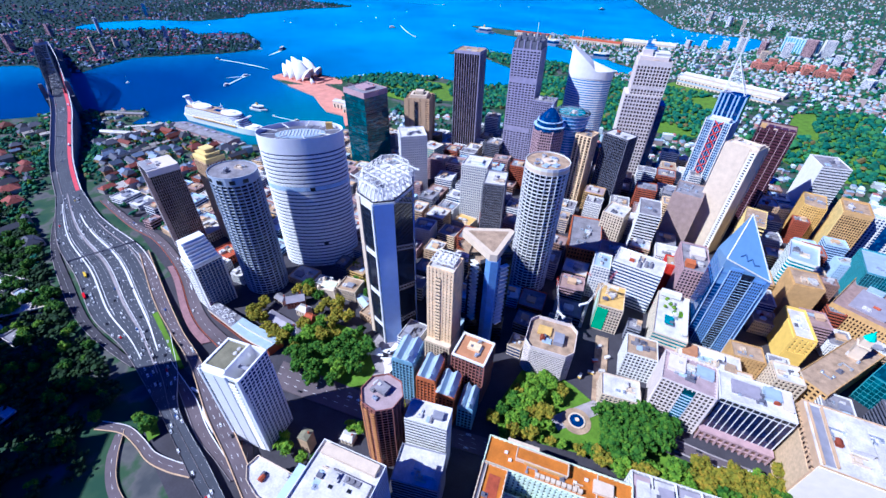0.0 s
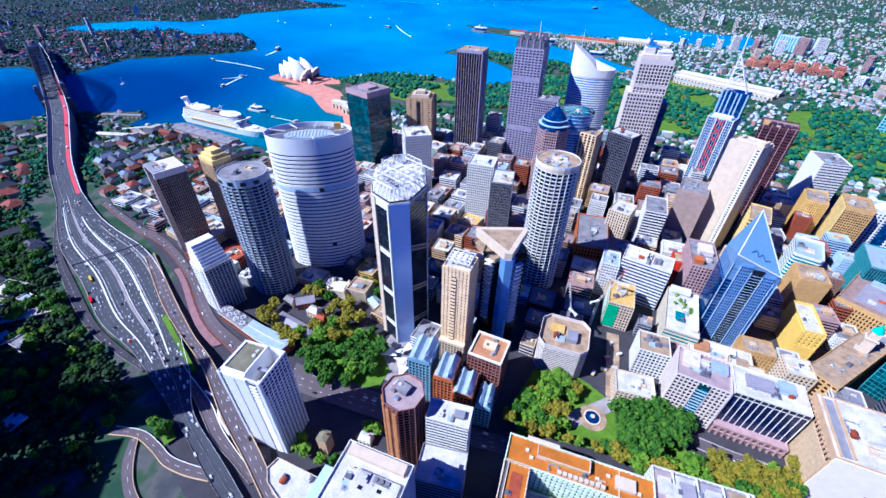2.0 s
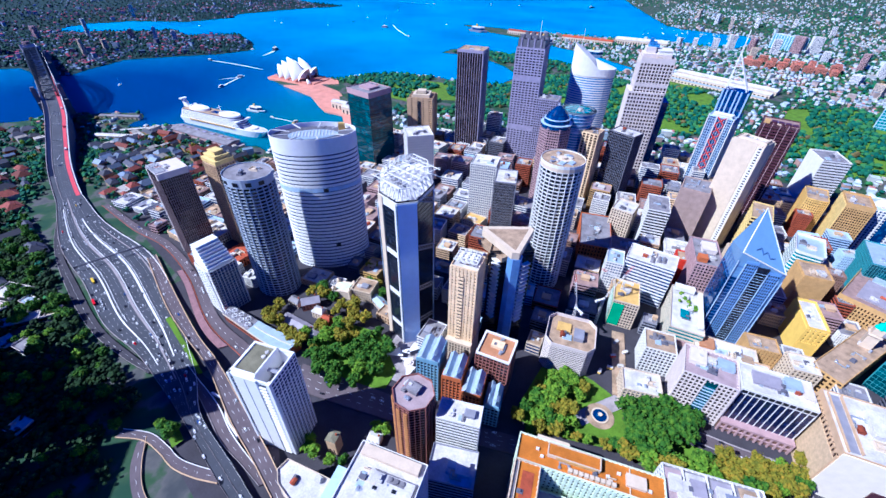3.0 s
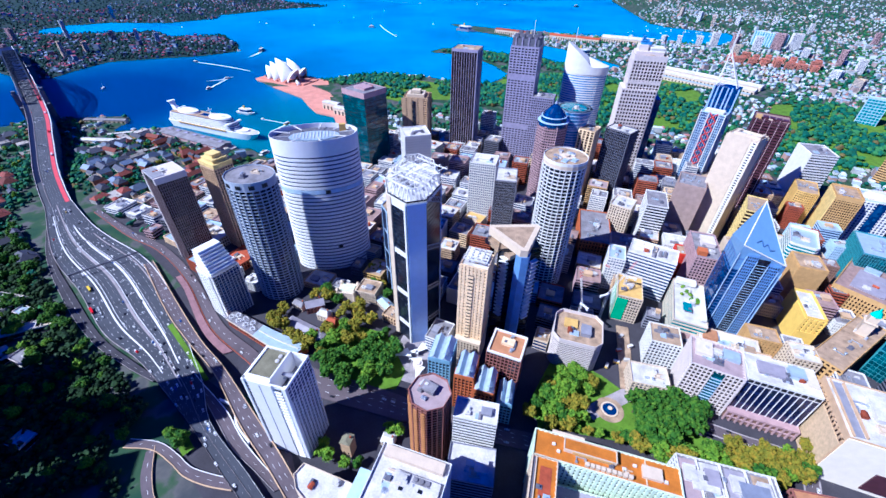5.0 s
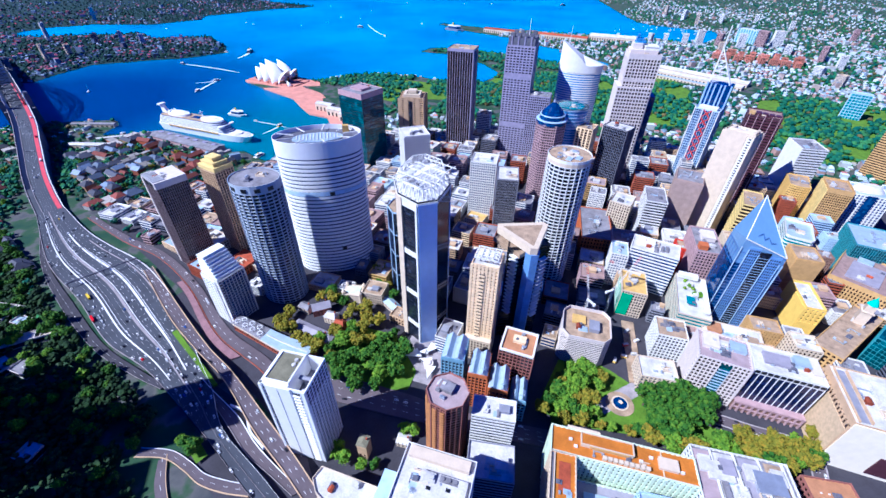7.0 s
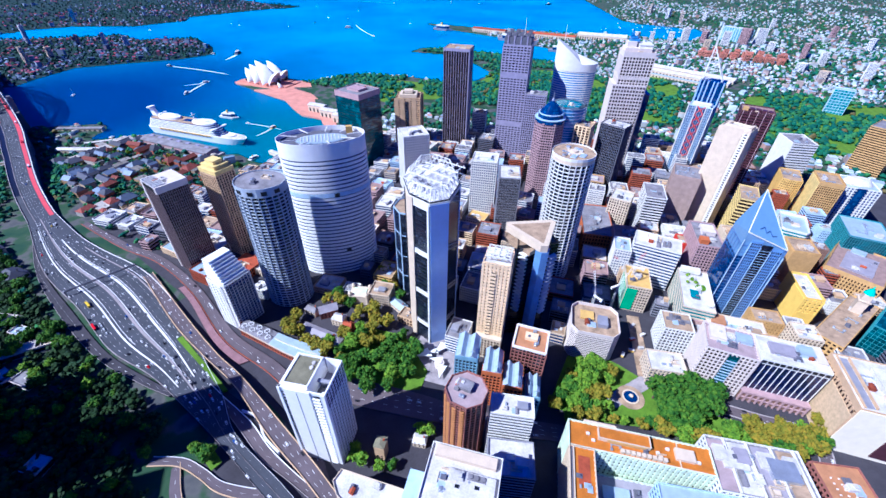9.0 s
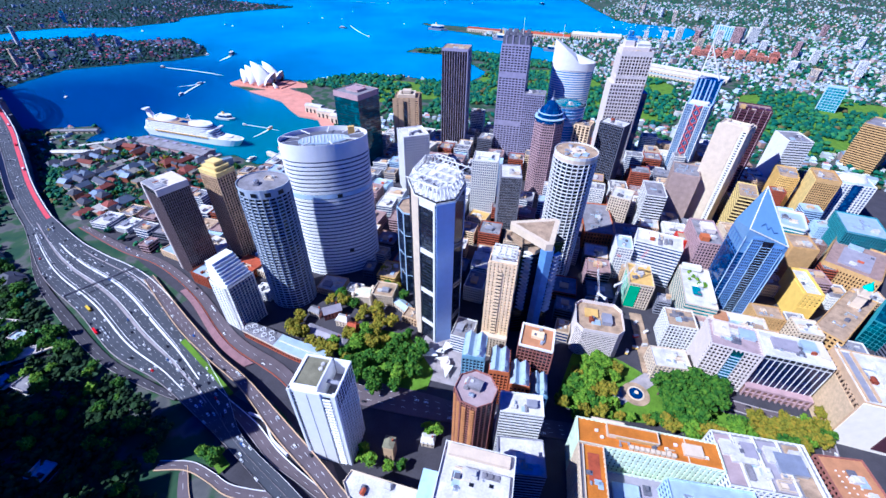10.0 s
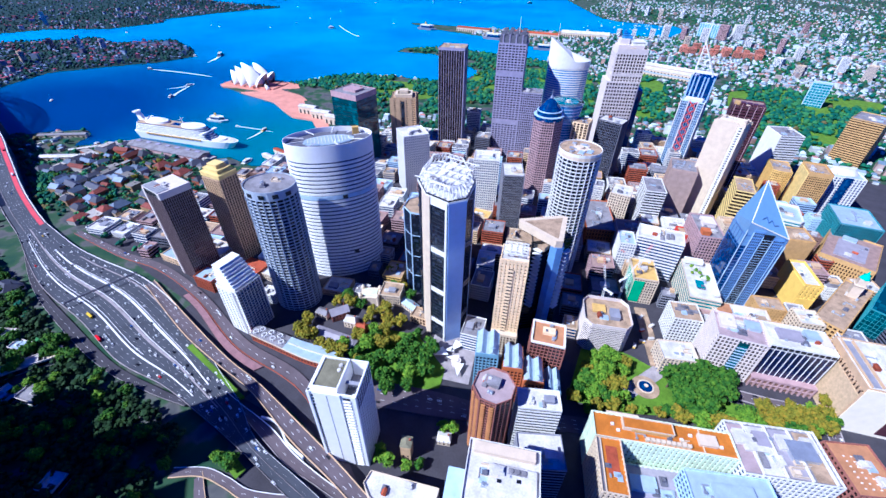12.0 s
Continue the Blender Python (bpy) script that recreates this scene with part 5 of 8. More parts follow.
for _x, _y in ((-11, -8), (11, -8), (-11, 8), (11, 8)):
    part("turret", Shape().prism(ring(8, 2.4), 0, 18).prism(ring(8, 2.7), 18, 21, ring(8, 0.4)), COURT, "", (_x, _y, 0), mats=(CREAM,))

# pale low roofs among the dark western trees
for _x, _y, _r, _w, _d, _t, _m in ((-684, -108, 30, 34, 24, 34, R_WHITE), (-614, -108, 68, 46, 13, 33, R_WHITE), (-603, -82, 68, 20, 14, 33, CREAM), (-643, -95, 20, 24, 12, 34, R_BLUE), (-562, -112, 20, 22, 16, 33, R_GREY), (-582, -128, 10, 20, 18, 33, R_WHITE), (-660, -128, 15, 24, 18, 34, R_PINK), (-445, -134, 25, 16, 15, 33, R_WHITE)):
    tower("low pale flat-roofed building between dark trees", _x, _y, _r, (_w, _d), _t, COOLWHITE, G_DARK, _m, 3.6, 1.6, 0, units=3, name="low_building", category="building")

# cream corner block: plain near wall, rusticated flank, recessed deck
_h = 87 - cream_block.location[2]
part("plain_wall", Shape().box(0, -31.6, 0, 60.8, 1.4, _h - 0.4), cream_block, "smooth cream stone wall", mats=(PALECREAM,))
part("glazed_foyer", Shape().box(16, -32.6, 6, 24, 1.2, 24), cream_block, "dark red-framed glazing", mats=(MAROON,))
part("rusticated_wall", Shape().box(-30.7, 0, 0, 1.2, 61, _h - 12), cream_block, "rough tan stone wall", mats=(RUSTIC,))
_me = Shape().box(0, 0, 0, 0.6, 1.4, 3.0).mesh("flank_window", G_BROWN)
for _i in range(14):
    part("flank_window", _me, cream_block, "", (-30.9, -28 + _i * 4.3, _h - 10.5))
part("deck_strip", Shape().box(-22, 0, _h + 0.1, 7, 56, 0.25), cream_block, "grey sunken deck strip", mats=(GREY,))
part("deck_wall", Shape().box(-17.5, 0, _h + 0.1, 1.0, 56, 2.6).box(-26.5, 0, _h + 0.1, 1.2, 58, 1.6), cream_block, mats=(SANDY,))

# egg-crate block: blue glazed strip up the middle
_h = 83 - crate_block.location[2]
part("glazed_strip", Shape().box(2, -19, 2, 9, 1.2, _h - 4), crate_block, "blue-green glazed strip", mats=(G_TEAL,))
_me = Shape().box(0, 0, 0, 9.2, 0.7, 1.0).mesh("strip_band", BLUEW)
for _k in range(12):
    part("strip_band", _me, crate_block, "", (2, -19.8, 3 + _k * 4.1))

# orange-roofed block: raised roof pavilion with white loggia, kerbs, red patch
_h = 75 - orange_block.location[2]
part("roof_pavilion", Shape().box(-12, 3.5, _h - 0.3, 40, 10, 4), orange_block, "raised roof pavilion", mats=(CREAM,))
part("pavilion_deck", Shape().box(-12, 3.5, _h + 3.72, 38.6, 8.6, 0.2), orange_block, "orange tiled deck", mats=(R_ORANGE,))
part("pavilion_kerb", Shape().box(-12, -1.6, _h + 3.6, 40, 0.6, 0.9).box(-12, 8.4, _h + 3.6, 40, 0.6, 0.9).box(-32, 3.5, _h + 3.6, 0.6, 10, 0.9).box(8, 3.5, _h + 3.6, 0.6, 10, 0.9), orange_block, mats=(CREAM,))
_me = Shape().box(0, 0, 0, 2.8, 2.4, 3.2).box(0, 0, 3.2, 3.3, 2.9, 0.4).mesh("loggia_bay", CREAM)
for _i in range(9):
    part("loggia_bay", _me, orange_block, "", (-14 + 4.0 * _i, -7.8, _h - 0.3))
part("roof_kerb", Shape().box(0, -10.4, _h - 0.2, 108, 0.8, 1.0).box(30, 0, _h - 0.2, 0.7, 20, 0.9), orange_block, mats=(CREAM,))
for _x, _y in ((-40, 2), (-36, -3), (-30, 4), (14, -2), (22, 3), (44, -3)):
    part("roof_hatch", Shape().box(_x, _y, _h - 0.3, 2.6, 2.0, 1.6), orange_block, mats=(WHITE,))
part("terrace_step", Shape().box(-28, 13.5, _h - 9, 26, 5, 6).box(-28, 16.5, _h - 12, 26, 4, 6), orange_block, "white stepped terrace", mats=(CREAM,))
_h = 75 - orange_wing.location[2]
part("roof_patch", Shape().box(1.5, 4, _h - 0.28, 9, 22, 0.12), orange_wing, "faded red roof patch", mats=(R_TERRA,))
part("roof_wall", Shape().box(-6.5, 0, _h - 0.3, 0.7, 42, 1.6), orange_wing, mats=(CREAM,))
part("gutter_strip", Shape().box(-8.0, 0, _h - 0.28, 2, 42, 0.15), orange_wing, "dark grey gutter", mats=(DARKGREY,))

# plant block roof: parapets between its roofs, tan court, grey decks
_h = 73 - plant_block.location[2]
for _x, _w, _m in ((-28, 12, R_PINK), (-12, 14, R_WHITE), (6, 14, R_LILAC), (24, 12, R_TAN)):
    part("roof_deck", Shape().box(_x, 0, _h - 0.28, _w, 40, 0.3), plant_block, mats=(_m,))
    part("roof_parapet", Shape().box(_x + _w / 2 + 1, 0, _h - 0.3, 0.9, 42, 2.2), plant_block, mats=(WHITE,))
    part("roof_room", Shape().box(_x, 8, _h - 0.3, _w * 0.7, 12, 3.4).box(_x, 8, _h + 3.1, _w * 0.7 + 0.8, 12.8, 0.3), plant_block, mats=(R_LILAC if _m is R_WHITE else R_WHITE,))

# round tower: grey panels under the roof rim; apartment tower: dark openings in its crown
_h = 206 - round_tower.location[2]
part("crown_panel", Shape().prism(ring(24, 25.16), _h - 6, _h - 2), round_tower, "cream panel band", mats=(CREAM,))

# plain flanks of the yellow, golden and green-glazed blocks
_h = 69 - yellow_block.location[2]
part("plain_flank", Shape().box(-10.1, 0, 0, 0.9, 50.6, _h - 0.4), yellow_block, "plain yellow wall", mats=(YELLOW,))
part("base_wall", Shape().box(0, -25.7, 0, 19.4, 0.9, 24), yellow_block, mats=(YELLOW,))
part("roof_slot", Shape().box(4, 4, _h - 0.3, 5, 22, 2.4).box(4, 4, _h + 2.1, 3, 18, 0.3), yellow_block, mats=(R_WHITE,))
_h = 80 - long_block.location[2]
part("plain_flank", Shape().box(-15.6, 0, 0, 1.0, 34.6, _h - 0.4), long_block, "plain tan wall", mats=(TAN,))
part("plain_front", Shape().box(0, -17.6, 0, 30.4, 1.0, _h - 0.4), long_block, "plain tan wall", mats=(TAN,))
_h = 104 - tan_tower.location[2]
part("plain_flank", Shape().box(-16.9, 0, 0, 1.2, 44.8, _h - 0.4), tan_tower, "plain golden wall", mats=(GOLD,))
part("crown_beam", Shape().box(0, -22.6, _h - 5, 33, 1.4, 5.4), tan_tower, mats=(TAN,))
_h = 122 - grey_slab.location[2]
part("plain_flank", Shape().box(-20.7, 0, 0, 1.0, 53, _h + 1), grey_slab, "plain white wall", mats=(WHITE,))
_h = 117 - brown_block.location[2]
part("plain_front", Shape().box(0, -23.2, 0, 37.8, 1.2, _h - 0.4), brown_block, "plain pinkish brown wall", mats=(WARMGREY,))
_h = 97 - barrel_tower.location[2]
part("barrel_roof", Shape().prism([(22 * math.cos(a), 14 * math.sin(a)) for a in [math.pi * i / 10 for i in range(21)]], _h, _h + 9, [(14 * math.cos(a), 7 * math.sin(a)) for a in [math.pi * i / 10 for i in range(21)]]), barrel_tower, "pale metal barrel roof", mats=(R_WHITE,))
part("glass_bay", Shape().box(0, -24.7, 0, 12, 1.2, _h + 1), barrel_tower, "dark blue glass bay", mats=(G_BLUE,))
_h = 193 - apartment_tower.location[2]
for _i in range(5):
    _a = radians(-150 + 30 * _i)
    part("crown_opening", Shape().box(0, 0, _h - 6.5, 6, 1.2, 4.5), apartment_tower, "dark plant opening", (27.6 * math.cos(_a), 23.6 * math.sin(_a), 0), math.degrees(math.atan2(23 * math.sin(_a) * 27 / 23, 27 * math.cos(_a) * 23 / 27)) + 90, (BLACK,))
_h = 65 - green_flank.location[2]
part("green_flank", Shape().box(-14.6, -4, 4, 0.9, 34, _h - 9), green_flank, "bright green glazed flank", mats=(GREENGLASS,))
for _i in range(12):
    part("flank_mullion", Shape().box(-15.2, -20 + _i * 2.9, 4, 0.3, 0.35, _h - 9), green_flank, mats=(WHITE,))
part("front_panel", Shape().box(-7.4, -21.6, 3, 12.6, 0.9, _h - 6), green_flank, "bright green glazed strip", mats=(GREENGLASS,))

# dug-up street beside the park, with site huts
tagged(new("pavement", Shape().box(-62, 328, 26, 14, 92, 1.6, 24).mesh("pavement", R_TAN)), "pale dug-up street at the building site", "pavement", kind="structure")
for _i, (_x, _y, _m, _c) in enumerate(((-66, 312, YELLOW, "yellow"), (-58, 322, R_WHITE, "white"), (-70, 330, REDP, "red"), (-62, 344, R_WHITE, "white"), (-76, 352, COOLWHITE, "white"), (-52, 306, R_WHITE, "white"), (-72, 300, YELLOW, "yellow"))):
    _hut = thing("site_hut", _c + " site hut on the dug-up street", "hut", _x, _y, 27.6, 24 + 12 * _i, "site huts")
    part("body", Shape().box(0, 0, 0, 6, 2.8, 2.8), _hut, mats=(_m,))
    part("roof", Shape().box(0, 0, 2.8, 6.3, 3.1, 0.25), _hut, mats=(R_WHITE,))

# clay roof: rows of small skylights
_h = 51 - clay_block.location[2]
_me = Shape().box(0, 0, 0, 1.3, 1.0, 0.6).mesh("skylight", WHITE)
for _i in range(3):
    for _k in range(7):
        part("skylight", _me, clay_block, "", (-9 + 6 * _i, -16 + 4.4 * _k, _h - 0.3))

# scrawl-like blue mark on the wedge's sloping glass
_h = 135 - wedge_tower.location[2]
_pts = [Vector((-22.3, -18.3, _h + 18)).lerp(Vector((22.3, -18.3, _h + 2)), u).lerp(Vector((-9, 17, _h + 54)), v) + Vector((0, -0.5, 0.5)) for u, v in ((0.25, 0.16), (0.38, 0.24), (0.44, 0.14), (0.56, 0.22), (0.62, 0.13), (0.76, 0.17))]
_s = Shape()
for _a, _b in zip(_pts, _pts[1:]):
    _s.beam(_a, _b, 0.35)
part("sign_mark", _s, wedge_tower, "dark blue scrawled mark", mats=(DEEPBLUE,))

# broad white kerb round the brick block's roof
for _o in [o for o in bpy.data.objects if o.parent is None and o.type == "EMPTY" and abs(o.location.x + 150) < 0.5 and abs(o.location.y - 208) < 0.5]:
    _h = 86 - _o.location.z
    part("roof_kerb", Shape().box(0, -14.6, _h - 0.3, 33, 1.8, 1.9).box(0, 14.6, _h - 0.3, 33, 1.8, 1.9).box(-15.9, 0, _h - 0.3, 1.8, 27.4, 1.9).box(15.9, 0, _h - 0.3, 1.8, 27.4, 1.9), _o, "broad white kerb", mats=(WHITE,))

# ---- motorway, viaduct, bridge ----
def smooth(pts, n):
    """n places evenly along a gliding curve through pts."""
    p = [Vector(q) for q in pts]
    p = [p[0] * 2 - p[1]] + p + [p[-1] * 2 - p[-2]]
    fine = []
    for i in range(1, len(p) - 2):
        for k in range(12):
            t = k / 12
            fine.append(0.5 * (2 * p[i] + (p[i + 1] - p[i - 1]) * t + (2 * p[i - 1] - 5 * p[i] + 4 * p[i + 1] - p[i + 2]) * t * t + (3 * p[i] - p[i - 1] - 3 * p[i + 1] + p[i + 2]) * t ** 3))
    fine.append(p[-2])
    acc = [0.0]
    for a, b in zip(fine, fine[1:]):
        acc.append(acc[-1] + (b - a).length)
    res, j = [], 0
    for i in range(n):
        s = acc[-1] * i / (n - 1)
        while j < len(acc) - 2 and acc[j + 1] < s:
            j += 1
        u = (s - acc[j]) / max(1e-6, acc[j + 1] - acc[j])
        res.append(fine[j].lerp(fine[j + 1], min(1, u)))
    return res


class Way:
    """A roadway between two edges; at(s, f) is the place s along (0 to 1) and f across."""

    def __init__(self, left, right, n=120):
        self.l, self.r, self.n = smooth(left, n), smooth(right, n), n
        self.length = sum((b - a).length for a, b in zip(self.l, self.l[1:]))

    def at(self, s, f):
        u = min(max(s, 0), 1) * (self.n - 1)
        i = min(int(u), self.n - 2)
        a, b = self.l[i].lerp(self.l[i + 1], u - i), self.r[i].lerp(self.r[i + 1], u - i)
        return a.lerp(b, f)

    def strip(self, shape, f0, f1, s0, s1, lift, thick, steps):
        b = len(shape.v)
        for k in range(steps + 1):
            s = s0 + (s1 - s0) * k / steps
            p, q = self.at(s, f0), self.at(s, f1)
            for c, dz in ((p, lift), (q, lift), (q, lift - thick), (p, lift - thick)):
                shape.v.append((c.x, c.y, c.z + dz))
        for k in range(steps):
            o = b + 4 * k
            for i in range(4):
                shape.f.append((o + i, o + (i + 1) % 4, o + 4 + (i + 1) % 4, o + 4 + i))
        shape.f += [(b, b + 1, b + 2, b + 3), (b + 4 * steps + 3, b + 4 * steps + 2, b + 4 * steps + 1, b + 4 * steps)]
        shape.m += [0] * (4 * steps + 2)
        return shape

    def line(self, f, width):
        """f0, f1 of a line of that width in metres across the middle."""
        w = (self.at(0.5, 0) - self.at(0.5, 1)).length
        return f - width / w / 2, f + width / w / 2


def road(name, label, way, surface, thick, lanes, kerbs, dash=True):
    ob = tagged(new(name, way.strip(Shape(), 0, 1, 0, 1, 0, thick, 110).mesh(name, surface)), label, "road", kind="structure")
    for f, width, m, tall in kerbs:
        part("barrier", way.strip(Shape(), *way.line(f, width), 0, 1, tall, tall + 0.2, 100), ob, "pale concrete barrier", mats=(m,))
    s = Shape()
    for lane in lanes:
        f, s0, s1 = lane if isinstance(lane, tuple) else (lane, 0, 1)
        k = int(way.length / 12)
        for i in range(k):
            if s0 <= i / k <= s1:
                way.strip(s, *way.line(f, 0.2), i / k, (i + 0.36) / k, 0.03, 0.06, 1)
    if s.f:
        tagged(part("lane_dashes", s, ob, "white dashed lane marks", mats=(LINE,)), kind="stuff")
    return ob


MAIN = Way([(-927, -19, 29), (-762, -44, 29), (-641, -42, 29), (-540, -45, 29), (-466, -33, 29.5), (-406, -30, 30), (-339, -29, 31), (-266, -31, 31), (-200, -30, 31), (-120, -32, 31)],
           [(-929, 19, 29), (-820, 19, 29), (-751, 26, 29), (-650, 41, 29), (-533, 33, 29.5), (-440, 12, 30), (-383, 0, 30), (-334, -15, 31), (-264, -16, 31), (-200, -18, 31), (-120, -19, 31)])
road("motorway", "wide grey motorway with pale barriers and lane marks", MAIN, MOTORWAY, 2.4, [(0.07, 0, 0.72), (0.14, 0, 0.72), 0.3, (0.37, 0, 0.72), (0.5, 0, 0.74), (0.57, 0, 0.74), 0.7, (0.79, 0.05, 0.7), (0.92, 0.1, 0.6)],
     [(0.005, 0.8, PAVING, 0.9), (0.995, 0.8, LINE, 0.9)])
for _f, _w, _a, _b, _m in ((0.21, 1.6, 0.05, 0.62, LINE), (0.255, 0.5, 0.0, 0.5, LINE), (0.43, 2.6, 0.0, 0.66, PAVING), (0.46, 0.7, 0.1, 0.6, LINE), (0.62, 2.2, 0.12, 0.62, LINE), (0.655, 0.5, 0.2, 0.55, LINE), (0.85, 1.4, 0.18, 0.55, PAVING), (0.89, 0.5, 0.3, 0.5, LINE), (0.5, 1.0, 0.6, 1.0, PAVING)):
    part("median", MAIN.strip(Shape(), *MAIN.line(_f, _w), _a, _b, 0.55, 0.7, 60), bpy.data.objects["motorway"], "pale concrete median kerb", mats=(_m,))
VIADUCT = Way([(-640, 34, 29.4), (-520, 17, 31), (-444, 13, 34), (-379, 12, 36), (-306, 1, 37), (-252, -3, 37), (-205, -8, 37), (-120, -16, 37)],
              [(-640, 46, 29.4), (-520, 32, 31), (-436, 24, 34), (-383, 23, 36), (-316, 17, 37), (-254, 11, 37), (-200, 4, 37), (-110, -4, 37)])
_v = road("viaduct", "grey elevated viaduct road with pale parapets", VIADUCT, ROADTOP, 1.8, [0.34, 0.66], [(0.02, 0.7, SANDY, 1.1), (0.98, 0.7, SANDY, 1.1)])
for _i in range(16):
    _c = VIADUCT.at(0.3 + 0.044 * _i, 0.5)
    part("viaduct_pier", Shape().box(_c.x, _c.y, 20, 2, 5, _c.z - 21.5), _v, mats=(PAVING,))
RAMP = Way([(-410, -7, 29.4), (-385, -8, 28.6), (-362, -8, 28), (-330, -11, 27.6), (-296, -14, 27.4), (-263, -11, 27.4), (-235, -9, 27.4)], [(-405, 0, 29.4), (-382, 0, 28.6), (-358, 1, 28), (-332, 1, 27.6), (-300, -3, 27.4), (-263, -3, 27.4), (-232, -1, 27.4)])
VERGEWALL = Way([(-352, 2, 27.6), (-338, 6, 27.6), (-326, 4, 27.6), (-312, -1, 27.6), (-288, -2, 27.6)], [(-352, 3.4, 27.6), (-336.5, 7.6, 27.6), (-325, 5.6, 27.6), (-311, 0.6, 27.6), (-287.5, -0.4, 27.6)], 40)
tagged(new("retaining_wall", VERGEWALL.strip(Shape(), 0, 1, 0, 1, 3.4, 4.4, 30).mesh("retaining_wall", LINE)), "white curved retaining wall beside the slip road", "wall", kind="structure")
road("slip_road", "curved slip road with a white retaining wall", RAMP, ROADTOP, 3, [0.5], [(0.98, 0.9, LINE, 1.3), (0.02, 0.6, PAVING, 0.9)])
WESTRAMP = Way([(-880, -26, 28.5), (-760, -52, 28), (-640, -60, 27.5), (-540, -58, 27.4), (-470, -45, 28.4), (-425, -33, 29.4)], [(-880, -18, 28.5), (-760, -44, 28), (-640, -48, 27.5), (-540, -48, 27.4), (-470, -37, 28.4), (-425, -27, 29.4)])
road("side_road", "narrow grey side road", WESTRAMP, ASPHALT, 2, [0.5], [(0.0, 0.5, PAVING, 0.5)])
LOOP = Way([(-372, -78, 27.4), (-350, -62, 27.6), (-326, -56, 28), (-304, -53, 28), (-282, -44, 28), (-262, -32, 28.6)], [(-376, -70, 27.4), (-352, -54, 27.6), (-328, -48, 28), (-308, -45, 28), (-288, -36, 28), (-270, -26, 28.6)])
BRANCH = Way([(-352, -66, 27.5), (-330, -78, 27.5), (-300, -84, 27.5), (-260, -82, 27.5), (-200, -84, 27.5)], [(-352, -58, 27.5), (-326, -70, 27.5), (-300, -76, 27.5), (-262, -74, 27.5), (-200, -76, 27.5)])
road("side_road", "narrow local road in the shade", BRANCH, ROADTOP, 2, [0.5], [(0.98, 0.5, SANDY, 0.5)])
road("loop_road", "curving local road with tan kerbs", LOOP, ROADTOP, 2, [0.5], [(0.02, 1.0, SANDY, 0.6), (0.98, 0.6, LINE, 0.6)])
KENT = Way([(-860, 32, 27.6), (-740, 44, 27.6), (-660, 60, 27.6), (-560, 58, 27.6), (-450, 40, 27.6), (-340, 42, 27.6), (-230, 0, 27.6)], [(-860, 42, 27.6), (-740, 56, 27.6), (-660, 72, 27.6), (-560, 70, 27.6), (-450, 54, 27.6), (-345, 56, 27.6), (-222, 6, 27.6)])
road("street", "narrow city street beside the motorway", KENT, ROADTOP, 1.6, [0.5], [(0.03, 0.6, RUST, 0.7)])
tagged(new("pavement", KENT.strip(Shape(), -0.62, -0.06, 0.44, 0.72, 0.15, 1.2, 30).mesh("pavement", TILEPINK)), "pink brick-paved strip with trees beside the street", "pavement", kind="structure")
ESSEX = Way([(-318, 86, 27.4), (-228, 122, 27.4), (-170, 142, 27.4), (-60, 196, 27.4)], [(-298, 62, 27.4), (-212, 100, 27.4), (-160, 126, 27.4), (-50, 182, 27.4)])
road("street", "grey cross street with painted lanes", ESSEX, ROADTOP, 1.6, [0.25, 0.5, 0.75], [])
WYND = Way([(-16, 268, 26.6), (20, 297, 26.6), (60, 310, 26.6), (96, 321, 26.6), (116, 312, 26.6), (122, 290, 26.6)], [(-6, 258, 26.6), (26, 286, 26.6), (66, 298, 26.6), (94, 309, 26.6), (106, 302, 26.6), (110, 286, 26.6)])
road("street", "grey street with parked cars beside the park", WYND, ROADTOP, 1.6, [0.5], [(0.02, 1.6, PAVING, 0.2), (0.98, 1.4, PAVING, 0.2)])
APPROACH = Way([(-2450, 155, 56), (-2050, 125, 57), (-1475, 66, 56), (-1250, 30, 48), (-1096, 2, 40), (-1000, -12, 32), (-927, -19, 29)], [(-2440, 203, 56), (-2050, 172, 57), (-1450, 106, 56), (-1235, 68, 48), (-1080, 38, 40), (-990, 25, 32), (-929, 19, 29)])
_ap = road("bridge_road", "bridge approach road with a red bus lane and rail trough", APPROACH, MOTORWAY, 3.0, [0.33, 0.42, 0.51, 0.6, 0.69], [(0.01, 1.0, PAVING, 1.4), (0.24, 0.8, PAVING, 0.8), (0.99, 1.4, LINE, 1.2)])
part("bus_lane", APPROACH.strip(Shape(), 0.77, 0.93, 0.38, 1, 0.05, 0.1, 60), _ap, "red-painted bus lane", mats=(REDROAD,))
part("rail_trough", APPROACH.strip(Shape(), 0.02, 0.22, 0, 0.93, 0.05, 0.1, 60), _ap, "dark railway trough", mats=(BLACK,))
for _i in range(24):
    _c = APPROACH.at(0.55 + 0.017 * _i, 0.5)
    if _c.z > 33:
        part("approach_wall", Shape().box(_c.x, _c.y, 0, 25, 40, _c.z - 2.4, 171), _ap, mats=(DARKGREY,))

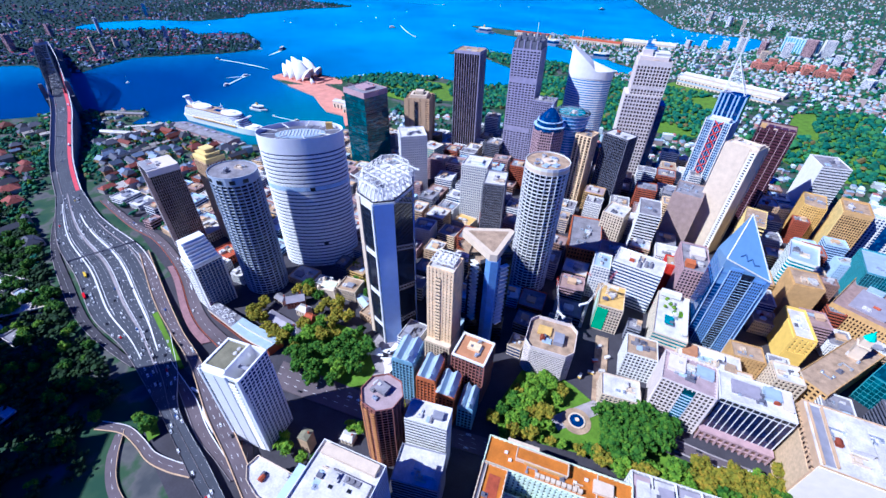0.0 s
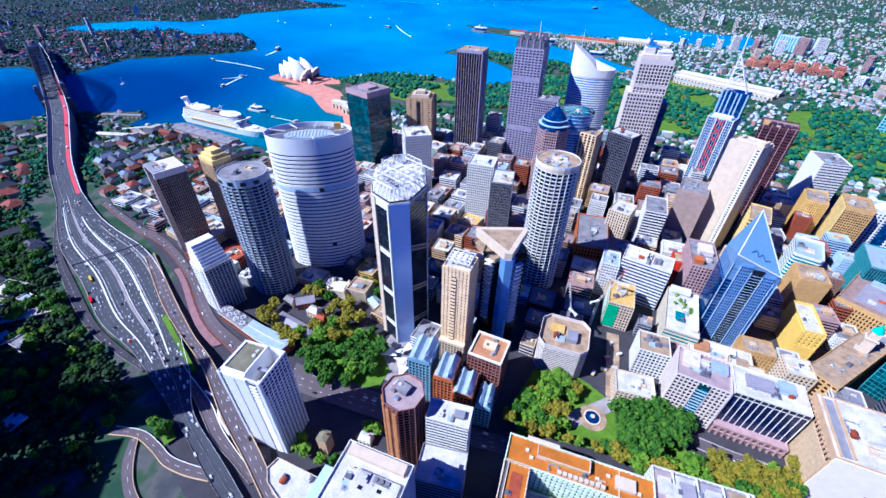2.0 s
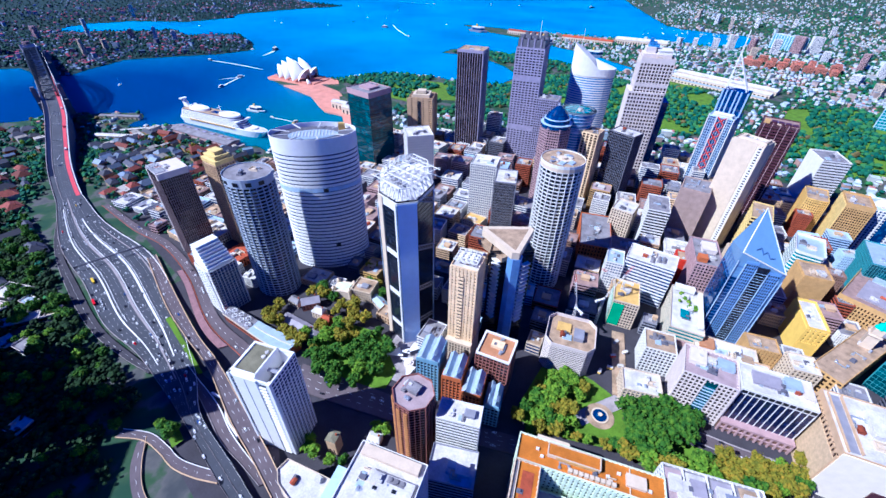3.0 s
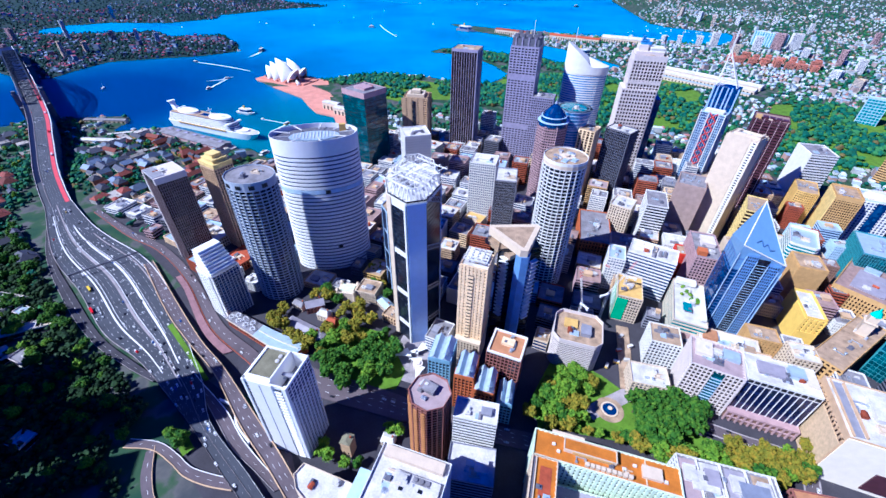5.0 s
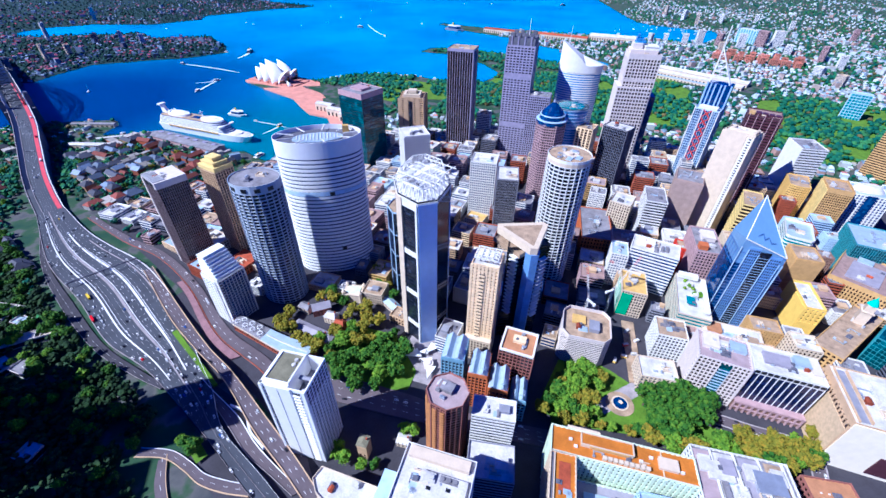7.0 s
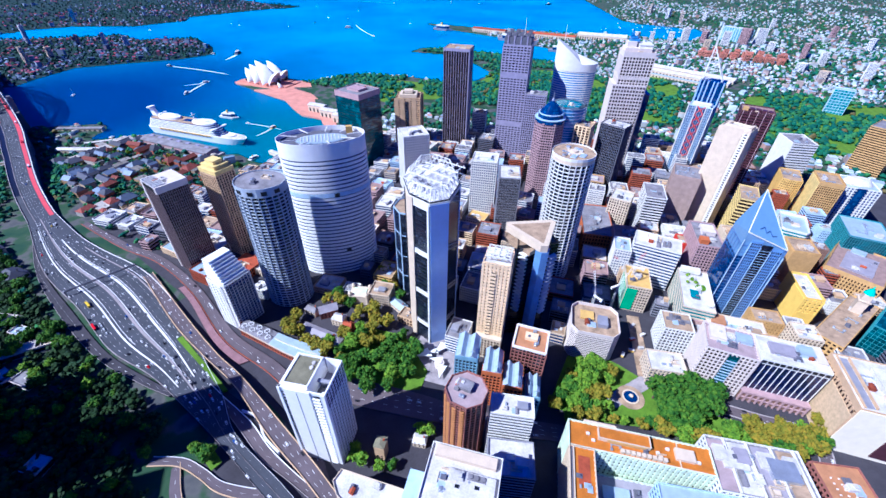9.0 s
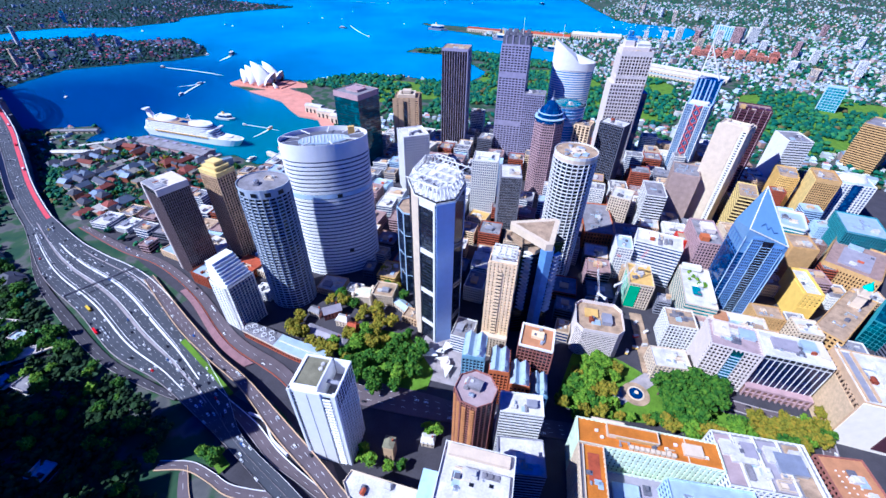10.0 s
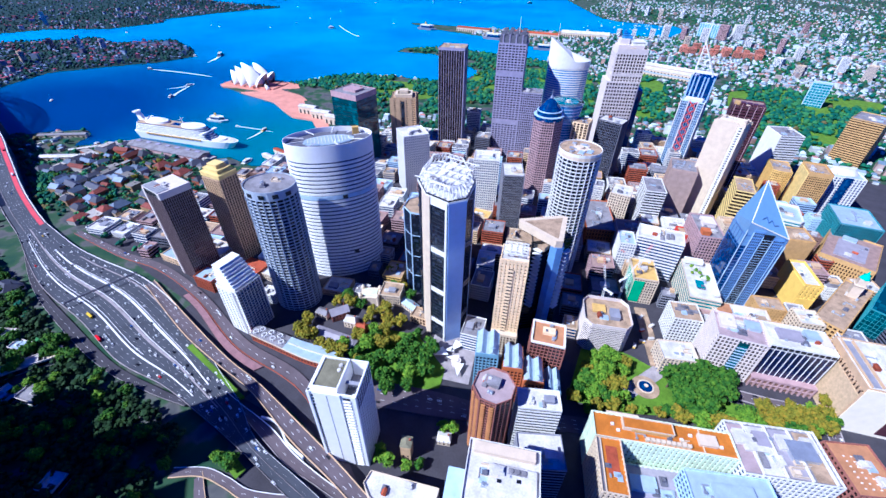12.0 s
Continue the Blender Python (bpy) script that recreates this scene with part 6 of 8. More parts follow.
# the arch's shade on the deck, laid on as a thin black strip
part("arch_deck", APPROACH.strip(Shape(), 0.02, 0.98, 0.0, 0.42, 0.12, 0.2, 40), _ap, "black strip that stands for arch shade on the deck", mats=(BLACK,))
IRON = mat("dark_bridge_steel", (0.026, 0.036, 0.058), 0.6, 0.2)
BRIDGE = thing("arch_bridge", "dark grey steel arch bridge over the harbour", "bridge", -1785, 125, 0, 173.4)
_N = 24
for _sy in (-15, 15):
    _s = Shape()
    _lo = [(-252 + 504 * i / _N, 8 + 108 * (1 - (2 * i / _N - 1) ** 2)) for i in range(_N + 1)]
    _hi = [(x, 70 + 64 * (1 - (2 * i / _N - 1) ** 2) ** 0.9) for i, (x, z) in enumerate(_lo)]
    for i in range(_N):
        _s.beam((_lo[i][0], _sy, _lo[i][1]), (_lo[i + 1][0], _sy, _lo[i + 1][1]), 1.5).beam((_hi[i][0], _sy, _hi[i][1]), (_hi[i + 1][0], _sy, _hi[i + 1][1]), 1.3)
        _s.beam((_hi[i][0], _sy, _hi[i][1]), (_lo[i + 1][0], _sy, _lo[i + 1][1]), 0.8)
    for i in range(_N + 1):
        _s.beam((_lo[i][0], _sy, _lo[i][1]), (_hi[i][0], _sy, _hi[i][1]), 0.9)
        if 3 < i < _N - 3:
            _s.beam((_lo[i][0], _sy, _lo[i][1]), (_lo[i][0], _sy, 57), 0.6)
    part("arch_truss", _s, BRIDGE, mats=(IRON,))
_s = Shape()
for i in range(_N + 1):
    x = -252 + 504 * i / _N
    z = 70 + 64 * (1 - (2 * i / _N - 1) ** 2) ** 0.9
    _s.beam((x, -15, z), (x, 15, z), 0.9)
    if i < _N:
        x1, z1 = -252 + 504 * (i + 1) / _N, 70 + 64 * (1 - (2 * (i + 1) / _N - 1) ** 2) ** 0.9
        _s.beam((x, -15, z), (x1, 15, z1), 0.6).beam((x, 15, z), (x1, -15, z1), 0.6)
part("top_bracing", _s, BRIDGE, mats=(IRON,))
for _sx in (-262, 262):
    for _sy in (-27, 27):
        part("pylon", Shape().prism(rect(16, 12), 0, 80, [(_sx * 0 + x * 0.85, y * 0.85) for x, y in rect(16, 12)]).box(0, 0, 80, 15, 11.5, 3).box(0, 0, 83, 11, 8, 6), BRIDGE, "granite pylon", (_sx, _sy, 0), mats=(DARKGREY,))
    part("abutment", Shape().box(_sx, 0, 0, 40, 60, 53), BRIDGE, mats=(DARKGREY,))

# long curved brick warehouse terrace beside the street
BOND = Way([(-444, 58, 38), (-412, 63, 38), (-368, 70, 38), (-336, 79, 38)], [(-450, 70, 38), (-424, 76, 38), (-383, 84, 38), (-338, 97, 38)], 60)
TERRACE_ROW = thing("warehouse_terrace", "long curved brick terrace with a pale metal roof", "terrace", 0, 0, 0)
part("wall", BOND.strip(Shape(), 0, 1, 0, 1, 0, 14, 24), TERRACE_ROW, "red brick wall", mats=(RUST,))
part("roof", BOND.strip(Shape(), -0.05, 1.05, 0.44, 1, 0.7, 0.7, 16), TERRACE_ROW, "pale blue metal roof", mats=(R_BLUE,))
part("roof_deck", BOND.strip(Shape(), -0.05, 1.05, 0, 0.44, 0.5, 0.5, 12), TERRACE_ROW, "grey roof deck", mats=(R_GREY,))
part("cornice", BOND.strip(Shape(), -0.09, 0.0, 0, 1, 0.2, 1.6, 24), TERRACE_ROW, "pale cornice", mats=(CREAM,))
part("roof_ridge", BOND.strip(Shape(), 0.46, 0.54, 0.46, 0.98, 1.6, 1.0, 14), TERRACE_ROW, mats=(R_WHITE,))
_s = Shape()
for _i in range(26):
    for _z in (3.5, 7.2):
        _c = BOND.at(0.02 + 0.038 * _i, -0.01)
        _s.box(_c.x, _c.y, 38 - _z - 1.4, 1.3, 0.8, 2.0, 12)
tagged(part("window_row", _s, TERRACE_ROW, "rows of dark sash windows", mats=(G_DARK,)), kind="stuff")
for _i in range(7):
    _c = BOND.at(0.06 + 0.055 * _i, 0.3 + 0.4 * (_i % 2))
    _s, _q = Shape(), ring(6, 3.0)
    for _k in range(6):
        _s.beam((*_q[_k], 41), (*_q[(_k + 1) % 6], 41), 0.26).beam((*_q[_k], 38), (*_q[_k], 41), 0.2)
    part("roof_frame", _s, TERRACE_ROW, "white hexagonal roof frame", (_c.x, _c.y, 0), 20, (PUREWHITE,))
CAFE = thing("cafe_pavilion", "white angular canopies round a small kiosk on a plaza", "pavilion", -238, 167, ground_at(-238, 167) + 0.6, 20)
for _x, _y, _r, _w in ((-14, 2, 10, 12), (2, 16, 40, 11), (4, -2, -20, 9), (10, -14, 70, 10), (-4, 8, 0, 7)):
    _c = part("canopy", Shape().prism([(-_w, -_w * 0.5), (_w * 0.8, -_w * 0.3), (_w * 0.2, _w * 0.6)], 5.2, 5.8), CAFE, "", (_x, _y, 0), _r, (PUREWHITE,))
    for _px, _py in ((-_w * 0.7, -_w * 0.35), (_w * 0.6, -_w * 0.2), (_w * 0.1, _w * 0.4)):
        part("post", Shape().box(_px, _py, -5.5, 0.4, 0.4, 10.8), _c, mats=(STEEL,))
part("kiosk", Shape().prism(ring(16, 5), -1, 5.6).prism(ring(16, 5.6), 5.6, 6.2).prism(ring(16, 3), 6.2, 7.4), CAFE, "round pale kiosk", (6, -6, 0), mats=(COOLWHITE,))
tagged(new("pavement", Shape().box(-240, 168, ground_at(-240, 168) - 1, 52, 60, 1.4, 20).mesh("pavement", PAVING)), "pale paved plaza under the tower", "pavement", kind="structure")

# gantry across the motorway
GANTRY = thing("sign_gantry", "steel sign gantry spanning the motorway lanes", "gantry", -672, -2, 29, 82)
part("truss", Shape().beam((-40, 0, 7), (40, 0, 7), 0.5).beam((-40, 0, 8.6), (40, 0, 8.6), 0.4), GANTRY, mats=(DARKGREY,))
for _x in (-40, 0, 40):
    part("post", Shape().box(_x, 0, 0, 0.8, 0.8, 8.6), GANTRY, mats=(DARKGREY,))


# ---- vehicles ----
def car_mesh(paint):
    s = Shape()
    s.prism([(-2.3, -0.9), (2.3, -0.9), (2.3, 0.9), (-2.3, 0.9)], 0.35, 0.95, [(-2.2, -0.85), (2.15, -0.85), (2.15, 0.85), (-2.2, 0.85)])
    s.prism([(-0.85, -0.78), (0.95, -0.78), (0.95, 0.78), (-0.85, 0.78)], 1.42, 1.46, mi=0)
    s.prism([(-1.5, -0.8), (1.45, -0.8), (1.45, 0.8), (-1.5, 0.8)], 0.95, 1.42, [(-0.85, -0.72), (0.95, -0.72), (0.95, 0.72), (-0.85, 0.72)], mi=2)
    for x in (-1.4, 1.4):
        s.box(x, 0, 0, 0.62, 1.84, 0.62, mi=1)
    return s.mesh("car", paint, BLACK, G_DARK)


PAINTS = [mat("car_paint_" + n, c, 0.3, 0.1, 0.05) for n, c in (("white", (0.80, 0.80, 0.82)), ("silver", (0.55, 0.57, 0.60)), ("black", (0.02, 0.02, 0.025)), ("red", (0.55, 0.03, 0.03)), ("blue", (0.04, 0.09, 0.28)), ("yellow", (0.75, 0.55, 0.04)))]
NAMES = ["white", "silver", "black", "red", "blue", "yellow"]
CARS = [car_mesh(p) for p in PAINTS]


def vehicle(way, s, f, kind=None):
    p, q = way.at(s, f), way.at(min(1, s + 0.01), f)
    if s >= 0.99:
        p, q = way.at(s - 0.01, f), way.at(s, f)
    k = rng.choices(range(6), (44, 24, 18, 3, 5, 1))[0] if kind is None else kind
    ob = tagged(new("car", CARS[k]), NAMES[k] + " car driving on the grey road", "car", "cars on the roads")
    ob.location, ob.rotation_euler = (p.x, p.y, p.z), (0, 0, math.atan2(q.y - p.y, q.x - p.x))


for _f in (0.03, 0.10, 0.18, 0.26, 0.34, 0.40, 0.48, 0.54, 0.61, 0.69, 0.75, 0.83, 0.9):
    for _k in range(13):
        vehicle(MAIN, rng.uniform(0.02, 0.7) if _k < 11 else rng.uniform(0.7, 0.98), _f)
for _f in (0.28, 0.37, 0.47, 0.56, 0.64):
    for _k in range(11):
        vehicle(APPROACH, rng.uniform(0.42, 0.98), _f)
for _k in range(12):
    vehicle(VIADUCT, rng.uniform(0.1, 0.95), rng.choice((0.2, 0.5, 0.8)))
for _k in range(14):
    vehicle(ESSEX, rng.uniform(0.02, 0.98), rng.choice((0.14, 0.38, 0.62, 0.86)))
    vehicle(KENT, rng.uniform(0.02, 0.9), rng.choice((0.25, 0.75)))
    vehicle(WYND, rng.uniform(0.3, 0.97), rng.choice((0.2, 0.8)))


def bus(way, s, f, paint, label):
    p, q = way.at(s, f), way.at(s + 0.01, f)
    ob = thing("bus", label, "bus", p.x, p.y, p.z, math.degrees(math.atan2(q.y - p.y, q.x - p.x)), "buses on the roads")
    part("body", Shape().box(0, 0, 0.5, 12, 2.5, 1.0).box(0, 0, 2.5, 12, 2.5, 0.6), ob, mats=(paint,))
    part("windows", Shape().box(0, 0, 1.5, 11.8, 2.4, 1.0), ob, mats=(G_DARK,))
    for x in (-3.8, 3.8):
        part("wheel", Shape().box(x, 0, 0, 1, 2.52, 1), ob, mats=(BLACK,))


bus(MAIN, 0.36, 0.12, PAINTS[5], "yellow bus on the motorway")
bus(MAIN, 0.42, 0.02, PAINTS[3], "red bus on the motorway edge")
for _k in range(5):
    bus(APPROACH, 0.5 + 0.09 * _k, 0.85, PAINTS[3] if _k % 2 else PAINTS[0], "bus in the red bridge lane")

# ---- parks and trees ----
WYNYARD = [(-113, 190), (-122, 262), (-105, 284), (-71, 285), (-20, 278), (28, 282), (66, 294), (94, 304), (100, 288), (60, 262), (-10, 236), (-60, 208)]
LANG = [(-345, 108), (-322, 160), (-290, 173), (-236, 150), (-228, 127), (-267, 97), (-303, 90)]
GROVE = [(-420, 128), (-395, 170), (-330, 200), (-320, 172), (-345, 118), (-390, 112)]
GARDENS = [(-1330, 880), (-1290, 1050), (-1090, 1150), (-930, 1175), (-880, 1260), (-895, 1410), (-1235, 1550), (-1395, 1500), (-1415, 1598), (-1130, 1690), (-720, 1720),
           (-500, 1500), (-300, 1120), (-430, 980), (-640, 870), (-900, 760), (-1010, 720), (-1180, 790)]
HYDE = [(-40, 1150), (-70, 1560), (60, 1680), (340, 1700), (260, 1380), (170, 1180), (60, 1080)]
DOMAIN = [(-480, 1480), (-300, 1110), (-190, 1160), (-240, 1500), (-330, 1640), (-460, 1720)]
VERGE = [(-560, -60), (-470, -52), (-420, -48), (-350, -72), (-330, -130), (-560, -150), (-700, -110)]


def lawn(poly, label, lift=0.9, m=GRASS):
    s, n = Shape(), len(poly)
    cx, cy = sum(p[0] for p in poly) / n, sum(p[1] for p in poly) / n
    fine = []
    for a, b in zip(poly, poly[1:] + poly[:1]):
        fine += [(a[0] + (b[0] - a[0]) * k / 4, a[1] + (b[1] - a[1]) * k / 4) for k in range(4)]
    rings = 6
    for r in range(rings, 0, -1):
        s.v += [(cx + (x - cx) * r / rings, cy + (y - cy) * r / rings, 0) for x, y in fine]
    s.v.append((cx, cy, 0))
    z = height([v[0] for v in s.v], [v[1] for v in s.v])
    s.v = [(v[0], v[1], float(h) + lift) for v, h in zip(s.v, z)]
    k = len(fine)
    for r in range(rings - 1):
        s.f += [(r * k + i, r * k + (i + 1) % k, (r + 1) * k + (i + 1) % k, (r + 1) * k + i) for i in range(k)]
    s.f += [((rings - 1) * k + i, (rings - 1) * k + (i + 1) % k, rings * k) for i in range(k)]
    return tagged(new("lawn", s.mesh("lawn", m)), label, "lawn", kind="structure")


lawn(WYNYARD, "bright green lawn of the city park"), lawn(LANG, "shaded green lawn under park trees"), lawn(HYDE, "wide green park lawn")
lawn([(-1250, 900), (-1200, 1040), (-1000, 1120), (-880, 1150), (-760, 1000), (-950, 840), (-1120, 830)], "bright green lawns of the gardens")
lawn([(-870, 1270), (-890, 1400), (-700, 1550), (-480, 1450), (-380, 1150), (-560, 980), (-740, 1060)], "bright green garden lawns")
lawn(DOMAIN, "green lawn beside a car park")
tagged(new("median_lawn", Shape().prism([(-493, 8), (-386, 2.5), (-385, 6.5), (-493, 14)], 28, 30.6).mesh("median_lawn", GRASS)), "narrow green motorway median strip", "lawn", kind="structure")
lawn([(-352, -44), (-345, -34), (-322, -36), (-322, -46)], "small green lawn inside the road loop", 3)
tagged(new("planted_bed", Shape().prism([(-385, 6), (-340, 12), (-300, 8), (-262, 6), (-262, 12), (-300, 20), (-345, 24), (-385, 18)], 24, 27.3).mesh("planted_bed", SUBURB)), "brown and green planted bed under the viaduct", "planting", kind="structure")


def blob(s, c, r, seed, mi=0, squash=0.85):
    """A small uneven clump of foliage: a jittered icosahedron."""
    rr = random.Random(seed)
    g = (1 + 5 ** 0.5) / 2
    b = len(s.v)
    for x, y, z in ((-1, g, 0), (1, g, 0), (-1, -g, 0), (1, -g, 0), (0, -1, g), (0, 1, g), (0, -1, -g), (0, 1, -g), (g, 0, -1), (g, 0, 1), (-g, 0, -1), (-g, 0, 1)):
        k = r / 1.9 * rr.uniform(0.65, 1.3)
        s.v.append((c[0] + x * k, c[1] + y * k, c[2] + z * k * squash))
    for f in ((0, 11, 5), (0, 5, 1), (0, 1, 7), (0, 7, 10), (0, 10, 11), (1, 5, 9), (5, 11, 4), (11, 10, 2), (10, 7, 6), (7, 1, 8), (3, 9, 4), (3, 4, 2), (3, 2, 6), (3, 6, 8), (3, 8, 9), (4, 9, 5), (2, 4, 11), (6, 2, 10), (8, 6, 7), (9, 8, 1)):
        s.f.append(tuple(b + i for i in f))
        s.m.append(mi)


def crown_mesh(seed, leaf):
    """A crown of many clumps round the limb ends, with loose leaf tufts at its rim."""
    rr, s = random.Random(seed), Shape()
    lobes = [(rr.uniform(-4, 4), rr.uniform(-4, 4), rr.uniform(7, 12)) for _ in range(9)]
    for i, l in enumerate(lobes):
        for k in range(20):
            v = Vector((rr.gauss(0, 1), rr.gauss(0, 1), rr.gauss(0, 0.8))).normalized() * rr.uniform(1.0, 3.0)
            blob(s, (l[0] + v.x, l[1] + v.y, l[2] + v.z), rr.uniform(0.9, 1.7), seed * 1000 + i * 50 + k)
        for k in range(26):
            v = Vector((rr.gauss(0, 1), rr.gauss(0, 1), rr.gauss(0, 0.9))).normalized() * rr.uniform(2.8, 4.2)
            p, b = Vector(l) + v, len(s.v)
            a, c = Vector((rr.gauss(0, 1), rr.gauss(0, 1), rr.gauss(0, 1))).normalized() * 0.55, Vector((rr.gauss(0, 1), rr.gauss(0, 1), rr.gauss(0, 1))).normalized() * 0.55
            s.v += [tuple(p - a), tuple(p + c), tuple(p + a), tuple(p - c)]
            s.f.append((b, b + 1, b + 2, b + 3))
            s.m.append(0)
    return s.mesh("crown", leaf)


def trunk_mesh(seed):
    rr, s = random.Random(seed), Shape()
    s.prism(ring(7, 0.6), -1, 5, ring(7, 0.35))
    for _ in range(5):
        a = rr.uniform(0, 6.3)
        s.beam((0, 0, rr.uniform(3.5, 5)), (3.2 * math.cos(a), 3.2 * math.sin(a), rr.uniform(7, 10)), 0.16)
    return s.mesh("trunk", BARK)


CROWNS = {"green": [crown_mesh(i, LEAF) for i in (1, 2, 3)], "autumn": [crown_mesh(i, LEAF_AUT) for i in (4, 5)], "light": [crown_mesh(i, LEAF_LIGHT) for i in (6, 7)]}
TRUNKS = [trunk_mesh(i) for i in (1, 2)]
TREELABEL = {"green": "dark green broad-leaved park tree", "autumn": "yellowing autumn tree with an uneven crown", "light": "bright green leafy street tree"}


def tree(x, y, size, sort, group="park trees"):
    ob = thing("tree", TREELABEL[sort], "tree", x, y, ground_at(x, y) + 0.4, rng.uniform(0, 360), group)
    ob.scale = (size, size, size * rng.uniform(0.9, 1.15))
    part("trunk", rng.choice(TRUNKS), ob)
    part("crown", rng.choice(CROWNS[sort]), ob)


def plant_trees(poly, n, sorts, lo, hi, apart, avoid=()):
    xs, ys = [p[0] for p in poly], [p[1] for p in poly]
    done = []
    for _ in range(n * 40):
        if len(done) >= n:
            break
        x, y = rng.uniform(min(xs), max(xs)), rng.uniform(min(ys), max(ys))
        if float(inside_dist(x, y, poly)) < 2 or any(math.hypot(x - a, y - b) < apart for a, b in done) or any(math.hypot(x - a, y - b) < r for a, b, r in avoid):
            continue
        done.append((x, y))
        tree(x, y, rng.uniform(lo, hi), rng.choice(sorts))


plant_trees([(-114, 188), (-112, 254), (-95, 272), (-66, 262), (-58, 216), (-84, 184)], 24, ("green", "light", "light", "autumn"), 1.0, 1.35, 9, ((-49, 251, 24),))
plant_trees([(-36, 262), (-17, 300), (22, 304), (28, 286), (6, 254), (-18, 244)], 20, ("green",), 1.4, 1.8, 9)
plant_trees([(-40, 222), (-16, 240), (14, 252), (56, 288), (108, 326), (112, 300), (70, 252), (12, 228)], 34, ("autumn", "autumn", "light", "green"), 1.1, 1.5, 8)
for _x, _y in ((-302, 106), (-281, 104), (-295, 93), (-289, 127), (-285, 140), (-273, 121), (-288, 168), (-292, 156), (-255, 145), (-249, 131), (-261, 158), (-257, 108), (-270, 95), (-269, 134), (-310, 97), (-300, 120), (-275, 150), (-262, 122)):
    tree(_x + rng.uniform(-2, 2), _y + rng.uniform(-2, 2), rng.uniform(1.0, 1.5), rng.choice(("green", "green", "green", "light")))
for _x, _y in ((-406, 96), (-396, 94), (-384, 96), (-370, 96), (-356, 97), (-341, 98), (-405, 156), (-398, 168), (-386, 164), (-374, 168), (-356, 169), (-345, 176), (-352, 158), (-335, 146), (-324, 140), (-320, 154), (-366, 221), (-352, 219), (-336, 217), (-381, 240), (-347, 109), (-329, 108), (-322, 121), (-316, 169), (-302, 147), (-330, 165), (-338, 128), (-310, 133), (-318, 100), (-412, 110)):
    tree(_x + rng.uniform(-2, 2), _y + rng.uniform(-2, 2), rng.uniform(0.95, 1.4), rng.choice(("autumn", "autumn", "autumn", "light", "green")))
for _x, _y in ((-221, 40), (-230, 36), (-236, 42), (-198, 52), (-206, 44), (-199, 92), (-192, 95)):
    tree(_x, _y, rng.uniform(0.7, 1.05), rng.choice(("light", "light", "green")), "street trees")
plant_trees(VERGE, 40, ("green", "green", "light"), 0.7, 1.1, 9)
plant_trees([(-356, -48), (-345, -36), (-330, -38), (-335, -48)], 4, ("green", "light"), 0.8, 1.1, 6)
plant_trees([(-900, -60), (-640, -66), (-560, -62), (-700, -130), (-900, -150)], 36, ("green",), 0.9, 1.3, 10)
for _x, _y in ((108, 352), (112, 340), (122, 330), (100, 344), (-182, 140), (-178, 132), (-66, 208), (-56, 213), (-45, 217), (-32, 222)):
    tree(_x, _y, rng.uniform(0.7, 0.9), rng.choice(("autumn", "light")), "street trees")

# fountain and its paved circle
FOUNTAIN = thing("fountain", "round pale stone fountain basin in a paved circle", "fountain", -49, 251, ground_at(-49, 251) + 1.1)
part("paved_circle", Shape().prism(ring(32, 14), 0, 0.25), FOUNTAIN, "pale paving", mats=(R_TAN,))
part("basin_rim", Shape().prism(ring(32, 8), 0.25, 1.1).prism(ring(32, 8.4), 1.0, 1.25), FOUNTAIN, mats=(CREAM,))
part("basin_water", Shape().prism(ring(32, 6.8), 1.2, 1.32), FOUNTAIN, "dark blue water", mats=(G_BLUE,))
part("bowl", Shape().prism(ring(12, 0.6), 1.3, 2.6).prism(ring(16, 1.0), 2.6, 3.1, ring(16, 2.2)), FOUNTAIN, mats=(CREAM,))
tagged(new("pavement", Shape().box(-50, 262, ground_at(-50, 262) + 0.1, 15, 64, 0.95, -25).mesh("pavement", PAVING)), "pale paved path across the park", "pavement", kind="structure")
POOL = thing("swimming_pool", "bright blue hotel pool with white deck", "pool", -150, 80, ground_at(-150, 80) + 6, 28)
part("deck", Shape().box(0, 0, -7, 18, 15, 7.2), POOL, mats=(R_WHITE,))
part("pool_water", Shape().prism(rect(9, 6), 0.2, 0.35), POOL, "bright blue water", mats=(R_BLUE,))

# ---- the harbour: performing arts hall with shells, liner, wharves, boats ----
TERRACE = mat("pink_granite_paving", (0.56, 0.29, 0.23), 0.85, var=0.25, scale=0.05)
SHELLTILE = mat("white_shell_tiles", (0.85, 0.84, 0.81), 0.35, var=0.08)
HALL = thing("shell_hall", "white shell-roofed concert hall on a pink granite podium", "concert hall", -1432, 778, 0, 14)
_pod = [(-118, -50), (-95, -62), (40, -62), (150, -80), (260, -95), (280, -60), (200, -30), (120, 60), (40, 62), (-85, 62), (-118, 45)]
part("podium", Shape().prism([(x, y) for x, y in _pod], -4, 5), HALL, "pink granite forecourt", mats=(TERRACE,))
part("podium_step", Shape().box(-15, 0, 5, 170, 96, 6).box(80, 0, 5, 30, 80, 3), HALL, "stepped pink granite", mats=(TERRACE,))


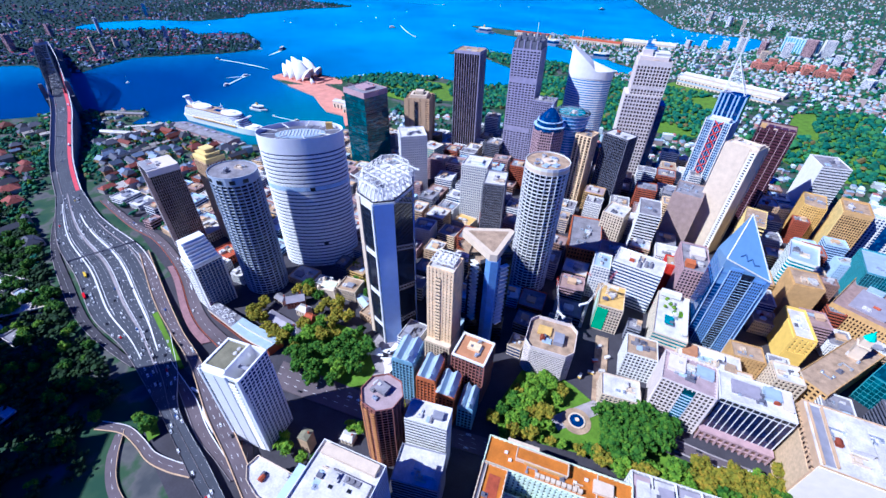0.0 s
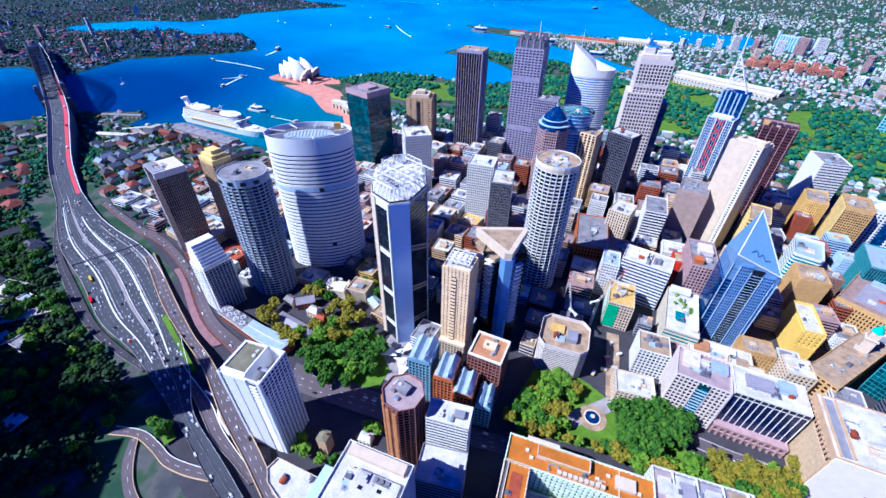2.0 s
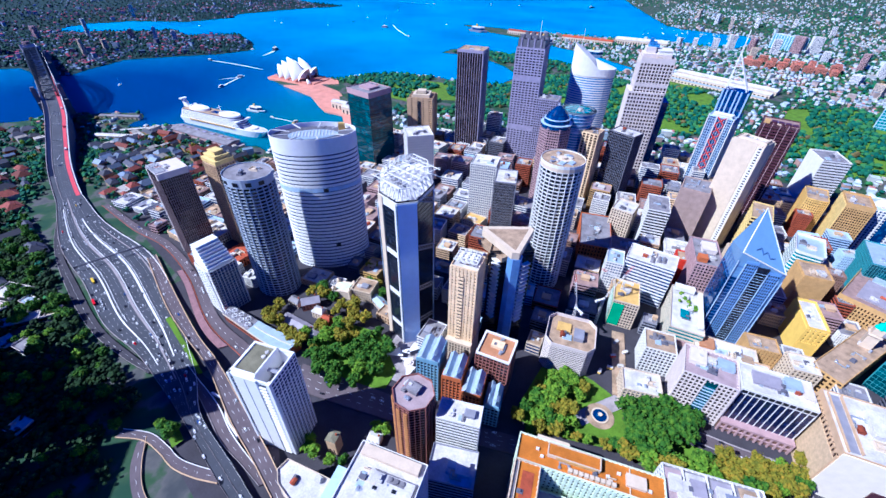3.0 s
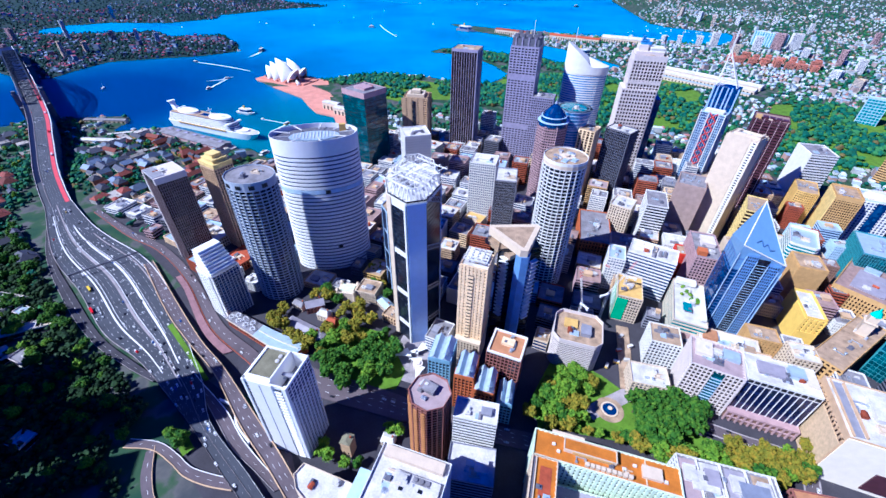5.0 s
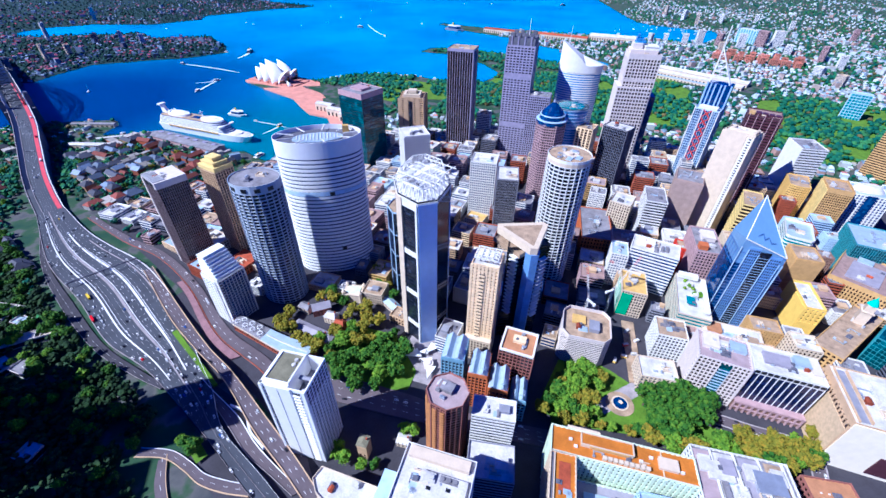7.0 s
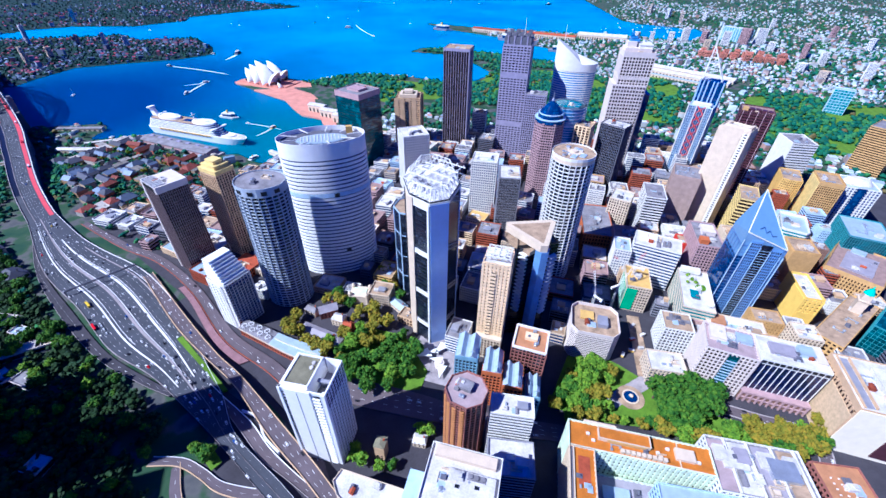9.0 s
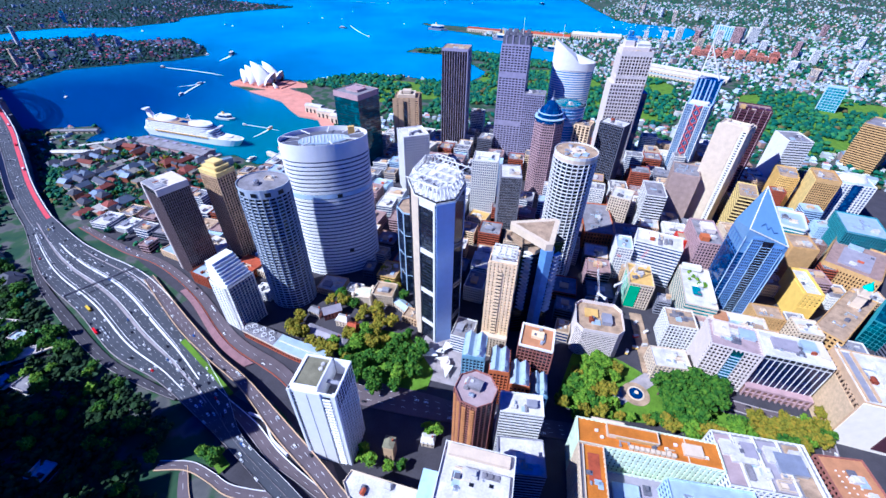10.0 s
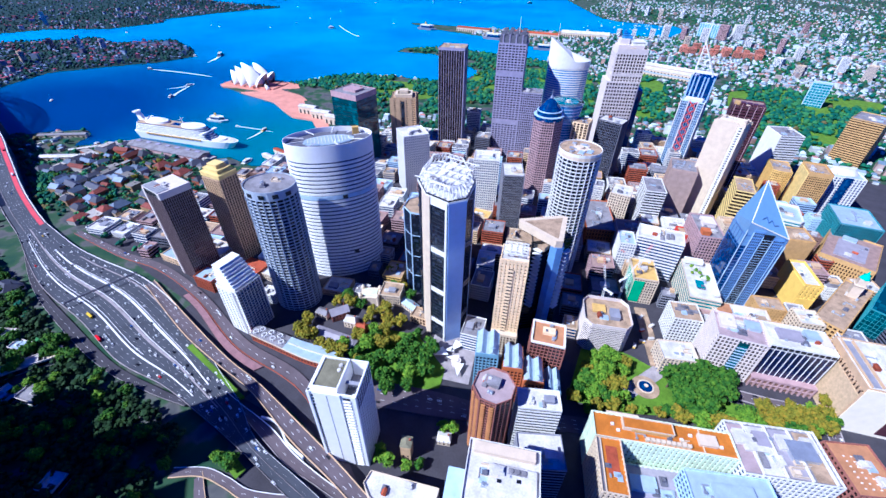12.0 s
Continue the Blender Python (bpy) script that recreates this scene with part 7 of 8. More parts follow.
def shell(x0, length, peak, half, y0, faces):
    """A pointed sail of two bulging halves, each a curved triangle from one foot to the arched ridge. faces: -1 or 1."""
    s, n, m = Shape(), 14, 8
    for side in (-1, 1):
        b = len(s.v)
        foot = Vector((x0 + faces * length * 0.40, y0 + side * half, 0))
        for i in range(n + 1):
            t = i / n
            a = t * math.pi * 0.5
            ridge = Vector((x0 + faces * length * (1.0 - math.cos(a)) ** 0.72 * 1.0, y0, peak * (0.10 + 0.90 * math.sin(a) ** 0.9)))
            mid = (ridge + foot) / 2 + Vector((-faces * 0.10 * length * t, side * half * 0.34, peak * 0.13))
            for j in range(m + 1):
                u = j / m
                s.v.append(tuple(ridge * (1 - u) ** 2 + mid * (2 * u * (1 - u)) + foot * u * u))
        for i in range(n):
            for j in range(m):
                q = (b + i * (m + 1) + j, b + i * (m + 1) + j + 1, b + (i + 1) * (m + 1) + j + 1, b + (i + 1) * (m + 1) + j)
                s.f.append(q if side * faces < 0 else q[::-1])
                s.m.append(0)
    return s


for _y0, _k in ((-24, 1.0), (25, 0.86)):
    for _x0, _len, _pk, _hw, _fc in ((48, 78, 68, 36, -1), (4, 62, 54, 33, -1), (-34, 48, 40, 28, -1), (22, 46, 42, 30, 1)):
        _o = part("shell", shell(_x0 * _k, _len * _k, _pk * _k, _hw * _k, _y0, _fc), HALL, "glossy white tiled shell", (0, 0, 10), mats=(SHELLTILE,))
        _o.modifiers.new("thickness", "SOLIDIFY").thickness = 1.2
    part("mouth_glass", Shape().prism([(48 * _k, _y0 - 20 * _k), (56 * _k, _y0), (48 * _k, _y0 + 20 * _k)], 5, 30 * _k, [(60 * _k, _y0 - 3), (64 * _k, _y0), (60 * _k, _y0 + 3)]), HALL, "dark glass under the shell mouth", mats=(G_BROWN,))
    part("glass_wall", Shape().prism([(-80 * _k, _y0 - 12), (-66 * _k, _y0 - 15), (-66 * _k, _y0 + 15), (-80 * _k, _y0 + 12)], 5, 17), HALL, "brown glazed foyer", mats=(G_BROWN,))
part("small_shell", shell(86, 18, 16, 9, -44, -1), HALL, (""), (0, 0, 6), mats=(SHELLTILE,))

LINER = thing("cruise_ship", "large white cruise liner moored at the quay", "ship", -1150, 370, 0, 17.5)
LINER.scale = (1.14, 1.15, 1.15)


def hull_line(x0, x1, half, nose):
    """A ship's outline: rounded stern at x0, flanks, and a bow curving over nose metres to a point at x1."""
    right = [(x1 - nose * (1 - math.sin(a)), half * math.cos(a) ** 0.8) for a in [math.pi / 2 * k / 8 for k in range(9)]][:-1]
    return [(x0, -half * 0.7), (x0 + 6, -half)] + [(x, -y) for x, y in right] + [(x1, 0)] + [(x, y) for x, y in reversed(right)] + [(x0 + 6, half), (x0, half * 0.7)]


part("hull", Shape().prism(hull_line(-120, 116, 14.5, 60), -2, 15, hull_line(-126, 132, 17, 62)), LINER, mats=(PUREWHITE,))
part("foredeck", Shape().prism(hull_line(60, 128, 15, 56), 15, 15.5), LINER, "pale foredeck", mats=(R_WHITE,))
part("foredeck_house", Shape().prism(hull_line(58, 104, 12, 40), 15.5, 18), LINER, mats=(PUREWHITE,))
for _k in range(6):
    _f = 84 - 4.5 * _k
    part("deck", Shape().prism(hull_line(-122 + 2 * _k, _f, 16.6, 26), 15 + _k * 3.3, 17.2 + _k * 3.3), LINER, mats=(PUREWHITE,))
    part("deck_windows", Shape().prism(hull_line(-120 + 2 * _k, _f - 1, 15.8, 25), 17.2 + _k * 3.3, 18.3 + _k * 3.3), LINER, "dark window strip", mats=(G_BLUE,))
part("bridge_wing", Shape().box(64, 0, 27, 7, 44, 3.2), LINER, "white bridge with open wings", mats=(PUREWHITE,))
part("top_deck", Shape().prism(hull_line(-108, 56, 15.4, 30), 34.8, 35.6), LINER, "pale pink sun deck", mats=(R_TAN,))
part("pool", Shape().box(-14, 0, 35.6, 22, 12, 0.3), LINER, "blue deck pool", mats=(G_BLUE,))
part("aft_dome", Shape().prism(ring(24, 30, 14), 35.6, 40, ring(24, 29, 13.4)).prism(ring(24, 25, 11), 40, 43, ring(24, 16, 7)), LINER, "", (-66, 0, 0), mats=(PUREWHITE,))
part("forward_lounge", Shape().prism(ring(24, 30, 15), 35.6, 39, ring(24, 29, 14.4)).prism(ring(24, 18, 9), 39, 39.6).prism(ring(24, 12, 6), 39.6, 41), LINER, "", (30, 0, 0), mats=(PUREWHITE,))
part("funnel", Shape().prism(rect(14, 9), 36, 52, [(x * 0.7 - 7, y * 0.7) for x, y in rect(14, 9)]).box(-9, 0, 52, 9, 15, 2.4), LINER, "white winged funnel", (-104, 0, 0), mats=(PUREWHITE,))
part("radar_mast", Shape().beam((6, 0, 38), (2, 0, 54), 0.7).beam((3, -7, 49), (3, 7, 49), 0.5).box(-84, 0, 42, 5, 18, 2).box(-84, 0, 36, 3, 3, 8), LINER, mats=(PUREWHITE,))
_me = Shape().prism([(x * 4.4, y * 1.5) for x, y in ring(8, 1)], 0, 2.6, [(x * 4.8, y * 1.7) for x, y in ring(8, 1)]).mesh("lifeboat", OCHRE)
for _i in range(14):
    part("lifeboat", _me, LINER, "yellow-orange lifeboat", (-84 + 10.4 * _i, -17.4, 13.2))

for _x, _y, _r in ((-1186, 240, 24), (-1140, 240, 104)):
    _b = thing("brick_hall", "red brick waterside hall with a gabled roof", "hall", _x, _y, 2, _r)
    part("wall", Shape().box(0, 0, -3, 34, 15, 15), _b, mats=(RUST,))
    part("roof", Shape().gable(0, 0, 12, 36, 17, 6), _b, "terracotta gabled roof", mats=(OLDTERRA,))
TERMINAL = thing("ship_terminal", "long grey-roofed passenger terminal beside the liner", "terminal", -1118, 305, 0, 14)
part("hall", Shape().box(0, 0, 0, 215, 36, 12), TERMINAL, mats=(PINK,))
part("roof_slope", Shape().gable(0, 0, 12, 220, 40, 4), TERMINAL, mats=(R_GREY,))
for _i in range(7):
    part("roof_vent", Shape().box(-90 + 30 * _i, 4, 13, 12, 7, 3.5), TERMINAL, mats=(LILAC,))
tagged(new("quay", Shape().prism([(-1285, 262), (-1262, 284), (-1040, 344), (-1000, 352), (-995, 320), (-1250, 250)], -5, 4.2).mesh("quay", PAVING)), "pale concrete quay beside the liner", "quay", kind="structure")


tagged(new("promenade", Shape().prism([(-1400, 688), (-1230, 686), (-1143, 652), (-1074, 630), (-1009, 644), (-930, 596), (-915, 622), (-1005, 690), (-1080, 690), (-1180, 760), (-1300, 780)], -5, 4.6).mesh("promenade", TERRACE)), "pink paved waterside promenade", "pavement", kind="structure")


def shed(x, y, w, d, rot, h, roof, label, z=None):
    ob = thing("wharf_shed", label, "shed", x, y, (ground_at(x, y) if z is None else z), rot)
    part("wall", Shape().box(0, 0, -4, w, d, h + 4), ob, mats=(CREAM,))
    part("roof_slope", Shape().gable(0, 0, h, w + 2, d + 2, d * 0.16), ob, mats=(roof,))
    n = int(max(w, d) / 12)
    for i in range(n):
        part("bay_door", Shape().box(-w / 2 + (i + 0.5) * w / n, -d / 2 - 0.15, -2, 5, 0.4, h * 0.7), ob, mats=(BLACK,))
    FOOT.append((x, y, w / 3))


shed(-1258, 150, 95, 16, 38, 8, R_WHITE, "long white-roofed wharf shed")
shed(-1285, 205, 70, 8, 60, 5, R_WHITE, "narrow white-roofed jetty shed", 3)
shed(-1420, 205, 110, 14, 40, 6, R_GREY, "grey roofed wharf building on the point")
shed(-280, 1742, 330, 40, -10, 13, R_WHITE, "very long white-roofed finger wharf")
shed(-285, 1688, 320, 30, -10, 11, R_WHITE, "long white-roofed finger wharf wing")
shed(-285, 1640, 300, 14, -10, 7, R_BLUE, "long pale metal-roofed wharf wing")
shed(-1020, 2200, 260, 40, 10, 16, R_TERRA, "long red-roofed naval store")
shed(-1380, 2170, 200, 40, 8, 18, R_TERRA, "red-roofed naval building on the point")
shed(-780, 2290, 240, 60, 14, 20, R_WHITE, "large white-roofed dock hall")
for _i in range(4):
    shed(-1060 + 62 * _i, 680 - 8 * _i, 54, 24, 12, 20, R_WHITE, "white apartment row along the east quay")
for _i in range(5):
    shed(-890 - 4 * _i, 420 + 34 * _i, 60, 11, 178, 5, R_TERRA if _i % 2 else R_WHITE, "ferry wharf with a low pitched roof", 2.5)


def boat(x, y, rot, size, label, wake=0.0, paint=None):
    ob = thing("boat", label, "boat", x, y, 0, rot, "harbour boats")
    h = [(-0.5, -0.16), (0.25, -0.17), (0.5, 0), (0.25, 0.17), (-0.5, 0.16)]
    part("hull", Shape().prism([(px * size * 0.94, py * size * 0.85) for px, py in h], -0.6, size * 0.09, [(px * size, py * size) for px, py in h]), ob, mats=(paint or WHITE,))
    part("cabin", Shape().prism([(px * size * 0.62, py * size * 0.7) for px, py in h], size * 0.09, size * 0.19), ob, mats=(G_BLUE,))
    part("upper_deck", Shape().prism([(px * size * 0.66, py * size * 0.75) for px, py in h], size * 0.19, size * 0.23), ob, mats=(WHITE,))
    part("funnel", Shape().box(-size * 0.1, 0, size * 0.23, size * 0.06, size * 0.06, size * 0.12), ob, mats=(OCHRE,))
    if wake:
        s, n, rr = Shape(), 22, random.Random(int(x))
        for i in range(n + 1):
            t = i / n
            w0 = (size * 0.13 + wake * 0.016 * t) * (1 - t) ** 0.5 + 0.05
            bend = wake * 0.10 * t * t
            s.v += [(-size * 0.4 - t * wake, bend - w0 * rr.uniform(0.7, 1.2), 0.25), (-size * 0.4 - t * wake, bend + w0 * rr.uniform(0.7, 1.2), 0.25)]
        s.f = [(2 * i, 2 * i + 1, 2 * i + 3, 2 * i + 2)[::-1] for i in range(n)]
        part("wake", s, ob, "white foaming wake", mats=(FOAM,))


FOAM = mat("foam", (0.75, 0.84, 0.90), 0.8, var=0.4, scale=0.3)
boat(-2109, 1771, 20, 50, "grey naval vessel on open water", 0, GREY)
boat(-1538, 532, -50, 30, "cream ferry trailing a white wake", 150)
boat(-1616, 638, 75, 28, "white ferry turning with a curved wake", 60)
boat(-1956, 673, 200, 28, "dark ferry with a long white wake", 300, DARKGREY)
boat(-1961, 973, 130, 55, "large green and cream harbour ferry", 110, DARKGREY)
boat(-2030, 900, 30, 26, "white launch with a wake", 260)
boat(-1219, 496, 20, 62, "white harbour cruise boat by the liner")
boat(-1140, 500, 200, 16, "small white launch with a wake", 110)
boat(-1060, 525, 110, 24, "green and yellow ferry", 60, OCHRE)
boat(-900, 445, 100, 26, "white ferry leaving its wharf", 40)
boat(-925, 380, 100, 30, "white catamaran at the quay")
boat(-1802, 1670, -25, 28, "fast ferry with a long white wake", 420)
boat(-2402, 1761, 60, 22, "white sailing boat on the harbour")
boat(-2760, 2900, 20, 30, "distant ferry with a wake", 380)
boat(-1730, 3731, 60, 60, "dark distant vessel at anchor", 0, DARKGREY)
boat(-1180, 2050, 8, 130, "grey naval ship at its berth", 0, GREY)
boat(-1640, 2080, 8, 120, "grey naval ship at its berth", 0, GREY)
boat(-860, 1955, 20, 110, "grey naval ship at its berth", 0, GREY)
_me = Shape().prism([(-4.5, -1.6), (2, -1.7), (5, 0), (2, 1.7), (-4.5, 1.6)], -0.4, 1.4).box(-0.5, 0, 1.4, 4, 2.2, 1.0).beam((0.5, 0, 1.4), (0.5, 0, 13), 0.14).mesh("yacht", WHITE)
_r = random.Random(5)
for _i in range(80):
    _x, _y = _r.uniform(-930, -420), _r.uniform(2720, 3120)
    if float(land(_x, _y)) < -25 and _i % 2:
        _o = tagged(new("yacht", _me), "small white moored yacht", "yacht", "moored yachts")
        _o.location, _o.rotation_euler, _o.scale = (_x, _y, 0), (0, 0, _r.uniform(0, 6)), (1.6, 1.6, 1.4)
for _i in range(26):
    _x, _y = _r.uniform(-3600, -1600), _r.uniform(300, 5200)
    if float(land(_x, _y)) < -60:
        _o = tagged(new("yacht", _me), "small white yacht under way", "yacht", "sailing yachts")
        _o.location, _o.rotation_euler, _o.scale = (_x, _y, 0), (0, 0, _r.uniform(0, 6)), (2, 2, 1.8)


# ---- tower cranes ----
def crane(x, y, z, mast, jib, rot, lift, label):
    ob = thing("tower_crane", label, "crane", x, y, z, rot)
    s = Shape()
    for sx, sy in ((-1, -1), (1, -1), (1, 1), (-1, 1)):
        s.beam((sx, sy, 0), (sx, sy, mast), 0.16)
    for k in range(int(mast / 3)):
        s.beam((-1, -1, k * 3), (1, -1, k * 3 + 3), 0.1).beam((1, 1, k * 3), (-1, 1, k * 3 + 3), 0.1).beam((-1, 1, k * 3), (-1, -1, k * 3 + 3), 0.1).beam((1, -1, k * 3), (1, 1, k * 3 + 3), 0.1)
    part("mast", s, ob, "white lattice mast", mats=(WHITE,))
    s, c, n = Shape(), Vector((math.cos(radians(lift)), 0, math.sin(radians(lift)))), Vector((-math.sin(radians(lift)), 0, math.cos(radians(lift))))
    o = Vector((0, 0, mast + 1.5))
    k = int(jib / 3)
    for i in range(k):
        a, b = o + c * (3 * i), o + c * (3 * i + 3)
        for off in (Vector((0, -0.8, 0)), Vector((0, 0.8, 0)), n * 1.5):
            s.beam(a + off, b + off, 0.16, mi=1 if i > k * 0.75 else 0)
        s.beam(a + Vector((0, -0.8, 0)), b + n * 1.5, 0.1).beam(a + Vector((0, 0.8, 0)), b + n * 1.5, 0.1)
    part("jib", s, ob, "white and red lattice jib", mats=(WHITE, REDP))
    part("cab", Shape().box(0, 0, mast, 3, 2.4, 2.6).box(-6, 0, mast + 0.6, 9, 2.4, 1.2).box(-9.5, 0, mast - 1, 2.5, 2.6, 3), ob, mats=(WHITE,))


crane(-124, 326, 26, 44, 42, 160, 72, "white and red luffing tower crane")
crane(-108, 366, 26, 40, 52, 60, 58, "white luffing tower crane over a building site")
crane(-100, 400, 64, 12, 30, 200, 20, "small white roof crane")

# ---- the rest of the town ----
STYLES = [(CREAM, G_BLUE, R_TAN), (WHITE, G_BLUE, R_GREY), (BEIGE, G_BROWN, R_GREY), (RUST, G_BROWN, R_GREY), (GREY, G_DARK, R_GREY), (PINK, G_BROWN, R_BROWN), (TAN, G_DARK, R_PINK), (BLUEW, G_BLUE, R_BLUE), (WHITE, G_BLUE, R_WHITE), (BROWN, G_BROWN, R_BROWN), (DARKGREY, G_DARK, R_GREY), (SANDY, G_DARK, R_WHITE), (OCHRE, G_BROWN, R_TAN)]
STYLEWORD = ["cream stone", "white concrete", "beige precast", "rust-red brick", "grey concrete", "pinkish granite", "tan sandstone", "pale blue clad", "white banded", "brown precast", "dark grey", "sandy stone", "golden stone"]
KEEPOUT = [WYNYARD, LANG, GROVE, [(-60, 260), (24, 304), (114, 341), (122, 300), (60, 262)], [(-88, 262), (-50, 262), (-30, 350), (-60, 385), (-84, 330)], [(-70, 150), (20, 180), (60, 120), (-60, 90)]]
STREETS = [(-660, 330, 200, 375, 9), (-620, 540, 220, 560, 9)]


def way_points(way):
    return [(way.at(i / 60, 0.5).x, way.at(i / 60, 0.5).y, (way.at(i / 60, 0) - way.at(i / 60, 1)).length / 2 + 3) for i in range(61)]


ROADPTS = np.array(sum((way_points(w) for w in (MAIN, VIADUCT, RAMP, WESTRAMP, LOOP, KENT, ESSEX, APPROACH)), []))


def clear(x, y, r, slack=0.72):
    if any(math.hypot(x - a, y - b) < (r + c) * slack for a, b, c in FOOT):
        return False
    if any(float(inside_dist(x, y, p)) > -r * 0.7 for p in KEEPOUT):
        return False
    return not np.any(np.hypot(ROADPTS[:, 0] - x, ROADPTS[:, 1] - y) < ROADPTS[:, 2] + r * 0.75)


frng = random.Random(21)
for _i in range(-22, 10):
    for _j in range(-2, 24):
        _x, _y = turn(_i * 38, _j * 40, 20, -120, 330)
        _x, _y = _x + frng.uniform(-5, 5), _y + frng.uniform(-5, 5)
        if float(inside_dist(_x, _y, CBD)) < 12 or math.hypot(_x, _y) < 150:
            continue
        _w, _d = frng.uniform(22, 33), frng.uniform(22, 34)
        if not clear(_x, _y, math.hypot(_w, _d) / 2):
            _w, _d = _w * 0.62, _d * 0.62
            if not clear(_x, _y, math.hypot(_w, _d) / 2):
                continue
        _k = frng.choices(range(13), (5, 5, 2, 3, 2, 3, 2, 4, 4, 2, 2, 3, 0.6))[0]
        _g = ground_at(_x, _y)
        _far = min(1, max(0, (_y - 300) / 400))
        _h = frng.uniform(14, 26) + frng.random() ** 2 * 40 * _far
        if _x < -330 and _y < 330:
            _h = frng.uniform(9, 18)
        if _y < 200:
            _h = frng.uniform(8, 16)
        _wall, _pane, _roof = STYLES[_k]
        tower(STYLEWORD[_k] + " city block with a cluttered flat roof", _x, _y, 20 + frng.uniform(-4, 4), (_w, _d), _g + _h, _wall, _pane, _roof, 3.1, 1.5, frng.choice((0, 0, 2.3)), 0.9, units=frng.randrange(3, 7),
              plant=((frng.uniform(-5, 5), frng.uniform(-5, 5), _w * 0.35, _d * 0.3, frng.uniform(2, 4.5), frng.choice((R_WHITE, GREY, SANDY))),), name="city_block", category="office block")

# taller blocks to the west, out of view, whose shade falls across the motorway
for _x, _y, _w, _h, _n in ((-498, -222, 60, 256, 0), (-600, -264, 66, 202, 1), (-689, -283, 68, 186, 2), (-462, -300, 64, 226, 3)):
    tower("dark glass waterfront office tower", _x, _y, -34.7, (_w, 44), 26 + _h, GREY, G_BLUE, R_GREY, 3.9, 1.0, 6, 0.8, units=3)


# low houses of the old quarter: each its own thing
WALLS = [mat("house_wall_" + n, c, 0.85, rand=0.2) for n, c in (("cream", (0.36, 0.29, 0.22)), ("brick", (0.24, 0.09, 0.06)), ("white", (0.42, 0.40, 0.38)), ("stone", (0.30, 0.21, 0.13)))]
ROOFS = [OLDTERRA, mat("slate_roof", (0.055, 0.058, 0.08), 0.7, rand=0.4), mat("pale_iron_roof", (0.15, 0.18, 0.24), 0.45, 0.2, rand=0.5), mat("white_flat_roof", (0.32, 0.30, 0.28), 0.8, rand=0.5)]
RWORD = ["terracotta roof", "dark slate roof", "pale iron roof", "white flat roof"]
HOUSES = []
for _w, _d, _h in ((12, 9, 7), (18, 10, 9), (26, 16, 9), (20, 18, 12), (40, 16, 10), (30, 24, 8)):
    for _wm in WALLS:
        HOUSES.append((_w, _d, _h, Shape().box(0, 0, -4, _w, _d, _h + 4).mesh("house", _wm)))
ROOFMESH = {}


def house(x, y, rot, k, group):
    w, d, h, me = HOUSES[k]
    r = frng.choices(range(4), (16, 42, 24, 18))[0]
    key = (w, d, r)
    if key not in ROOFMESH:
        s = Shape()
        if r == 3:
            s.box(0, 0, h, w + 0.4, d + 0.4, 0.5).box(w * 0.2, 0, h + 0.5, 3, 2, 1.4)
        else:
            s.gable(0, 0, h, w + 1, d + 1, d * 0.32, 0, frng.choice((0, d * 0.4)))
            s.box(w * 0.3, d * 0.2, h, 1, 1, d * 0.32 + 1)
        ROOFMESH[key] = s.mesh("roof", ROOFS[r])
    ob = tagged(new("house", me), "small house with a " + RWORD[r], "house", group)
    ob.location, ob.rotation_euler = (x, y, ground_at(x, y)), (0, 0, radians(rot))
    part("roof", ROOFMESH[key], ob)


ROCKS = [(-1290, 215), (-1230, 262), (-1000, 300), (-890, 340), (-860, 180), (-640, 60), (-900, 50), (-1080, 60), (-1230, 100)]
THICKET = [(-1000, -70), (-880, -60), (-760, -62), (-640, -66), (-540, -64), (-470, -52), (-400, -48), (-372, -84), (-330, -92), (-320, -230), (-700, -230), (-1000, -200)]
MILLERS = [(-1540, -30), (-1450, 40), (-1230, 20), (-960, -50), (-760, -70), (-600, -75), (-560, -170), (-900, -330), (-1560, -330)]
for _poly, _rot, _step, _grp in ((ROCKS, 12, 23, "old quarter houses"), (MILLERS, 8, 29, "hillside houses")):
    _xs, _ys = [p[0] for p in _poly], [p[1] for p in _poly]
    _x = min(_xs)
    while _x < max(_xs):
        _y = min(_ys)
        while _y < max(_ys):
            _px, _py = _x + frng.uniform(-5, 5), _y + frng.uniform(-5, 5)
            if float(inside_dist(_px, _py, _poly)) > 0 and clear(_px, _py, 9, 0.9):
                if frng.random() < (0.62 if _grp[0] == "o" else 0.45):
                    house(_px, _py, _rot + frng.choice((0, 90)) + frng.uniform(-8, 8), frng.randrange(len(HOUSES)), _grp)
                elif frng.random() < 0.3:
                    tree(_px, _py, frng.uniform(0.55, 0.95), frng.choice(("green", "green", "autumn", "light")), "street trees")
            _y += _step
        _x += _step

# suburbs and woods beyond: past counting
hs_wall, hs_roof, woods = Shape(), Shape(), Shape()
north_wall, north_roof, north_woods = Shape(), Shape(), Shape()
WHARFSIDE = [(-480, 1810), (-80, 1745), (-90, 1570), (-480, 1620)]
srng = random.Random(33)


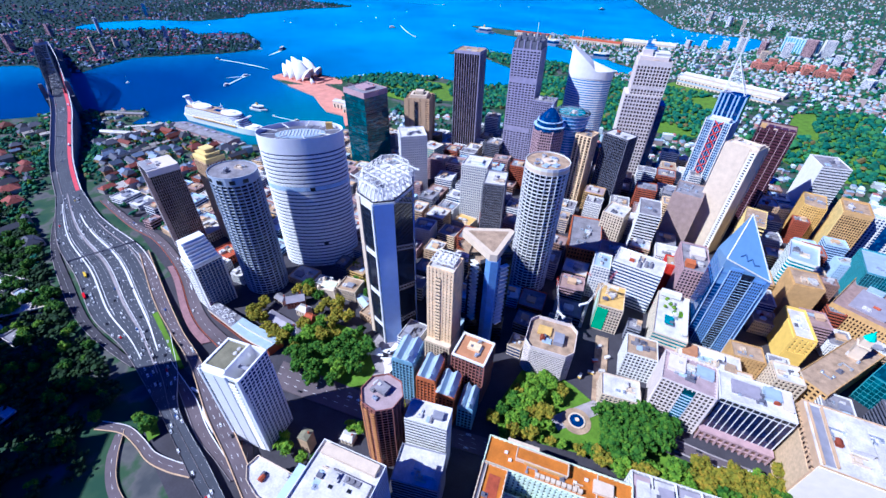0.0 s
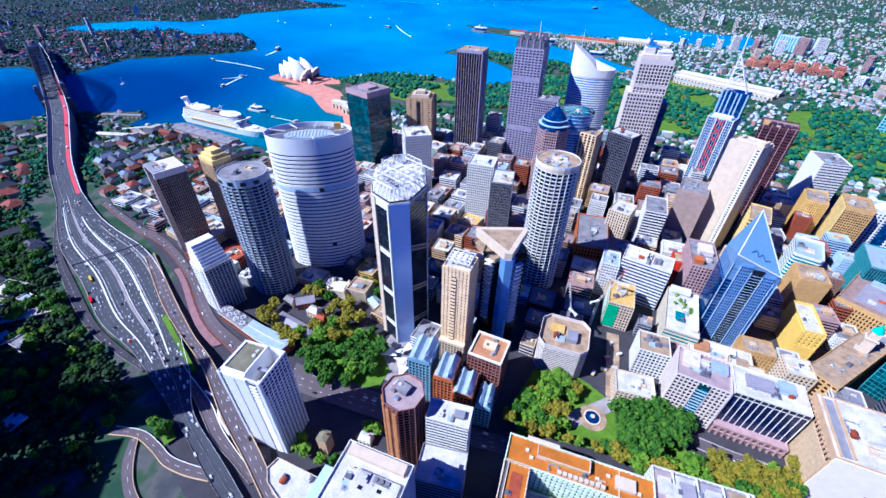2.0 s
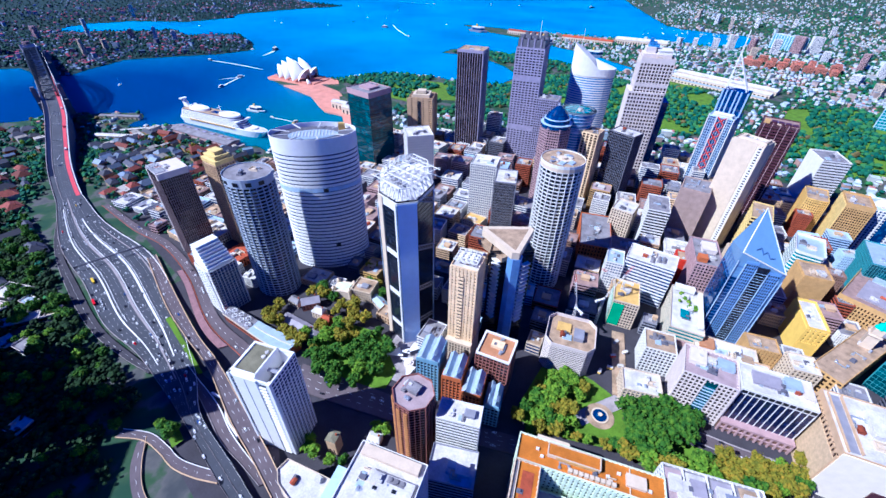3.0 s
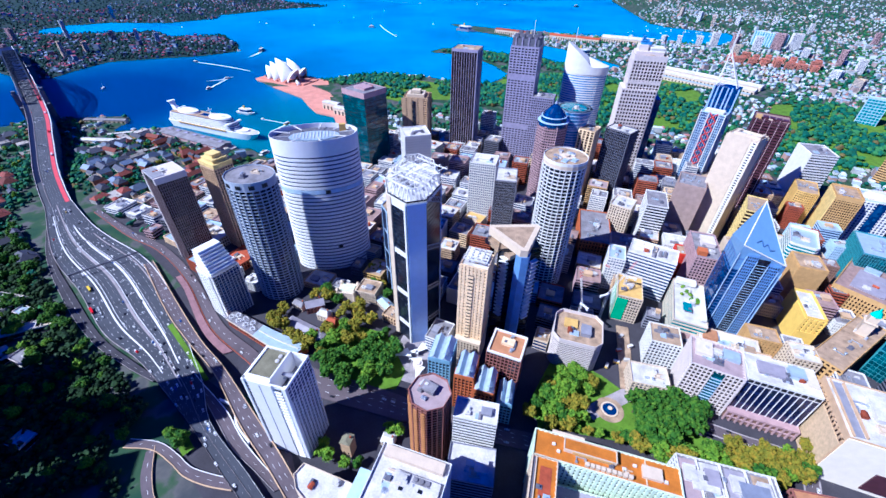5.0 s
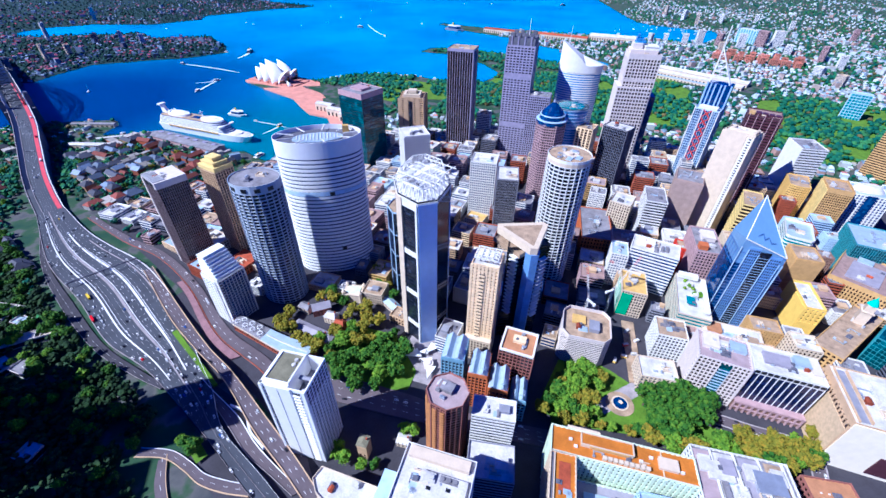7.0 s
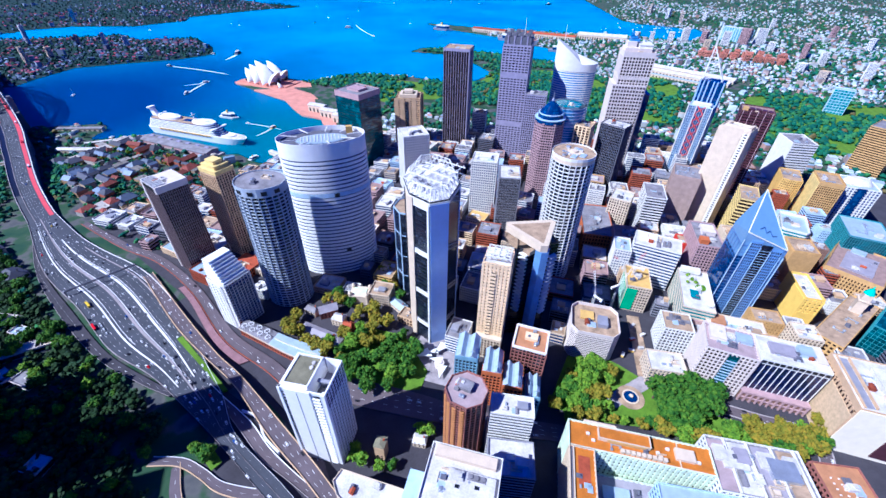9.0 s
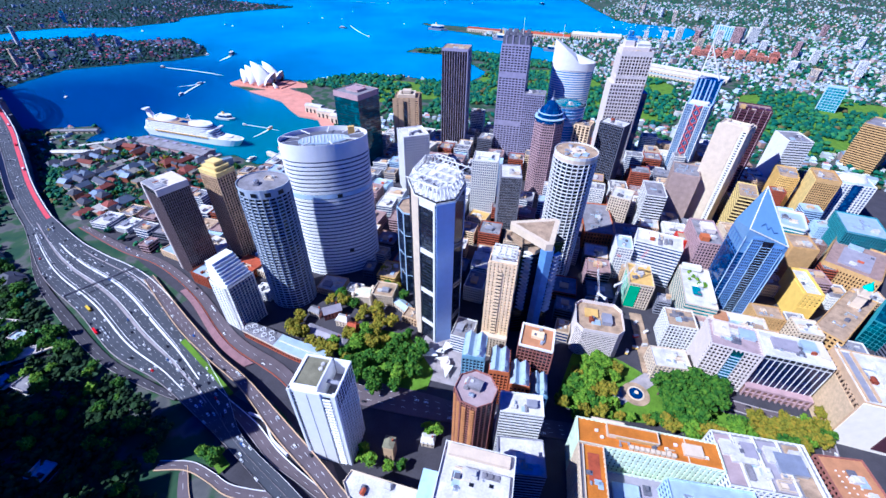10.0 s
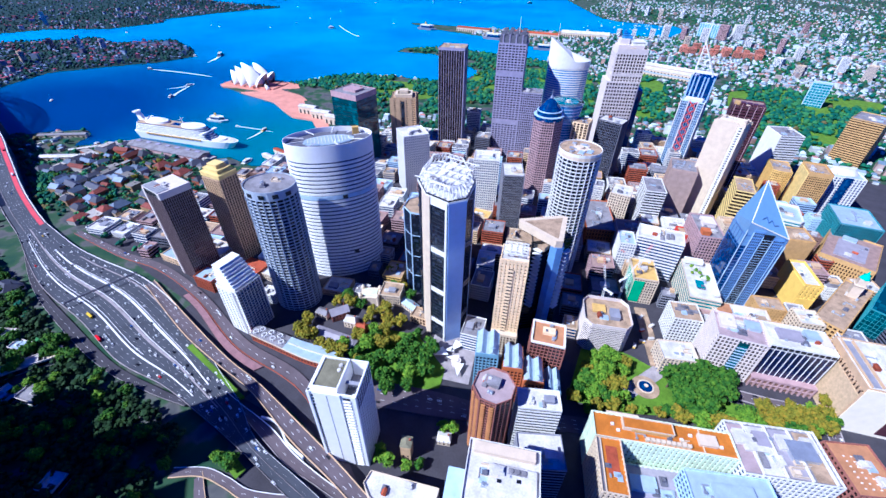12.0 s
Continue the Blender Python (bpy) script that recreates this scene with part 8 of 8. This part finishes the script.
def scatter(x0, x1, y0, y1, step, built, grow):
    xs, ys = np.arange(x0, x1, step), np.arange(y0, y1, step)
    X, Y = np.meshgrid(xs, ys, indexing="ij")
    X = X + np.random.uniform(-0.4, 0.4, X.shape) * step
    Y = Y + np.random.uniform(-0.4, 0.4, Y.shape) * step
    ok = land(X, Y) > 8
    for p in (CBD, ROCKS, MILLERS, WHARFSIDE):
        ok &= inside_dist(X, Y, p) < 0
    park = np.maximum(np.maximum(inside_dist(X, Y, GARDENS), inside_dist(X, Y, HYDE)), inside_dist(X, Y, DOMAIN))
    shelf = (X < -930) & (X > -1600) & (Y > 560) & (Y < 850)
    Z = height(X, Y)
    for x, y, z, o, p, sh in zip(X.ravel(), Y.ravel(), Z.ravel(), ok.ravel(), park.ravel(), shelf.ravel()):
        if not o or sh:
            continue
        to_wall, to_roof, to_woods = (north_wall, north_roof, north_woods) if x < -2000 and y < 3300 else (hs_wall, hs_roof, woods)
        # seen sector only
        a = math.atan2(-x, y + 120)
        if not -0.28 < a < 1.75:
            continue
        n = noise.noise((x * 0.004, y * 0.004, 0))
        if p > 0:
            open_ = noise.noise((x * 0.009, y * 0.009, 5))
            if open_ < 0.24:
                for _ in range(2):
                    r = srng.uniform(4, 8)
                    blob(to_woods, (x + srng.uniform(-6, 6), y + srng.uniform(-6, 6), z + r * 0.9), r, srng.randrange(10 ** 6))
            continue
        t = srng.random()
        if t < built + n * 0.5:
            w, d, h = srng.uniform(7, 13), srng.uniform(5.5, 10), srng.uniform(3.5, 7)
            if srng.random() < 0.05:
                w, d, h = srng.uniform(12, 24), srng.uniform(10, 16), srng.uniform(9, 20)
            rot = 25 * noise.noise((x * 0.0015, y * 0.0015, 9)) * 4 + srng.choice((0, 90))
            to_wall.box(x, y, z - 3, w, d, h + 3, rot, bottom=False)
            if h < 10 and srng.random() < 0.7:
                to_roof.gable(x, y, z + h, w + 1, d + 1, d * 0.3, rot, d * 0.3)
            else:
                to_roof.box(x, y, z + h, w + 0.5, d + 0.5, 0.6, rot, bottom=False)
        elif t < built + grow:
            r = srng.uniform(3, 7)
            blob(to_woods, (x, y, z + r * 0.8), r, srng.randrange(10 ** 6))


scatter(-1350, 900, 700, 2600, 17, 0.44, 0.5)
scatter(-1200, 1250, 2600, 4200, 24, 0.38, 0.56)
scatter(-2300, 1250, 4200, 7800, 40, 0.32, 0.62)
scatter(-2800, -2000, -300, 1060, 16, 0.32, 0.64)
scatter(-3700, -2800, -300, 2300, 24, 0.28, 0.68)
scatter(-6000, -3700, -600, 3000, 38, 0.24, 0.72)
scatter(-1600, -930, 40, 330, 17, 0.15, 0.4)
for _i in range(420):
    _c = APPROACH.at(srng.uniform(0.55, 0.97), 0.5)
    _sd = srng.choice((-1, 1, 1))
    _x, _y, _r = _c.x + srng.uniform(-12, 12), _c.y + _sd * srng.uniform(28, 62), srng.uniform(3, 6)
    if float(land(_x, _y)) > 5:
        blob(woods, (_x, _y, ground_at(_x, _y) + _r), _r, _i)
# dark undergrowth and tree tops on the western slope
thicket = Shape()
for _ in range(2600):
    _x, _y = srng.uniform(-1000, -320), srng.uniform(-230, -42)
    if float(inside_dist(_x, _y, THICKET)) < 2 or noise.noise((_x * 0.03, _y * 0.03, 2)) > 0.28 or np.any(np.hypot(ROADPTS[:, 0] - _x, ROADPTS[:, 1] - _y) < ROADPTS[:, 2] + 2) or any(math.hypot(_x - a, _y - b) < c * 0.8 for a, b, c in FOOT):
        continue
    _k, _z = srng.uniform(0.7, 1.5), ground_at(_x, _y)
    for _ in range(8):
        _r = srng.uniform(1.3, 2.4) * _k
        blob(thicket, (_x + srng.gauss(0, 2.0) * _k, _y + srng.gauss(0, 2.0) * _k, _z + srng.uniform(1.5, 7) * _k), _r, srng.randrange(10 ** 6))
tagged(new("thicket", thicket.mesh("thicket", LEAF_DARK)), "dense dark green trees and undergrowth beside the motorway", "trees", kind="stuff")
for _ in range(700):
    _x, _y = srng.uniform(-1290, -640), srng.uniform(50, 340)
    if float(inside_dist(_x, _y, ROCKS)) > 0 and clear(_x, _y, 5, 0.9):
        _z = ground_at(_x, _y)
        for _ in range(6):
            blob(woods, (_x + srng.gauss(0, 3), _y + srng.gauss(0, 3), _z + srng.uniform(2, 8)), srng.uniform(2, 3.6), srng.randrange(10 ** 6))
# garden trees between the hillside houses
for _ in range(1000):
    _x, _y = srng.uniform(-1500, -600), srng.uniform(-330, 40)
    if float(inside_dist(_x, _y, MILLERS)) > 0 and clear(_x, _y, 5, 0.9):
        _z = ground_at(_x, _y)
        for _ in range(6):
            blob(woods, (_x + srng.gauss(0, 3), _y + srng.gauss(0, 3), _z + srng.uniform(2, 8)), srng.uniform(2, 3.8), srng.randrange(10 ** 6))
tagged(new("suburb_house_walls", hs_wall.mesh("suburb_house_walls", CITYWALL)), "walls of countless pale and brick suburban houses", "houses", kind="stuff")
tagged(new("suburb_house_roofs", hs_roof.mesh("suburb_house_roofs", CITYROOF)), "white, grey and terracotta roofs of countless houses", "roofs", kind="stuff")
tagged(new("woods", woods.mesh("woods", WOODS)), "dark green trees between the houses and in gardens", "trees", kind="stuff")

tagged(new("north_shore_house_walls", north_wall.mesh("north_shore_house_walls", HAZED_NORTHWALL)), "haze-tinted walls of countless houses across the harbour", "houses", kind="stuff")
tagged(new("north_shore_house_roofs", north_roof.mesh("north_shore_house_roofs", HAZED_NORTHROOF)), "dark and reddish roofs across the harbour with blue haze in their colour", "roofs", kind="stuff")
tagged(new("north_shore_woods", north_woods.mesh("north_shore_woods", HAZED_NORTHWOODS)), "dark trees across the harbour with blue haze in their colour", "trees", kind="stuff")

# apartment blocks standing out of the suburbs
APTS = [(-2330, 330, 16, 60), (-2380, 420, 22, 40), (-2500, 560, 20, 45), (-2440, 640, 18, 55), (-2380, 700, 24, 40), (-2620, 420, 18, 75), (-2720, 250, 22, 50), (-3390, 820, 18, 70), (-2460, 180, 20, 50), (-2560, 90, 24, 60),
        (-480, 2420, 26, 50), (-430, 2500, 30, 70), (-350, 2560, 26, 60), (-250, 2480, 30, 65), (-180, 2560, 40, 75), (-120, 2620, 40, 70), (-560, 2380, 20, 45), (-640, 2420, 22, 40), (-300, 2280, 22, 40), (-60, 2380, 24, 45),
        (60, 2300, 20, 60), (120, 2200, 22, 50), (-600, 3300, 20, 60), (-700, 3380, 22, 55), (-480, 3400, 22, 50), (-850, 3520, 18, 60), (-300, 3500, 20, 45), (-100, 3300, 20, 50), (180, 3100, 22, 60), (300, 2700, 24, 50),
        (120, 1900, 26, 40), (250, 2050, 24, 55), (320, 1980, 26, 50), (60, 2050, 30, 30)]
for _x, _y, _w, _h in APTS:
    _k = srng.choice((0, 1, 5, 8, 1, 2))
    _wall, _pane, _roof = STYLES[_k]
    tower(STYLEWORD[_k] + " apartment block above the suburb trees", _x, _y, srng.uniform(-30, 30), (_w, _w * srng.uniform(0.6, 0.9)), ground_at(_x, _y) + _h, _wall, _pane, _roof, 3.2, 1.3, 4, 1.2, units=1, name="apartment_block", category="apartment block")
SALMON = mat("salmon_brick", (0.50, 0.24, 0.19), 0.8, rand=0.25)
for _i in range(24):
    _x, _y = -290 + 40 * (_i % 8) + srng.uniform(-6, 6), 2085 + 42 * (_i // 8) + 6 * (_i % 8) + srng.uniform(-8, 8)
    tower("salmon brick apartment block with a terracotta roof", _x, _y, 12 + srng.choice((0, 90)), (30, 17), ground_at(_x, _y) + srng.uniform(14, 30), SALMON, G_BROWN, R_TERRA, 3.6, 1.6, 4, 1.4, units=1, name="apartment_block", category="apartment block")
tower("long blue-glazed hospital slab above the suburb", -232, 2745, -28, (150, 34), ground_at(-232, 2745) + 62, BLUEW, G_SEA, R_WHITE, 3.6, 1.0, 14, 5, units=5, name="hospital", category="hospital")
